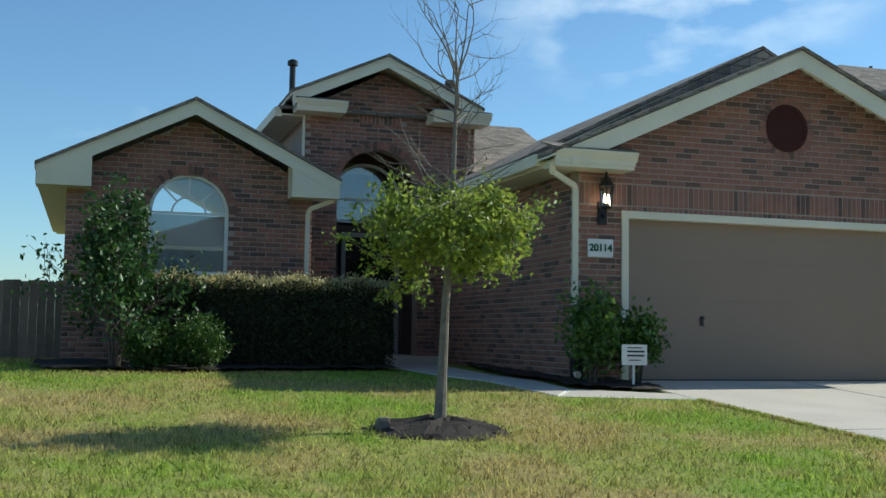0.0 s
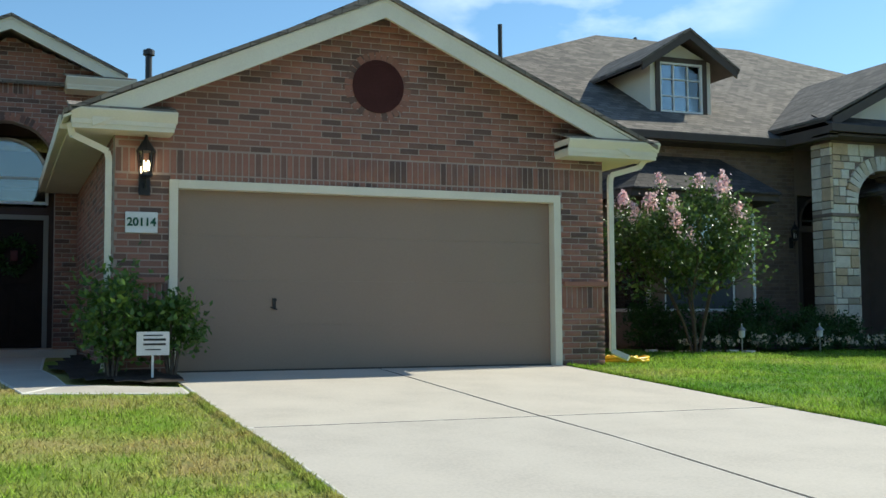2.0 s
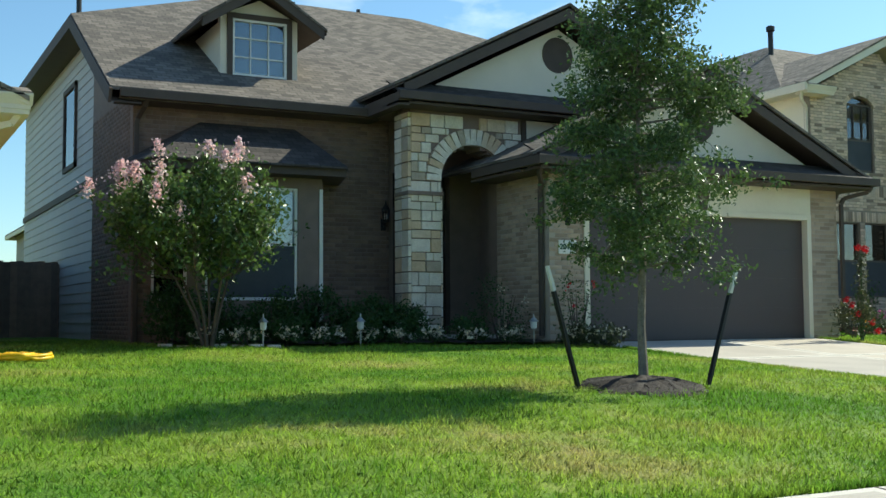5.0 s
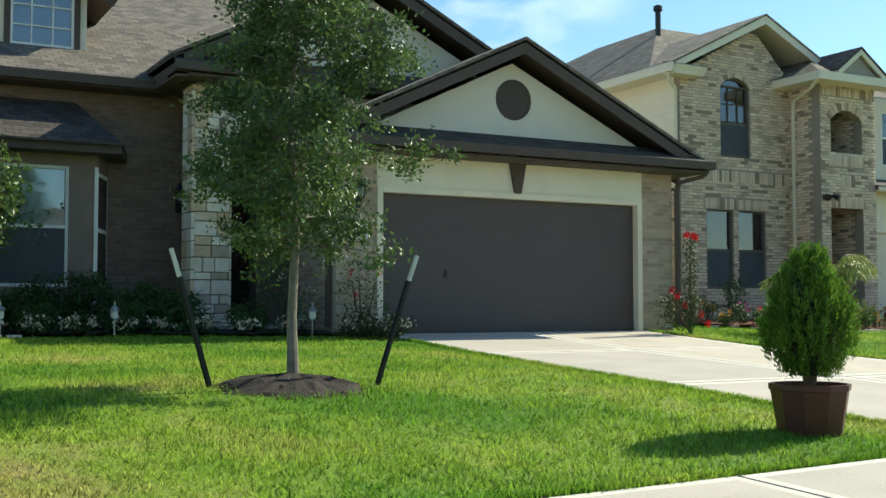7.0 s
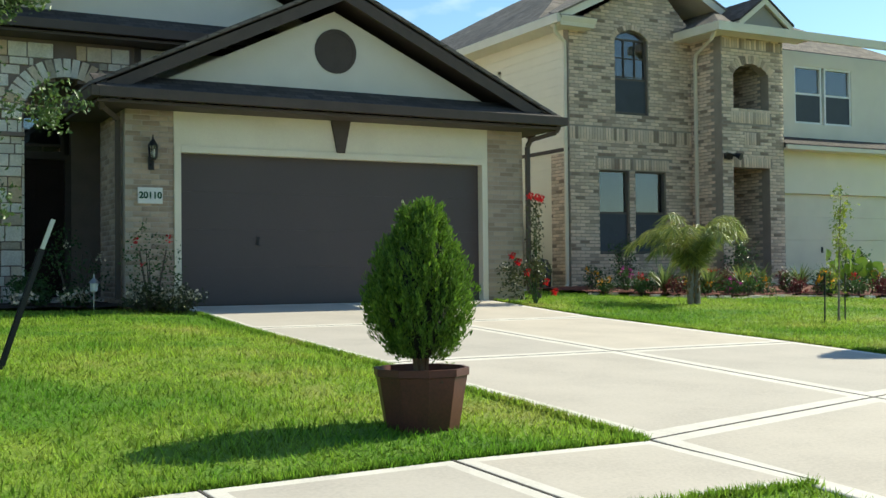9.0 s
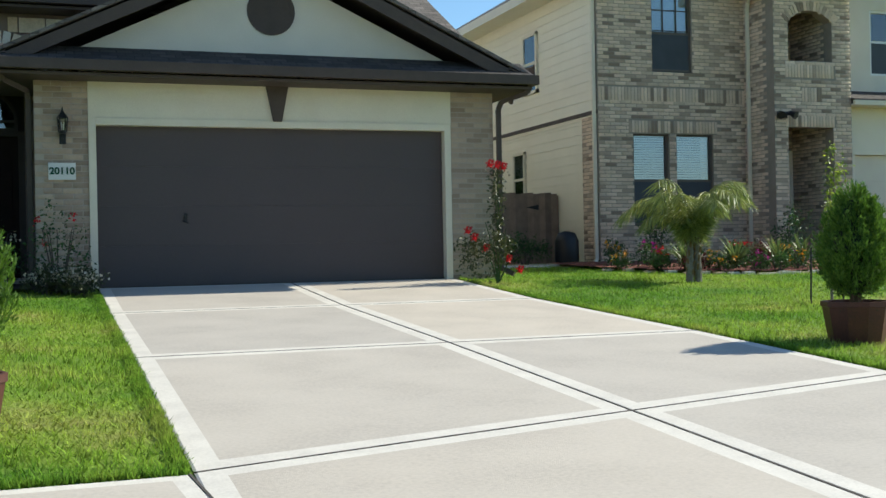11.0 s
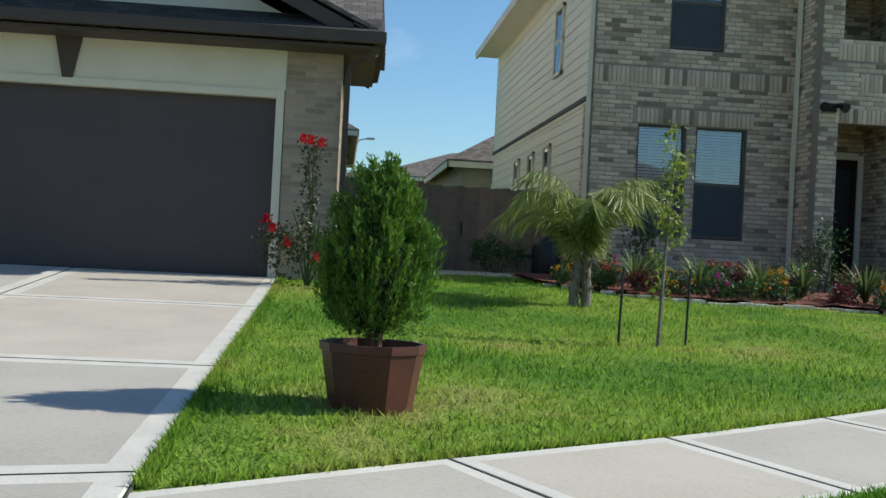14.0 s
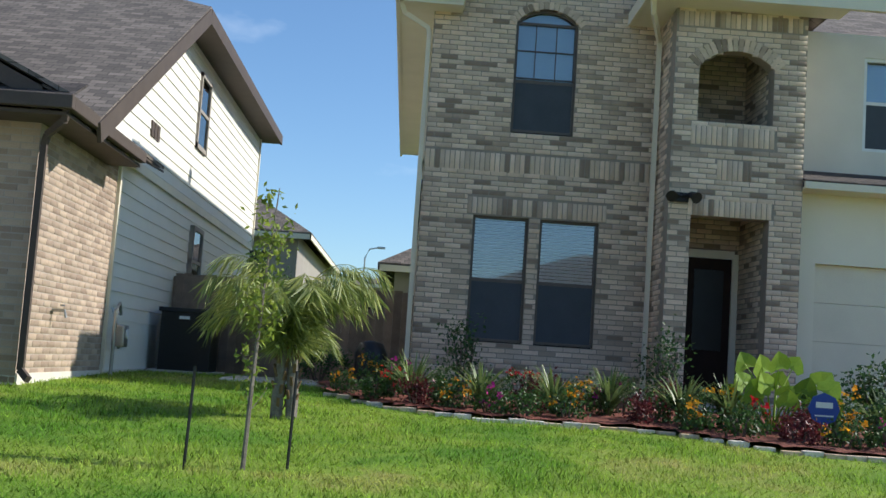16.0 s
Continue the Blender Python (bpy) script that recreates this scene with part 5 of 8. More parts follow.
for x, y, h in ((15.05, 22.3, 0.75), (20.8, 26.0, 0.4), (22.3, 25.4, 0.25)):
    bm = tube(bmesh.new(), [(x, y, zroof(min(y, 25)) - 0.1), (x, y, zroof(min(y, 25)) + h)], [0.05, 0.05], 10)
    part("flue_pipe", bm, M["black"], H2)
bm = bmesh.new()
slab(bm, [(25.2, 16.0, zroof(16.0)), (28.6, 16.0, zroof(16.0)), (28.6, 18.15, zroof(18.15)), (25.2, 18.15, zroof(18.15))], T)
part("roof", bm, M["shingle2"], H2)
bm = bmesh.new()
beam(bm, (28.6, 16.0, zroof(16.0) - 0.1), (28.6, 18.15, zroof(18.15) - 0.1), 0.05, 0.24)
part("fascia", bm, DK, H2)
part("wall", boxes((22.1, 28.05, 18.3, 18.5, 3.8, 4.9)), M["buff"], H2)
# dormer
part("dormer_wall", boxes((16.98, 17.14, 19.3, 19.45, 5.62, 6.85), (18.28, 18.43, 19.3, 19.45, 5.62, 6.85), (17.14, 18.28, 19.3, 19.45, 5.62, 5.72)), M["stucco"], H2)
bm = bmesh.new()
slab(bm, [(16.98, 19.3, 6.85), (18.43, 19.3, 6.85), (17.705, 19.3, 7.18)], (0, 0.15, 0))
for x in (17.0, 18.33):
    slab(bm, [(x, 19.45, 5.75), (x, 19.45, 6.75), (x, 21.4, 6.75)], (0.08, 0, 0))
part("dormer_wall", bm, M["stucco"], H2)
dw = sash(H2, 17.2, 18.22, 5.77, 6.80, 19.28, 3, 3, M["white"], fw=0.04, name="dormer_window", label="white dormer window with nine panes")
part("surround", boxes((17.10, 17.2, 19.265, 19.33, 5.68, 6.90), (18.22, 18.32, 19.265, 19.33, 5.68, 6.90), (17.2, 18.22, 19.265, 19.33, 6.80, 6.90), (17.2, 18.22, 19.265, 19.33, 5.68, 5.77)), DK, dw)
part("backing", boxes((17.2, 18.22, 19.47, 19.49, 5.7, 6.85)), surface("blue_grey_curtain", (0.10, 0.14, 0.25), (0.08, 0.11, 0.2)), dw)
rake(H2, 17.67, 7.38, ((16.55, 6.66), (18.80, 6.66)), 18.88, DK, 0.17)
gable_roof(H2, 17.67, 7.38, 16.5, 6.63, 18.85, 6.63, 18.86, 22.1, M["shingle2"], DK)
# stone arch porch
TY = 17.3
STONE = thing("stone_arch", 20.7, TY, 1.0, "pale rough limestone arch of the entry porch", "stone arch")


def stonework():
    rng = random.Random(4)
    hole = arch_hole(20.34, 21.62, 0.9, 3.82)
    z = 1.0
    while z < 4.95:
        h = rng.choice((0.12, 0.15, 0.19, 0.24))
        h = min(h, 4.98 - z)
        u = 19.75
        while u < 21.98:
            w = rng.choice((0.14, 0.2, 0.28, 0.38))
            w = min(w, 21.99 - u)
            if w < 0.08:
                break
            a, b, zm = u + 0.008, u + w - 0.008, z + h / 2
            ok = True
            for zz in (z + 0.01, zm, z + h - 0.01):
                c = hole(zz)
                if 3.82 < zz:
                    rr = math.sqrt(max(0, 0.93 ** 2 - (zz - 3.82) ** 2))
                    c = (20.98 - rr, 20.98 + rr) if rr else c
                if c and b > c[0] and a < c[1]:
                    if a < c[0] - 0.06:
                        b = c[0] - 0.01
                    elif b > c[1] + 0.06:
                        a = c[1] + 0.01
                    else:
                        ok = False
            if ok and b - a > 0.04 and h > 0.05:
                d = rng.uniform(0.02, 0.05)
                bm = boxes((a, b, TY - d, TY + 0.02, z + 0.008, z + h - 0.008), bevel=0.012)
                part("stone", bm, M["stone"], STONE)
            u += w
        z += h
    for k in range(21):
        t = radians(-2 + (k + 0.5) * 184 / 21)
        r = 0.79
        bm = bmesh.new()
        bmesh.ops.create_cube(bm, size=1.0, matrix=Matrix.Translation((20.98 + r * math.cos(t), TY - 0.01, 3.82 + r * math.sin(t))) @ Matrix.Rotation(-t, 4, "Y") @ Matrix.Diagonal((0.28, 0.1, 0.105, 1)))
        part("voussoir", bm, M["stone"], STONE)
    z = 1.0
    while z < 4.9:
        h = rng.choice((0.16, 0.2, 0.26))
        for y0, y1 in ((TY - 0.02, TY + 0.24), (TY + 0.25, TY + 0.52)):
            part("stone", boxes((19.70, 19.76, y0, y1, z + 0.008, min(z + h, 4.98) - 0.008), bevel=0.01), M["stone"], STONE)
            part("stone", boxes((20.335, 20.37, y0, y1, z + 0.008, min(z + h, 3.8) - 0.008), bevel=0.01), M["stone"], STONE) if z + h < 3.8 else None
        z += h
    part("ledge", boxes((19.68, 20.37, TY - 0.07, TY + 0.5, 3.53, 3.60), bevel=0.015), M["mortar2"], STONE)


stonework()
hole = arch_hole(20.36, 21.60, 0.9, 3.82)
bm = bmesh.new()
for k in range(66):
    a, b = 0.95 + k * 0.0625, 0.95 + (k + 1) * 0.0625
    for s0, s1 in runs([(19.76, 22.0)], [hole], (a + b) / 2):
        box(bm, s0, s1, TY, TY + 0.5, a, b)
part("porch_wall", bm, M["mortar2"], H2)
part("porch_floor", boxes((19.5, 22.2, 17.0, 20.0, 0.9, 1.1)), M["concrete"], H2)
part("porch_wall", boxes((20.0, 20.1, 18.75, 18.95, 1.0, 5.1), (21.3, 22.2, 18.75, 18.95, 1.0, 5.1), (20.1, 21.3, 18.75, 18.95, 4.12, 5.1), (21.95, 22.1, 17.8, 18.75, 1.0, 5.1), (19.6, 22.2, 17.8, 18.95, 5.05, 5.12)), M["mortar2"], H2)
fd2 = part("front_door", boxes((20.2, 21.2, 18.84, 18.9, 1.1, 3.36), bevel=0.01), M["door"], H2, "dark stained front door inside the porch")
for x0, x1, z0, z1 in ((20.3, 20.66, 1.25, 2.1), (20.74, 21.1, 1.25, 2.1), (20.3, 20.66, 2.2, 3.2), (20.74, 21.1, 2.2, 3.2)):
    part("door_panel", boxes((x0, x1, 18.825, 18.842, z0, z1), bevel=0.006), M["door"], fd2)
sash(H2, 20.2, 21.2, 3.44, 3.6, 18.8, cols=3, frame_mat=DK, arch=0.5, name="transom_window", label="arched transom over the front door")
# dark sheet for the unlit hall behind the transom
part("backing", boxes((20.1, 21.3, 18.955, 18.965, 3.3, 4.2)), M["void"], H2)
part("door_frame", boxes((20.1, 20.2, 18.76, 18.9, 1.1, 3.44), (21.2, 21.3, 18.76, 18.9, 1.1, 3.44), (20.2, 21.2, 18.76, 18.9, 3.36, 3.44)), DK, fd2)
lantern(H2, 19.87, 18.69, 3.3, 0.8)
# porch gable
bm = bmesh.new()
slab(bm, [(20.1, TY, 5.42), (25.55, TY, 5.42), (22.82, TY, 6.78)], (0, 0.2, 0))
part("gable_wall", bm, M["stucco"], H2)
part("wall", boxes((22.0, 25.9, TY, TY + 0.2, 3.9, 5.0)), M["stucco"], H2)
part("trim_board", boxes((22.0, 22.1, TY - 0.04, TY, 4.1, 5.0)), DK, H2)
rake(H2, 22.82, 7.12, ((19.45, 5.42), (26.2, 5.42)), 16.88, DK, 0.24)
gable_roof(H2, 22.82, 7.12, 19.25, 5.32, 26.4, 5.32, 16.85, 21.6, M["shingle2"], DK)
round_vent(H2, 22.82, 6.28, TY, 0.30, DK, DK)
bm = bmesh.new()
slab(bm, [(19.3, 16.78, 5.2), (26.3, 16.78, 5.2), (26.3, 17.3, 5.46), (19.3, 17.3, 5.46)], (0, 0, 0.03))
part("pent_roof", bm, M["shingle3"], H2)
part("gutter", boxes((19.28, 26.3, 16.70, 16.80, 5.08, 5.22), bevel=0.01), DK, H2)
part("soffit", boxes((19.3, 26.3, 16.8, 17.3, 5.02, 5.06), (19.3, 19.5, 16.8, 18.7, 4.98, 5.2)), DK, H2)
# garage
GY2 = 15.6
brick_wall(H2, [(21.48, 28.09)], 0.97, 3.82, GY2, "-y", "brick4", holes=[(0.0, 3.80, 22.17, 27.40)], singles=(27.4, 28.1, 1.0, 3.8))
part("lintel", boxes((22.17, 27.40, GY2 - 0.01, GY2 + 0.2, 3.31, 3.80)), M["cream"], H2)
bm = bmesh.new()
slab(bm, [(24.60, GY2 - 0.06, 3.80), (24.92, GY2 - 0.06, 3.80), (24.82, GY2 - 0.06, 3.30), (24.70, GY2 - 0.06, 3.30)], (0, 0.06, 0))
part("keystone", bm, DK, H2)
garage_door(H2, 22.27, 27.29, 0.98, 3.21, GY2, M["garage2"], M["cream"], 23.46, 1.93)
brick_wall(H2, [(15.8, 17.3)], 0.97, 3.82, 21.48, "-x", "brick4")
bm = bmesh.new()
slab(bm, [(21.9, GY2, 4.18), (27.5, GY2, 4.18), (24.68, GY2, 5.5)], (0, 0.15, 0))
part("gable_wall", bm, M["stucco"], H2)
rake(H2, 24.68, 5.82, ((21.15, 4.15), (28.2, 4.15)), 15.18, DK, 0.23)
gable_roof(H2, 24.68, 5.82, 20.9, 4.02, 28.5, 4.02, 15.15, 19.8, M["shingle2"], DK)
round_vent(H2, 24.70, 4.88, GY2, 0.31, DK, DK)
bm = bmesh.new()
slab(bm, [(21.0, 15.05, 3.98), (28.55, 15.05, 3.98), (28.55, 15.6, 4.24), (21.0, 15.6, 4.24)], (0, 0, 0.03))
part("pent_roof", bm, M["shingle3"], H2)
part("gutter", boxes((21.0, 28.6, 14.96, 15.07, 3.86, 4.0), (28.5, 28.6, 15.07, 18.3, 3.86, 4.0), (20.9, 21.0, 14.96, 17.2, 3.86, 4.0), bevel=0.012), DK, H2)
part("soffit", boxes((21.0, 28.52, 15.07, 15.6, 3.80, 3.84), (28.09, 28.52, 15.6, 18.3, 3.80, 3.84), (20.95, 21.48, 15.6, 17.3, 3.80, 3.84)), DK, H2)
downspout(H2, [(28.5, 15.1, 3.88), (28.48, 15.15, 3.76), (28.2, 15.5, 3.66), (28.16, 15.54, 3.55), (28.16, 15.54, 1.12), (28.30, 15.38, 1.03)], DK)
downspout(H2, [(21.05, 15.1, 3.88), (21.1, 15.3, 3.76), (21.40, 15.7, 3.66), (21.41, 15.75, 3.55), (21.41, 15.75, 1.1)], DK)
lantern(H2, 21.84, GY2 - 0.01, 3.2, 0.72)
plaque(H2, 21.65, 22.0, 2.46, 2.69, GY2 - 0.008, "20110")
# bay window
BY = 17.95
part("bay_wall", boxes((16.05, 16.35, BY, BY + 0.12, 1.0, 3.8), (17.95, 18.38, BY, BY + 0.12, 1.0, 3.8), (16.35, 17.95, BY, BY + 0.12, 1.0, 1.72), (16.35, 17.95, BY, BY + 0.12, 3.62, 3.8)), M["mortar2"], H2)
bm = bmesh.new()
for xa, xb in ((16.05, 15.65), (18.38, 18.7)):
    slab(bm, [(xa, BY, 1.0), (xb, 18.7, 1.0), (xb, 18.7, 1.72), (xa, BY, 1.72)], (0, 0.1, 0))
    slab(bm, [(xa, BY, 3.55), (xb, 18.7, 3.55), (xb, 18.7, 3.8), (xa, BY, 3.8)], (0, 0.1, 0))
part("bay_wall", bm, M["mortar2"], H2)
sash(H2, 16.35, 17.95, 1.72, 3.62, BY + 0.03, meet=2.66, frame_mat=M["white"], screen=True, label="wide white sash window of the bay", backing=(2.66, 3.6, M["shade"]))
for xa, xb in ((16.05, 15.65), (18.38, 18.7)):
    bm = bmesh.new()
    for f0, f1, z0, z1 in ((0, 0.08, 1.72, 3.55), (0.92, 1, 1.72, 3.55), (0.08, 0.92, 1.72, 1.78), (0.08, 0.92, 3.49, 3.55), (0.08, 0.92, 2.6, 2.66)):
        pts = [(xa + (xb - xa) * f, BY + 0.75 * f, z) for f, z in ((f0, z0), (f1, z0), (f1, z1), (f0, z1))]
        slab(bm, pts, (0, 0.06, 0))
    w = part("bay_side_window", bm, M["white"], H2)
    bm = bmesh.new()
    slab(bm, [(xa, BY + 0.03, 1.74), (xb, 18.73, 1.74), (xb, 18.73, 3.53), (xa, BY + 0.03, 3.53)], (0, 0.006, 0))
    part("pane", bm, M["glass"], w)
bm = bmesh.new()
part("bay_trim", boxes((18.33, 18.39, BY - 0.025, BY - 0.002, 1.2, 3.62)), M["white"], H2, "white corner trim of the bay")
e0, e1, t0, t1 = 15.05, 19.0, 16.45, 18.15
slab(bm, [(e0 + 0.35, 17.42, 3.92), (e1 - 0.35, 17.42, 3.92), (t1, 18.68, 4.72), (t0, 18.68, 4.72)], (0, 0, 0.04))
slab(bm, [(e0 + 0.35, 17.42, 3.92), (t0, 18.68, 4.72), (e0, 18.68, 3.92)], (0, 0, 0.04))
slab(bm, [(e1 - 0.35, 17.42, 3.92), (e1, 18.68, 3.92), (t1, 18.68, 4.72)], (0, 0, 0.04))
# shadow over the bay roof is painted by the dark shingle colour
part("bay_roof", bm, M["shingle3"], H2)
bm = bmesh.new()
slab(bm, [(e0 + 0.35, 17.5, 3.80), (e1 - 0.35, 17.5, 3.80), (e1, 18.69, 3.80), (e0, 18.69, 3.80)], (0, 0, 0.15))
part("bay_fascia", bm, DK, H2)
# sheets coloured as dark as an unlit room, behind the bay
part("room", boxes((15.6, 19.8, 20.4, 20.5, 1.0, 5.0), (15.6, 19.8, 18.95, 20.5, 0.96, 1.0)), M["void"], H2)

# --- house three: tan brick, two storeys ---
H3 = thing("house", 36, 20, 1.05, "two-storey tan brick house with cream siding", "house")
FY, TY3 = 20.25, 19.2
brick_wall(H3, gable_spans(32.3, 36.0, 7.0, 34.7, 8.28), 1.0, 8.2, FY, "-y", "brick3",
           holes=[(1.86, 3.76, 33.10, 33.95), (1.86, 3.76, 34.12, 35.02), arch_hole(33.58, 34.54, 5.08, 6.80, 0.22)],
           soldier=[(4.42, 4.72, 32.31, 35.9), (3.77, 4.03, 33.0, 35.12)], singles=(32.6, 35.6, 1.6, 3.2))
brick_wall(H3, [(FY + 0.2, 21.0)], 1.0, 4.12, 32.3, "-x", "brick3")
part("wall", boxes((32.34, 32.54, FY + 0.2, 21.0, 4.12, 7.0)), M["buff"], H3)
lap_siding(H3, 32.34, FY + 0.02, 21.0, 4.28, 7.0, M["buff"], -1, 0.2)
downspout(H3, [(31.78, 20.0, 6.9), (31.85, 20.1, 6.75), (32.22, 20.3, 6.6), (32.24, 20.32, 6.5), (32.24, 20.32, 1.15), (32.1, 20.2, 1.06)], M["cream"])
rowlock_arch(H3, 34.06, 6.386, 0.634, FY - 0.012, "brick3", 0.12, 36, 144)
for x0, x1 in ((33.10, 33.95), (34.12, 35.02)):
    sash(H3, x0, x1, 1.86, 3.76, FY + 0.06, meet=2.78, frame_mat=M["bronze"], fw=0.04, slats=0.052, screen=True, label="sash window with pale slatted blind")
sash(H3, 33.58, 34.54, 5.08, 6.80, FY + 0.06, cols=3, rows=4, meet=5.88, frame_mat=M["bronze"], fw=0.04, bar=0.012, arch=0.48, rise=0.22, screen=True, backing=(5.88, 6.98, M["shade"]), label="arched upper window with glazing bars")
brick_wall(H3, [(35.82, 37.75)], 1.0, 7.0, TY3, "-y", "brick3", holes=[(0.0, 3.82, 36.15, 37.28), arch_hole(36.18, 37.28, 5.17, 6.03, 0.24)],
           soldier=[(3.83, 4.08, 36.1, 37.35), (4.36, 4.66, 36.5, 37.0), (4.86, 5.16, 36.1, 37.35), (6.6, 6.85, 35.85, 37.7)], thick=0.25, singles=(35.8, 36.15, 2.0, 5.0))
rowlock_arch(H3, 36.73, 5.52, 0.75, TY3 - 0.012, "brick3", 0.19, 40, 140)
brick_wall(H3, [(TY3 + 0.25, FY)], 1.0, 7.0, 35.82, "-x", "brick3")
part("porch_wall", boxes((37.49, 37.75, TY3 + 0.25, 20.7, 1.0, 7.0), (36.0, 36.15, TY3 + 0.25, 20.6, 1.0, 4.0), (36.02, 37.275, 19.46, 20.59, 4.1, 5.15)), M["mortar3"], H3)
brick_wall(H3, [(TY3 + 0.26, 20.59)], 1.0, 7.0, 37.28, "-x", "brick3")
brick_wall(H3, [(36.02, 37.45)], 1.0, 7.0, 20.6, "-y", "brick3", holes=[(0.0, 3.5, 36.42, 37.26)], thick=0.15)
part("porch_floor", boxes((36.0, 37.5, 18.9, 20.7, 0.95, 1.15)), M["concrete"], H3)
fd = part("front_door", boxes((36.48, 37.18, 20.62, 20.67, 1.16, 3.38)), M["door"], H3, "dark front door with glazed upper panel")
part("door_frame", boxes((36.40, 36.48, 20.58, 20.68, 1.15, 3.46), (37.18, 37.28, 20.58, 20.68, 1.15, 3.46), (36.48, 37.18, 20.58, 20.68, 3.38, 3.46)), M["buff"], fd)
part("door_light", boxes((36.60, 37.06, 20.605, 20.621, 1.95, 3.2), bevel=0.006), M["black"], fd)
fl = part("flood_light", boxes((35.86, 36.10, TY3 - 0.05, TY3 - 0.008, 4.0, 4.14), bevel=0.01), M["black"], H3, "black twin flood light")
for lx, tilt in ((35.86, -1), (36.12, 1)):
    bm = tube(bmesh.new(), [(36.0, TY3 - 0.04, 4.08), (lx, TY3 - 0.12, 4.10), (lx + 0.05 * tilt, TY3 - 0.24, 4.04)], [0.02, 0.05, 0.085], 10)
    part("lamp_head", bm, M["black"], fl)
# left side wall
part("wall", boxes((32.34, 32.54, 21.0, 33, 0.95, 7.05), (32.5, 44, 32.8, 33, 0.95, 7.05)), M["buff"], H3)
lap_siding(H3, 32.34, 21.0, 33, 1.0, 4.1, M["buff"], -1, 0.2)
lap_siding(H3, 32.34, 21.0, 33, 4.28, 7.0, M["buff"], -1, 0.2)
part("belly_band", boxes((32.28, 32.36, FY + 0.02, 33, 4.16, 4.24)), M["brownpaint"], H3)
part("trim_board", boxes((32.31, 32.345, FY + 0.02, 33, 4.08, 4.30)), M["buff"], H3)
for y0, y1, z0, z1 in ((23.2, 24.0, 5.0, 6.4), (24.0, 24.7, 2.4, 3.7), (26.0, 26.7, 2.4, 3.7), (28, 28.7, 2.4, 3.7)):
    w = part("side_window", boxes((32.26, 32.34, y0, y0 + 0.07, z0, z1), (32.26, 32.34, y1 - 0.07, y1, z0, z1), (32.26, 32.34, y0, y1, z0, z0 + 0.07), (32.26, 32.34, y0, y1, z1 - 0.07, z1), (32.27, 32.33, y0, y1, (z0 + z1) / 2 - 0.03, (z0 + z1) / 2 + 0.03)), M["cream"], H3)
    part("pane", boxes((32.28, 32.285, y0 + 0.06, y1 - 0.06, z0 + 0.06, z1 - 0.06)), M["glass"], w)
    # dark sheet stands for the unlit room
    part("backing", boxes((32.295, 32.30, y0 + 0.06, y1 - 0.06, z0 + 0.06, z1 - 0.06)), M["void"], w)
# roofs
rake(H3, 34.71, 8.55, ((31.72, 7.10), (37.7, 7.10)), 19.82, M["cream"], 0.2)
gable_roof(H3, 34.71, 8.55, 31.75, 7.08, 37.7, 7.08, 19.8, 26.0, M["shingle1"], M["cream"])
eave_return(H3, 31.78, 32.75, 6.86, 7.06, 19.8, 20.25, M["cream"], M["shingle1"])
part("soffit", boxes((31.75, 32.34, 20.25, 33, 6.92, 6.96)), M["cream"], H3)
part("fascia", boxes((31.70, 31.76, 19.8, 33.2, 6.90, 7.10)), M["cream"], H3)
bm = bmesh.new()
slab(bm, [(31.7, 20.6, 7.05), (44.3, 20.6, 7.05), (40.5, 25.5, 9.6), (36.0, 25.5, 9.6)], (0, 0, 0.05))
slab(bm, [(31.7, 20.6, 7.05), (36.0, 25.5, 9.6), (36.0, 28.5, 9.6), (31.7, 33.3, 7.05)], (0, 0, 0.05))
slab(bm, [(44.3, 20.6, 7.05), (44.3, 33.3, 7.05), (40.5, 28.5, 9.6), (40.5, 25.5, 9.6)], (0, 0, 0.05))
slab(bm, [(36, 25.5, 9.6), (40.5, 25.5, 9.6), (40.5, 28.5, 9.6), (36, 28.5, 9.6)], (0, 0, 0.05))
part("roof", bm, M["shingle2"], H3)
bm = tube(bmesh.new(), [(35.2, 24.5, 8.9), (35.2, 24.5, 9.9)], [0.08, 0.08], 12)
lathe(bm, (35.2, 24.5, 9.9), [(0.08, -0.1), (0.13, -0.06), (0.13, 0.06), (0.05, 0.1)], 12)
part("flue_pipe", bm, M["black"], H3)
bm = bmesh.new()
slab(bm, [(35.35, 18.75, 7.02), (38.2, 18.75, 7.02), (36.8, 20.6, 7.85)], (0, 0, 0.04))
slab(bm, [(35.35, 18.75, 7.02), (36.8, 20.6, 7.85), (36.8, 22.6, 7.85), (35.35, 21.5, 7.02)], (0, 0, 0.04))
slab(bm, [(38.2, 18.75, 7.02), (38.2, 21.5, 7.02), (36.8, 22.6, 7.85), (36.8, 20.6, 7.85)], (0, 0, 0.04))
part("tower_roof", bm, M["shingle2"], H3)
rake(H3, 36.75, 7.72, ((35.95, 7.12), (37.6, 7.12)), 18.70, M["cream"], 0.14)
gable_roof(H3, 36.75, 7.73, 35.93, 7.12, 37.62, 7.12, 18.68, 21.2, M["shingle3"], M["cream"])
bm = bmesh.new()
slab(bm, [(36.0, 18.8, 7.0), (37.5, 18.8, 7.0), (36.75, 18.8, 7.6)], (0, 0.1, 0))
part("gable_wall", bm, M["taupe"], H3)
part("fascia", boxes((35.32, 43.5, 18.70, 18.78, 6.86, 7.06), (35.30, 35.37, 18.78, 20.25, 6.86, 7.06)), M["cream"], H3)
part("soffit", boxes((35.36, 38.2, 18.78, 19.2, 6.86, 6.90), (35.36, 35.82, 19.2, 20.25, 6.86, 6.90)), M["cream"], H3)
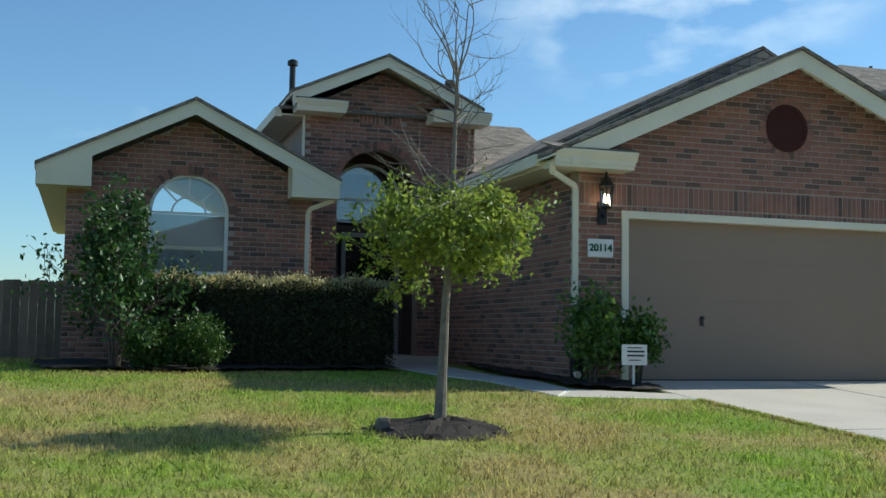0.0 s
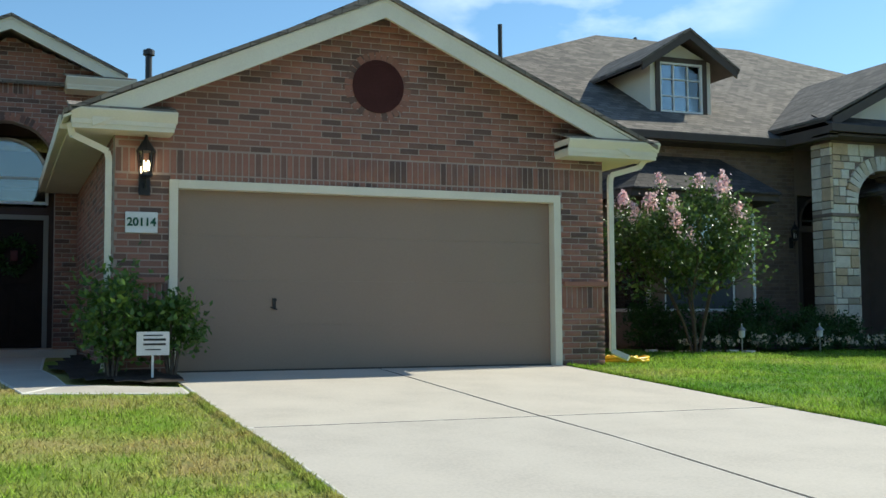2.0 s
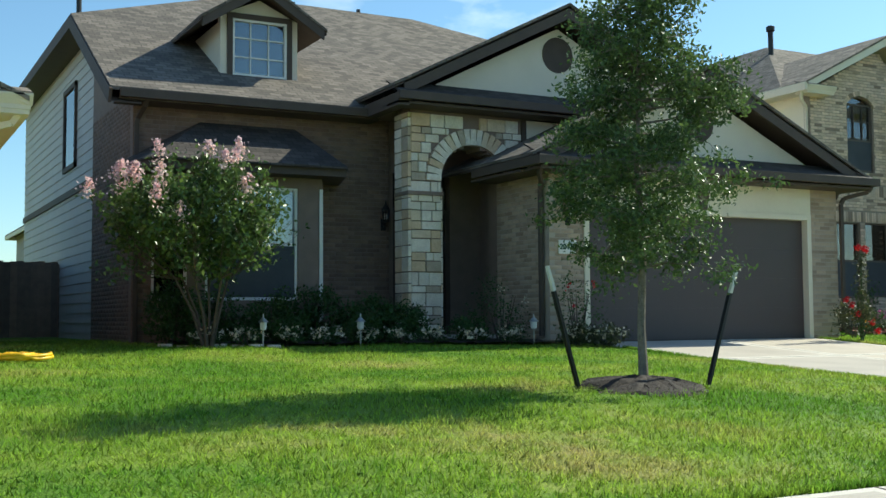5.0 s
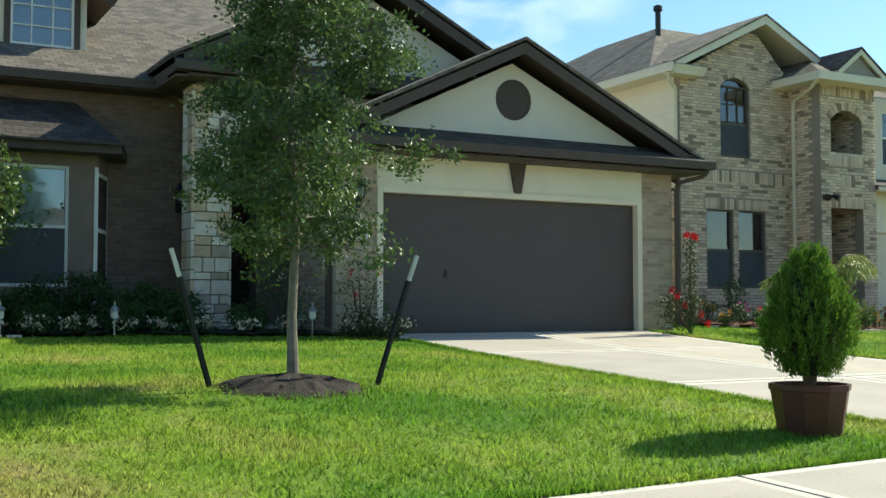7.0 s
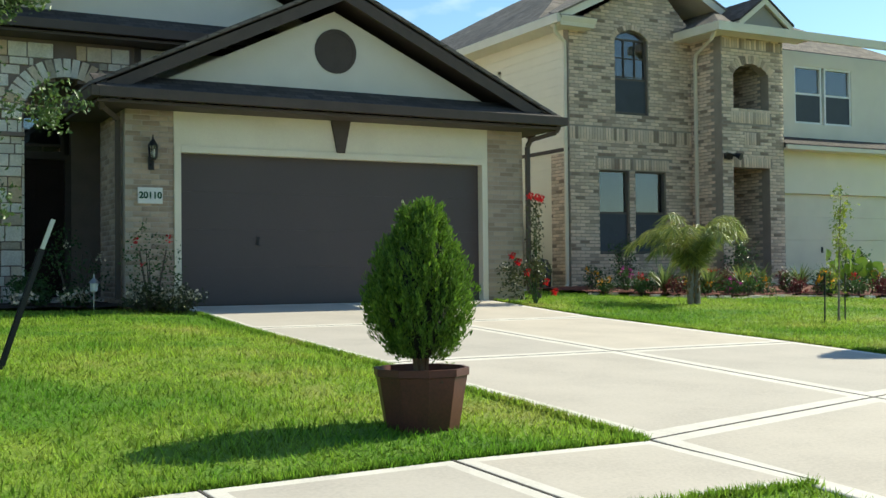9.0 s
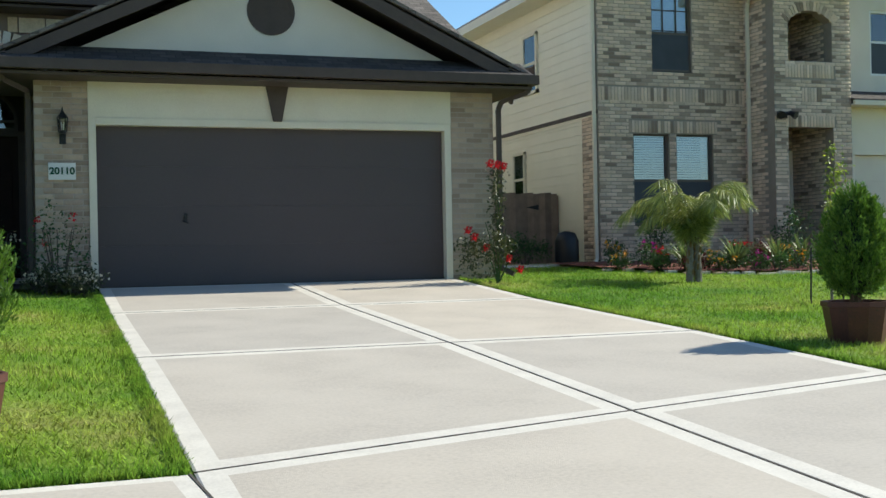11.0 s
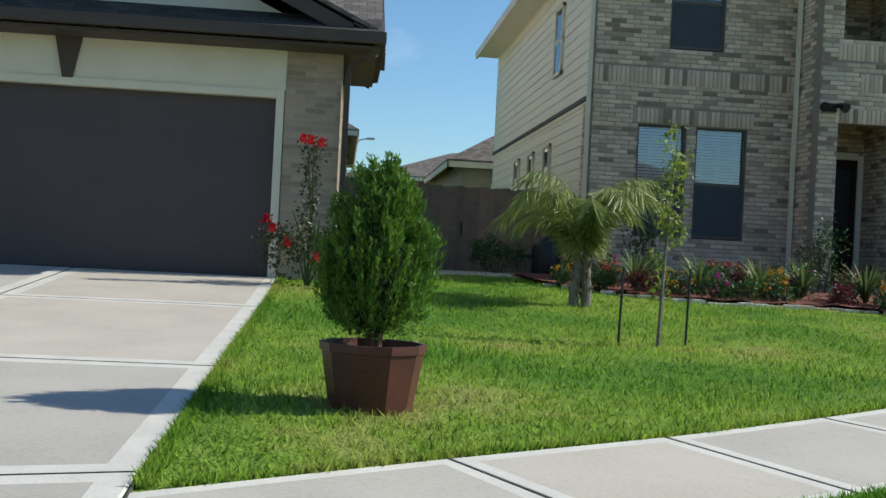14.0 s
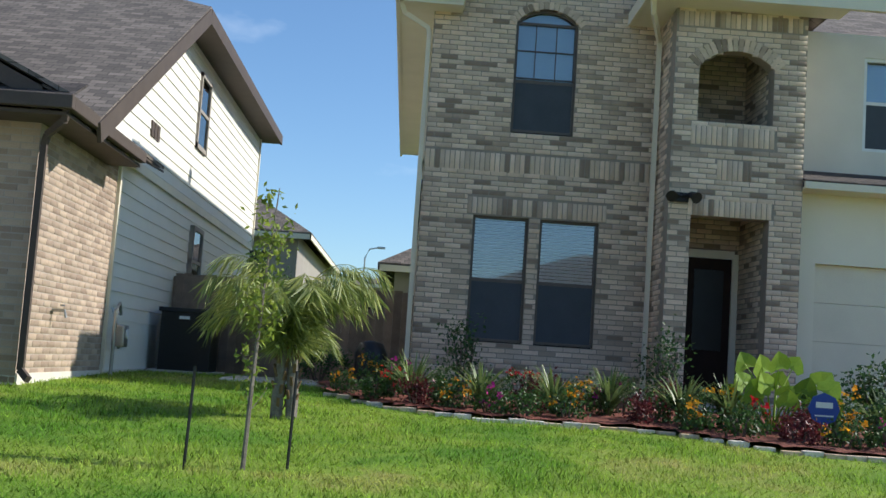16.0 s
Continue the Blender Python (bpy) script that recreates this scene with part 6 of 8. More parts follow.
downspout(H3, [(35.4, 18.9, 6.88), (35.45, 19.1, 6.72), (35.74, 19.95, 6.55), (35.75, 20.0, 6.4), (35.75, 20.0, 1.1)], M["cream"])
# right wing: pale siding over a garage
part("wall", boxes((37.75, 38.9, 19.95, 20.15, 4.6, 6.9), (40.9, 43.5, 19.95, 20.15, 4.6, 6.9), (38.9, 40.9, 19.95, 20.15, 4.6, 5.1), (38.9, 40.9, 19.95, 20.15, 6.55, 6.9), (43.3, 43.5, 20.1, 33, 1.0, 6.9)), M["stucco"], H3)
part("wall", boxes((37.75, 38.1, 19.55, 19.75, 1.0, 4.4), (38.1, 43.5, 19.55, 19.75, 3.3, 4.4)), M["buff"], H3)
for x0, x1 in ((38.9, 39.85), (39.95, 40.9)):
    sash(H3, x0, x1, 5.1, 6.55, 19.97, meet=5.85, frame_mat=M["white"], screen=True, backing=(5.85, 6.5, M["shade"]), label="white upper sash window")
bm = bmesh.new()
slab(bm, [(37.75, 19.1, 4.42), (43.6, 19.1, 4.42), (43.6, 19.98, 4.72), (37.75, 19.98, 4.72)], (0, 0, 0.03))
part("pent_roof", bm, M["shingle3"], H3)
part("fascia", boxes((37.75, 43.6, 19.08, 19.14, 4.32, 4.42), (37.75, 43.6, 19.14, 19.55, 4.32, 4.35)), M["cream"], H3)
gd = part("garage_door", boxes((38.1, 43.2, 19.7, 19.72, 1.02, 3.3)), M["cream"], H3)
for k in range(4):
    part("panel", boxes((38.12, 43.18, 19.65, 19.70, 1.04 + k * 0.565, 1.60 + k * 0.565), bevel=0.004), M["cream"], gd)
part("lock_handle", boxes((39.4, 39.46, 19.63, 19.65, 1.85, 2.0), bevel=0.005), M["black"], gd)
# indoor darkness painted on sheets behind house three's windows
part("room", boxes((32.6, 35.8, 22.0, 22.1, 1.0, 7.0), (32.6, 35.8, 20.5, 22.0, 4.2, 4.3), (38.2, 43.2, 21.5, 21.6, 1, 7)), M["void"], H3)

# --- the street's other side and the houses behind, plain ---
def plain_house(x0, x1, y0, y1, h, ridge, wall_mat, roof_mat, label, face, windows=3):
    cx, cy = (x0 + x1) / 2, (y0 + y1) / 2
    z = gz(cx, cy) - 0.05
    hs = thing("house", cx, cy, z, label, "house")
    part("wall", boxes((x0, x1, y0, y1, z, h)), wall_mat, hs)
    bm = bmesh.new()
    o, rx = 0.5, min((x1 - x0), (y1 - y0)) / 2
    a, b = (x0 + rx, cy, ridge), (x1 - rx, cy, ridge)
    if y1 - y0 > x1 - x0:
        a, b = (cx, y0 + rx, ridge), (cx, y1 - rx, ridge)
        quads = [[(x0 - o, y0 - o, h), (x1 + o, y0 - o, h), a], [(x1 + o, y0 - o, h), (x1 + o, y1 + o, h), b, a], [(x1 + o, y1 + o, h), (x0 - o, y1 + o, h), b], [(x0 - o, y1 + o, h), (x0 - o, y0 - o, h), a, b]]
    else:
        quads = [[(x0 - o, y0 - o, h), (x1 + o, y0 - o, h), b, a], [(x1 + o, y0 - o, h), (x1 + o, y1 + o, h), b], [(x1 + o, y1 + o, h), (x0 - o, y1 + o, h), a, b], [(x0 - o, y1 + o, h), (x0 - o, y0 - o, h), a]]
    for q in quads:
        slab(bm, q, (0, 0, 0.06))
    part("roof", bm, roof_mat, hs)
    part("fascia", boxes((x0 - o, x1 + o, y0 - o, y0 - o + 0.05, h - 0.18, h), (x0 - o, x1 + o, y1 + o - 0.05, y1 + o, h - 0.18, h), (x0 - o, x0 - o + 0.05, y0 - o, y1 + o, h - 0.18, h), (x1 + o - 0.05, x1 + o, y0 - o, y1 + o, h - 0.18, h)), M["cream"], hs)
    for k in range(windows):
        u = x0 + (x1 - x0) * (k + 0.5) / windows
        yy = y0 - 0.04 if face < 0 else y1
        w = part("window", boxes((u - 0.6, u + 0.6, yy, yy + 0.04, h - 2.0, h - 0.6)), M["white"], hs)
        part("pane", boxes((u - 0.53, u + 0.53, yy - 0.01 if face < 0 else yy + 0.04, yy if face < 0 else yy + 0.05, h - 1.93, h - 0.67)), M["black"], w)
    return hs


plain_house(18.5, 28.1, 43.5, 60, 5.65, 9.0, M["taupe"], M["shingle2"], "taupe two-storey house behind the fence", -1)
plain_house(30.0, 41.0, 64, 73, 5.35, 7.2, M["taupe"], M["shingle2"], "distant house with brown hip roof", -1)
plain_house(31.75, 41.0, 36, 46, 4.15, 7.2, M["taupe"], M["shingle2"], "low house with brown roof behind the gate", -1)
plain_house(24.5, 33.0, 72, 84, 3.6, 6.4, M["taupe"], M["shingle2"], "distant low house with brown roof", -1)
plain_house(-22, -7.6, 26, 40, 4.2, 6.6, M["brick1"][1], M["shingle2"], "distant brick house beyond the side fence", -1)
for x0, rid in ((-14, 6.6), (2, 8.4), (19, 6.8), (36, 8.2)):
    plain_house(x0, x0 + 12.5, -34, -22, rid - 2.6, rid, M["brick1"][1], M["shingle2"], "brick house across the street", 1)


# ---- plants and garden things ----
BED3 = ([31.0, 31.2, 32.0, 33.1, 35.0, 36.1, 37.5, 41.0, 41.0, 35.9, 35.8, 32.2], [20.0, 18.3, 16.7, 15.9, 15.8, 14.6, 14.4, 14.2, 19.3, 19.1, 20.2, 20.2])
BED2 = ([15.7, 15.9, 17.5, 19.3, 21.4, 22.0, 22.1, 21.5, 21.4, 19.5, 18.6, 15.6], [18.5, 17.0, 16.1, 15.9, 15.2, 14.6, 15.5, 15.6, 17.1, 17.1, 18.6, 18.6])
BED1 = ([-0.7, -0.6, 1.2, 3.0, 4.35, 4.3, -0.5], [17.5, 15.3, 14.9, 15.4, 15.6, 17.6, 17.6])
BEDP = ([5.6, 6.6, 6.62, 6.55, 5.98, 5.4], [12.35, 11.85, 12.4, 13.2, 18.0, 14.4])


def bed(name, poly, material, lift, label):
    """A planted bed: a low mulch mound over its outline."""
    px, py = poly
    g = 0.14
    xs, ys = np.arange(min(px), max(px) + g, g), np.arange(min(py), max(py) + g, g)
    rng = np.random.default_rng(len(px))
    bm = bmesh.new()
    grid = {}
    for i, x in enumerate(xs):
        for j, y in enumerate(ys):
            grid[i, j] = (x, y, gz(x, y) + lift + rng.uniform(0, 0.03))
    vert = {}
    for i in range(len(xs) - 1):
        for j in range(len(ys) - 1):
            if inside(xs[i] + g / 2, ys[j] + g / 2, poly):
                q = []
                for k in ((i, j), (i + 1, j), (i + 1, j + 1), (i, j + 1)):
                    if k not in vert:
                        vert[k] = bm.verts.new(grid[k])
                    q.append(vert[k])
                bm.faces.new(q)
    ob = part(name, bm, material, None, label)
    tagged(ob, label, "flower bed", kind="structure")


bed("flower_bed", BED3, M["redmulch"], 0.05, "red mulch bed along the tan brick house")
bed("flower_bed", BED2, M["mulch"], 0.04, "dark mulch bed under the bay window")
bed("flower_bed", BED1, M["mulch"], 0.04, "dark mulch bed below the arched window")
bed("flower_bed", BEDP, M["mulch"], 0.04, "dark mulch bed beside the garage wall")


def mulch_ring(x, y, r, label):
    rng = np.random.default_rng(int(x * 10))
    z = gz(x, y)
    bm = bmesh.new()
    rings = []
    for k, (f, h) in enumerate(((1.0, -0.01), (0.85, 0.035), (0.5, 0.085), (0.15, 0.11))):
        rings.append([bm.verts.new((x + r * f * math.cos(t) * (1 + 0.06 * rng.normal() * (k < 2)), y + r * f * math.sin(t), gz(x + r * f * math.cos(t), y + r * f * math.sin(t)) + h + 0.012 * rng.normal())) for t in np.linspace(0, math.tau, 24, endpoint=False)])
    for a, b in zip(rings, rings[1:]):
        for i in range(24):
            bm.faces.new((a[i], a[(i + 1) % 24], b[(i + 1) % 24], b[i]))
    bm.faces.new(rings[-1])
    mound = thing("mulch_mound", x, y, z, label, "mulch")
    part("soil", bm, M["mulch"], mound)
    n = 900
    t, q = rng.uniform(0, math.tau, n), np.sqrt(rng.uniform(0, 1, n)) * r
    at = np.array([(x + a * math.cos(b), y + a * math.sin(b), gz(x + a * math.cos(b), y + a * math.sin(b)) + 0.01 + 0.1 * (1 - a / r)) for a, b in zip(q, t)])
    leaves("bark_mulch", at, 0.035, M["mulch"], mound, slim=0.35, kind="stuff", droop=0.5)


def limb(bm, rng, p, d, length, r, depth, ends, spread=0.55, n=4, up=0.15, side=3):
    """A bending limb that forks; the ends gather the twig tips."""
    pts, q, v = [Vector(p)], Vector(p), Vector(d).normalized()
    for _ in range(n):
        v = (v + Vector(rng.normal(size=3)) * 0.14 + Vector((0, 0, up * 0.3))).normalized()
        q = q + v * length / n
        pts.append(q.copy())
    tube(bm, pts, [r * (1 - 0.6 * k / n) for k in range(n + 1)], 6 if depth > 1 else 4)
    if depth <= 0:
        ends.extend(pts[1:])
        return
    for k in range(side):
        s = pts[min(n, 1 + int(rng.integers(1, n)))] if k else pts[-1]
        w = (v + Vector(rng.normal(size=3)) * spread).normalized()
        limb(bm, rng, s, w, length * rng.uniform(0.5, 0.75), r * 0.45, depth - 1, ends, spread, n, up, side)


def tree_one():
    """Young tree: dense low crown of fresh leaves, bare dead leader above."""
    x, y = 2.90, 9.2
    z = gz(x, y)
    rng = np.random.default_rng(21)
    tr = thing("tree", x, y, z, "young tree with bare leader and green lower crown in lawn", "tree")
    bm = tube(bmesh.new(), [(x, y, z - 0.02), (x + 0.02, y, z + 0.5), (x + 0.04, y, z + 1.1), (x + 0.08, y, z + 1.7), (x + 0.10, y, z + 2.4), (x + 0.12, y, z + 3.1)], [0.06, 0.042, 0.036, 0.03, 0.02, 0.012], 10)
    ends, bare = [], []
    for k in range(26):
        t = k * 2.4
        limb(bm, rng, (x + 0.07, y, z + rng.uniform(1.35, 2.0)), (math.cos(t), math.sin(t), rng.uniform(-0.35, 0.35)), rng.uniform(0.35, 0.7), 0.012, 1, ends, 0.6, 4, -0.1, 3)
    for k in range(17):
        t = k * 2.4 + 0.5
        limb(bm, rng, (x + 0.11, y, z + rng.uniform(2.0, 3.05)), (math.cos(t) * 0.9, math.sin(t) * 0.9, rng.uniform(0.3, 1.0)), rng.uniform(0.25, 0.5), 0.008, 2, bare, 0.75, 5, 0.2, 3)
    for k in range(5):
        limb(bm, rng, (x + 0.12, y, z + 3.05), (0.35 * math.cos(k * 1.3), 0.35 * math.sin(k * 1.3), 1), 0.65, 0.010, 2, bare, 0.6, 5, 0.4, 3)
    for k in range(10):
        t = k * 0.7 + 2.0
        limb(bm, rng, (x + 0.1, y, z + rng.uniform(1.8, 2.2)), (math.cos(t), 0.6 * math.sin(t), 0.5), 0.6, 0.009, 1, bare, 0.7, 4, 0.1, 3)
    part("trunk", bm, M["greybark"], tr)
    e = np.array([tuple(q) for q in ends])
    e = e[(e[:, 2] < z + 2.2) & (e[:, 2] > z + 1.15)]
    at = np.concatenate([e + rng.normal(size=e.shape) * 0.045 for _ in range(13)])
    core = clumps(rng, 90, 60, (x + 0.10, y, z + 1.72), (0.70, 0.64, 0.42), 0.06, 0.6)
    leaves("crown", np.concatenate([at, core]), 0.055, M["young"], tr, droop=0.2)
    mulch_ring(x, y, 0.62, "ring of dark mulch round the young tree")


tree_one()
rk = thing("rock", 2.42, 9.25, gz(2.42, 9.25), "small grey rock at the edge of the mulch", "rock")
bm = bmesh.new()
bmesh.ops.create_icosphere(bm, subdivisions=2, radius=0.06, matrix=Matrix.Translation((2.42, 9.25, gz(2.42, 9.25) + 0.04)))
for v in bm.verts:
    v.co += Vector((0.02 * math.sin(v.co.x * 60), 0.015 * math.sin(v.co.y * 55), 0.02 * math.sin(v.co.z * 50)))
part("stone_body", bm, M["greybark"], rk)


def tree_two():
    """Staked live oak: slim trunk, tall uneven crown of small leaves."""
    x, y = 18.24, 9.0
    z = gz(x, y)
    rng = np.random.default_rng(8)
    tr = thing("tree", x, y, z, "staked young oak with dense small leaves", "tree")
    bm = tube(bmesh.new(), [(x + 0.02, y, z - 0.02), (x, y, z + 0.6), (x + 0.03, y, z + 1.3), (x - 0.02, y, z + 2.2), (x + 0.03, y, z + 3.2), (x, y, z + 4.3)], [0.056, 0.042, 0.038, 0.031, 0.021, 0.009], 10)
    at = []
    for k in range(64):
        t = k * 2.4 + 0.5 * rng.normal()
        h = 1.15 + 3.0 * (k + 0.5) / 64
        reach = float(np.interp(h, [1.2, 1.7, 2.4, 3.2, 3.8, 4.2], [0.72, 1.12, 1.12, 0.9, 0.62, 0.3])) * rng.uniform(0.5, 1.12)
        c = np.array([math.cos(t) + 0.1, math.sin(t), 0.0])
        lift = rng.uniform(0.05, 0.45)
        line = [np.array([x, y, z + h]) + c * reach * f + np.array([0, 0, reach * (lift * f - 0.2 * f * f)]) + 0.025 * rng.normal(size=3) * (f > 0) for f in (0, 0.33, 0.66, 1.0)]
        tube(bm, [tuple(q) for q in line], [0.014, 0.010, 0.007, 0.003], 5)
        for j in range(int(3 + 7 * reach)):
            f = rng.uniform(0.3, 1.05) * 3
            i = min(2, int(f))
            q = line[i] + (line[i + 1] - line[i]) * (f - i)
            side = np.array([-c[1], c[0], 0]) * rng.normal() * 0.16 + np.array([0, 0, 0.07 * rng.normal()])
            tube(bm, [tuple(q), tuple(q + side)], [0.004, 0.002], 4)
            w = rng.uniform(0.05, 0.095)
            at.append(q + side + rng.normal(size=(int(640 * w) + 16, 3)) * np.array([w, w, w * 0.7]))
    part("trunk", bm, M["greybark"], tr)
    core = clumps(rng, 60, 50, (x + 0.06, y, z + 2.7), (0.46, 0.46, 1.3), 0.08, 0.5)
    leaves("crown", np.concatenate(at + [core]), 0.052, M["oak"], tr, slim=0.5)
    mulch_ring(x, y, 0.68, "ring of dark mulch round the staked oak")
    for (bx, by), (tx, tz) in (((17.58, 9.1), (17.2, 1.90)), ((19.02, 8.96), (19.45, 1.88))):
        bz = gz(bx, by)
        st = thing("tree_stake", bx, by, bz, "dark metal tree stake with pale tip leaning in lawn", "stake", "stakes of the oak")
        d = Vector((tx - bx, 0, tz - bz))
        p0, p1 = Vector((bx, by, bz - 0.1)), Vector((bx, by, bz))
        bm = beam(bmesh.new(), p0, p1 + d * 0.80, 0.035, 0.03)
        beam(bm, p0 + Vector((0, 0.012, 0)), p1 + d * 0.80 + Vector((0, 0.012, 0)), 0.012, 0.05)
        part("post", bm, M["black"], st)
        part("tip", beam(bmesh.new(), p1 + d * 0.80, p1 + d, 0.036, 0.032), M["plaque"], st, "pale painted tip")


tree_two()


def bush(name, c, r, count, per, size, material, label, category="shrub", spread=0.07, stems=5, group="", shell=0.3):
    """A leafy shrub: stems from the ground and clumps of leaves over an uneven outline."""
    x, y, z = c
    g = gz(x, y) + 0.02
    rng = np.random.default_rng(int(abs(x * 131 + y * 17)) + count)
    ob = thing(name, x, y, g, label, category, group)
    bm = bmesh.new()
    for k in range(stems):
        t = k * math.tau / stems + rng.uniform(0, 0.6)
        tube(bm, [(x + 0.04 * math.cos(t), y + 0.04 * math.sin(t), g - 0.03), (x + 0.3 * r[0] * math.cos(t), y + 0.3 * r[1] * math.sin(t), g + (z - g) * 0.6), (x + 0.55 * r[0] * math.cos(t), y + 0.55 * r[1] * math.sin(t), z + r[2] * 0.4)], [0.016, 0.012, 0.005], 5)
    part("branching", bm, M["bark"], ob)
    at = clumps(rng, count, per, c, r, spread, shell)
    at = at[at[:, 2] > g + 0.02]
    leaves("foliage", at, size, material, ob)
    return ob


def petals(parent, at, size, material, name="blossom", per=12, spread=0.03, label=""):
    rng = np.random.default_rng(len(at) + 7)
    at = np.asarray(at, float)
    pts = np.concatenate([at + rng.normal(size=at.shape) * spread for _ in range(per)])
    leaves(name, pts, size, material, parent, label, slim=0.9)


# lot one
def hedge():
    rng = np.random.default_rng(3)
    ob = thing("hedge", 2.5, 16.5, 1.0, "clipped hedge with pale sunlit top below window", "hedge")
    bm = bmesh.new()
    for k in range(16):
        x = 0.75 + k * 0.23
        tube(bm, [(x, 16.5, 0.96), (x + 0.05, 16.45, 1.5), (x - 0.03, 16.4, 2.1)], [0.02, 0.015, 0.006], 5)
    part("branching", bm, M["bark"], ob)
    # solid dark block stands for the hedge's shaded inside
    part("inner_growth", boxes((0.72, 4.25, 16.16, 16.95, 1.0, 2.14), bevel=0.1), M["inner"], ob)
    n = 30000
    p = np.stack([rng.uniform(0.62, 4.35, n), rng.uniform(16.05, 17.0, n), rng.uniform(1.05, 2.24, n)], 1)
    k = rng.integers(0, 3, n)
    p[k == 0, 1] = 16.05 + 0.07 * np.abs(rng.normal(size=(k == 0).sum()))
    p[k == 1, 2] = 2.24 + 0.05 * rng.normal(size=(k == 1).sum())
    p[:, 2] += 0.03 * np.sin(p[:, 0] * 7)
    leaves("foliage", p[k != 1], 0.05, M["hedge"], ob)
    # sun on the clipped top is painted by these paler leaves
    leaves("new_growth", p[k == 1], 0.05, M["lit_top"], ob, "pale top leaves with sunlight in their colour")


hedge()
bush("shrub", (0.78, 15.35, 1.33), (0.34, 0.3, 0.32), 110, 30, 0.05, M["box"], "rounded green shrub in front of the hedge", spread=0.05, group="rounded shrubs")
bush("shrub", (1.42, 15.35, 1.36), (0.38, 0.32, 0.36), 120, 30, 0.05, M["box"], "rounded green shrub in front of the hedge", spread=0.05, group="rounded shrubs")


def crape(x, y, h, r, leaf, label, flowers=None, stems=6, n=150, seed=1, low=0.45, rise=0.66, tall=0.26, drift=0.0, heads=17):
    """A crape myrtle: bare stems fanning from the ground, upright leafy shoots, flower panicles at the tips."""
    rng = np.random.default_rng(seed)
    g = gz(x, y)
    ob = thing("crape_myrtle", x, y, g, label, "shrub")
    bm, ends, tips = bmesh.new(), [], []
    for k in range(stems):
        t = k * math.tau / stems
        q = (x + drift * 0.5 + r * 0.28 * math.cos(t), y + r * 0.28 * math.sin(t), g + h * low)
        tube(bm, [(x + 0.05 * math.cos(t), y + 0.05 * math.sin(t), g - 0.03), ((x + q[0]) / 2 + 0.02, (y + q[1]) / 2, g + h * low * 0.5), q], [0.028, 0.022, 0.016], 6)
        for j in range(4):
            s = t + rng.uniform(-0.9, 0.9)
            limb(bm, rng, q, (0.8 * math.cos(s), 0.8 * math.sin(s), rng.uniform(0.1, 1.1)), h * rng.uniform(0.22, 0.36), 0.012, 1, ends, 0.45, 4, 0.15, 3)
    shoots = cloud(rng, n // 3, (x + drift, y, g + h * rise), (r * 0.86, r * 0.8, h * tall), 0.33)
    at = []
    for q in shoots:
        out = np.array([(q[0] - x - drift) * 0.35, (q[1] - y) * 0.35, 0.0])
        d = out + np.array([0, 0, rng.uniform(0.5, 1.0)]) + 0.2 * rng.normal(size=3)
        d *= rng.uniform(0.22, 0.42) / np.linalg.norm(d)
        tube(bm, [tuple(q - d * 0.4), tuple(q + d)], [0.005, 0.003], 4)
        f = rng.uniform(-0.6, 1.0, (66, 1))
        at.append(q + d * f + 0.085 * rng.normal(size=(66, 3)))
        tips.append(q + d * 1.1)
    part("branching", bm, M["bark"], ob)
    e = np.array([tuple(q) for q in ends])
    at = np.concatenate(at + [e + rng.normal(size=e.shape) * 0.07 for _ in range(4)])
    leaves("crown", at, 0.09, leaf, ob)
    if flowers:
        tips = np.array(tips)
        rank = (tips[:, 2] - g) / h + 0.55 * np.hypot(tips[:, 0] - x - drift, tips[:, 1] - y) / r - 0.25 * (tips[:, 1] - y) / r
        for q in tips[np.argsort(-rank)[:heads * 3]][rng.permutation(heads * 3)[:heads]]:
            f = rng.uniform(0, 1, (110, 1))
            lean = np.array([0.05 * rng.normal(), 0.05 * rng.normal(), 0.24])
            leaves("flower_head", q + lean * f + 0.066 * (1.15 - f) * rng.normal(size=(110, 3)), 0.048, flowers, ob, "pale pink flower head", slim=0.9, kind="stuff")
    return ob


crape(0.36, 15.7, 2.6, 0.56, M["shrub"], "open-stemmed green shrub at the house corner", n=150, seed=4, low=0.25, rise=0.56, tall=0.36)
crape(15.98, 16.45, 3.0, 1.4, M["crape"], "crape myrtle in pink flower under bay window", M["pink"], n=440, seed=9, low=0.34, rise=0.63, tall=0.28, drift=-0.2)
bush("shrub", (5.98, 12.72, 1.62), (0.36, 0.3, 0.5), 80, 22, 0.085, M["gloss"], "glossy green shrub beside the garage corner", spread=0.09, stems=7)
bush("shrub", (6.62, 12.75, 1.52), (0.32, 0.28, 0.3), 60, 22, 0.08, M["gloss"], "glossy green shrub beside the garage door", spread=0.08, stems=6)


def yard_sign():
    x, y = 6.36, 12.35
    g = gz(x, y)
    s = thing("yard_sign", x, y, g, "small white yard sign on a post", "sign")
    part("post", boxes((x - 0.012, x + 0.012, y - 0.012, y + 0.012, g - 0.1, 1.42)), M["plaque"], s)
    b = part("board", boxes((6.19, 6.53, y - 0.03, y - 0.014, 1.18, 1.43), bevel=0.004), M["plaque"], s)
    for k, (w, h) in enumerate(((0.10, 0.012), (0.13, 0.022), (0.13, 0.022), (0.08, 0.012))):
        part("line", boxes((6.36 - w + (0.03 if k in (1, 2) else 0), 6.36 + w, y - 0.034, y - 0.031, 1.385 - k * 0.05, 1.385 - k * 0.05 + h)), M["black"], b)


yard_sign()
bm = bmesh.new()
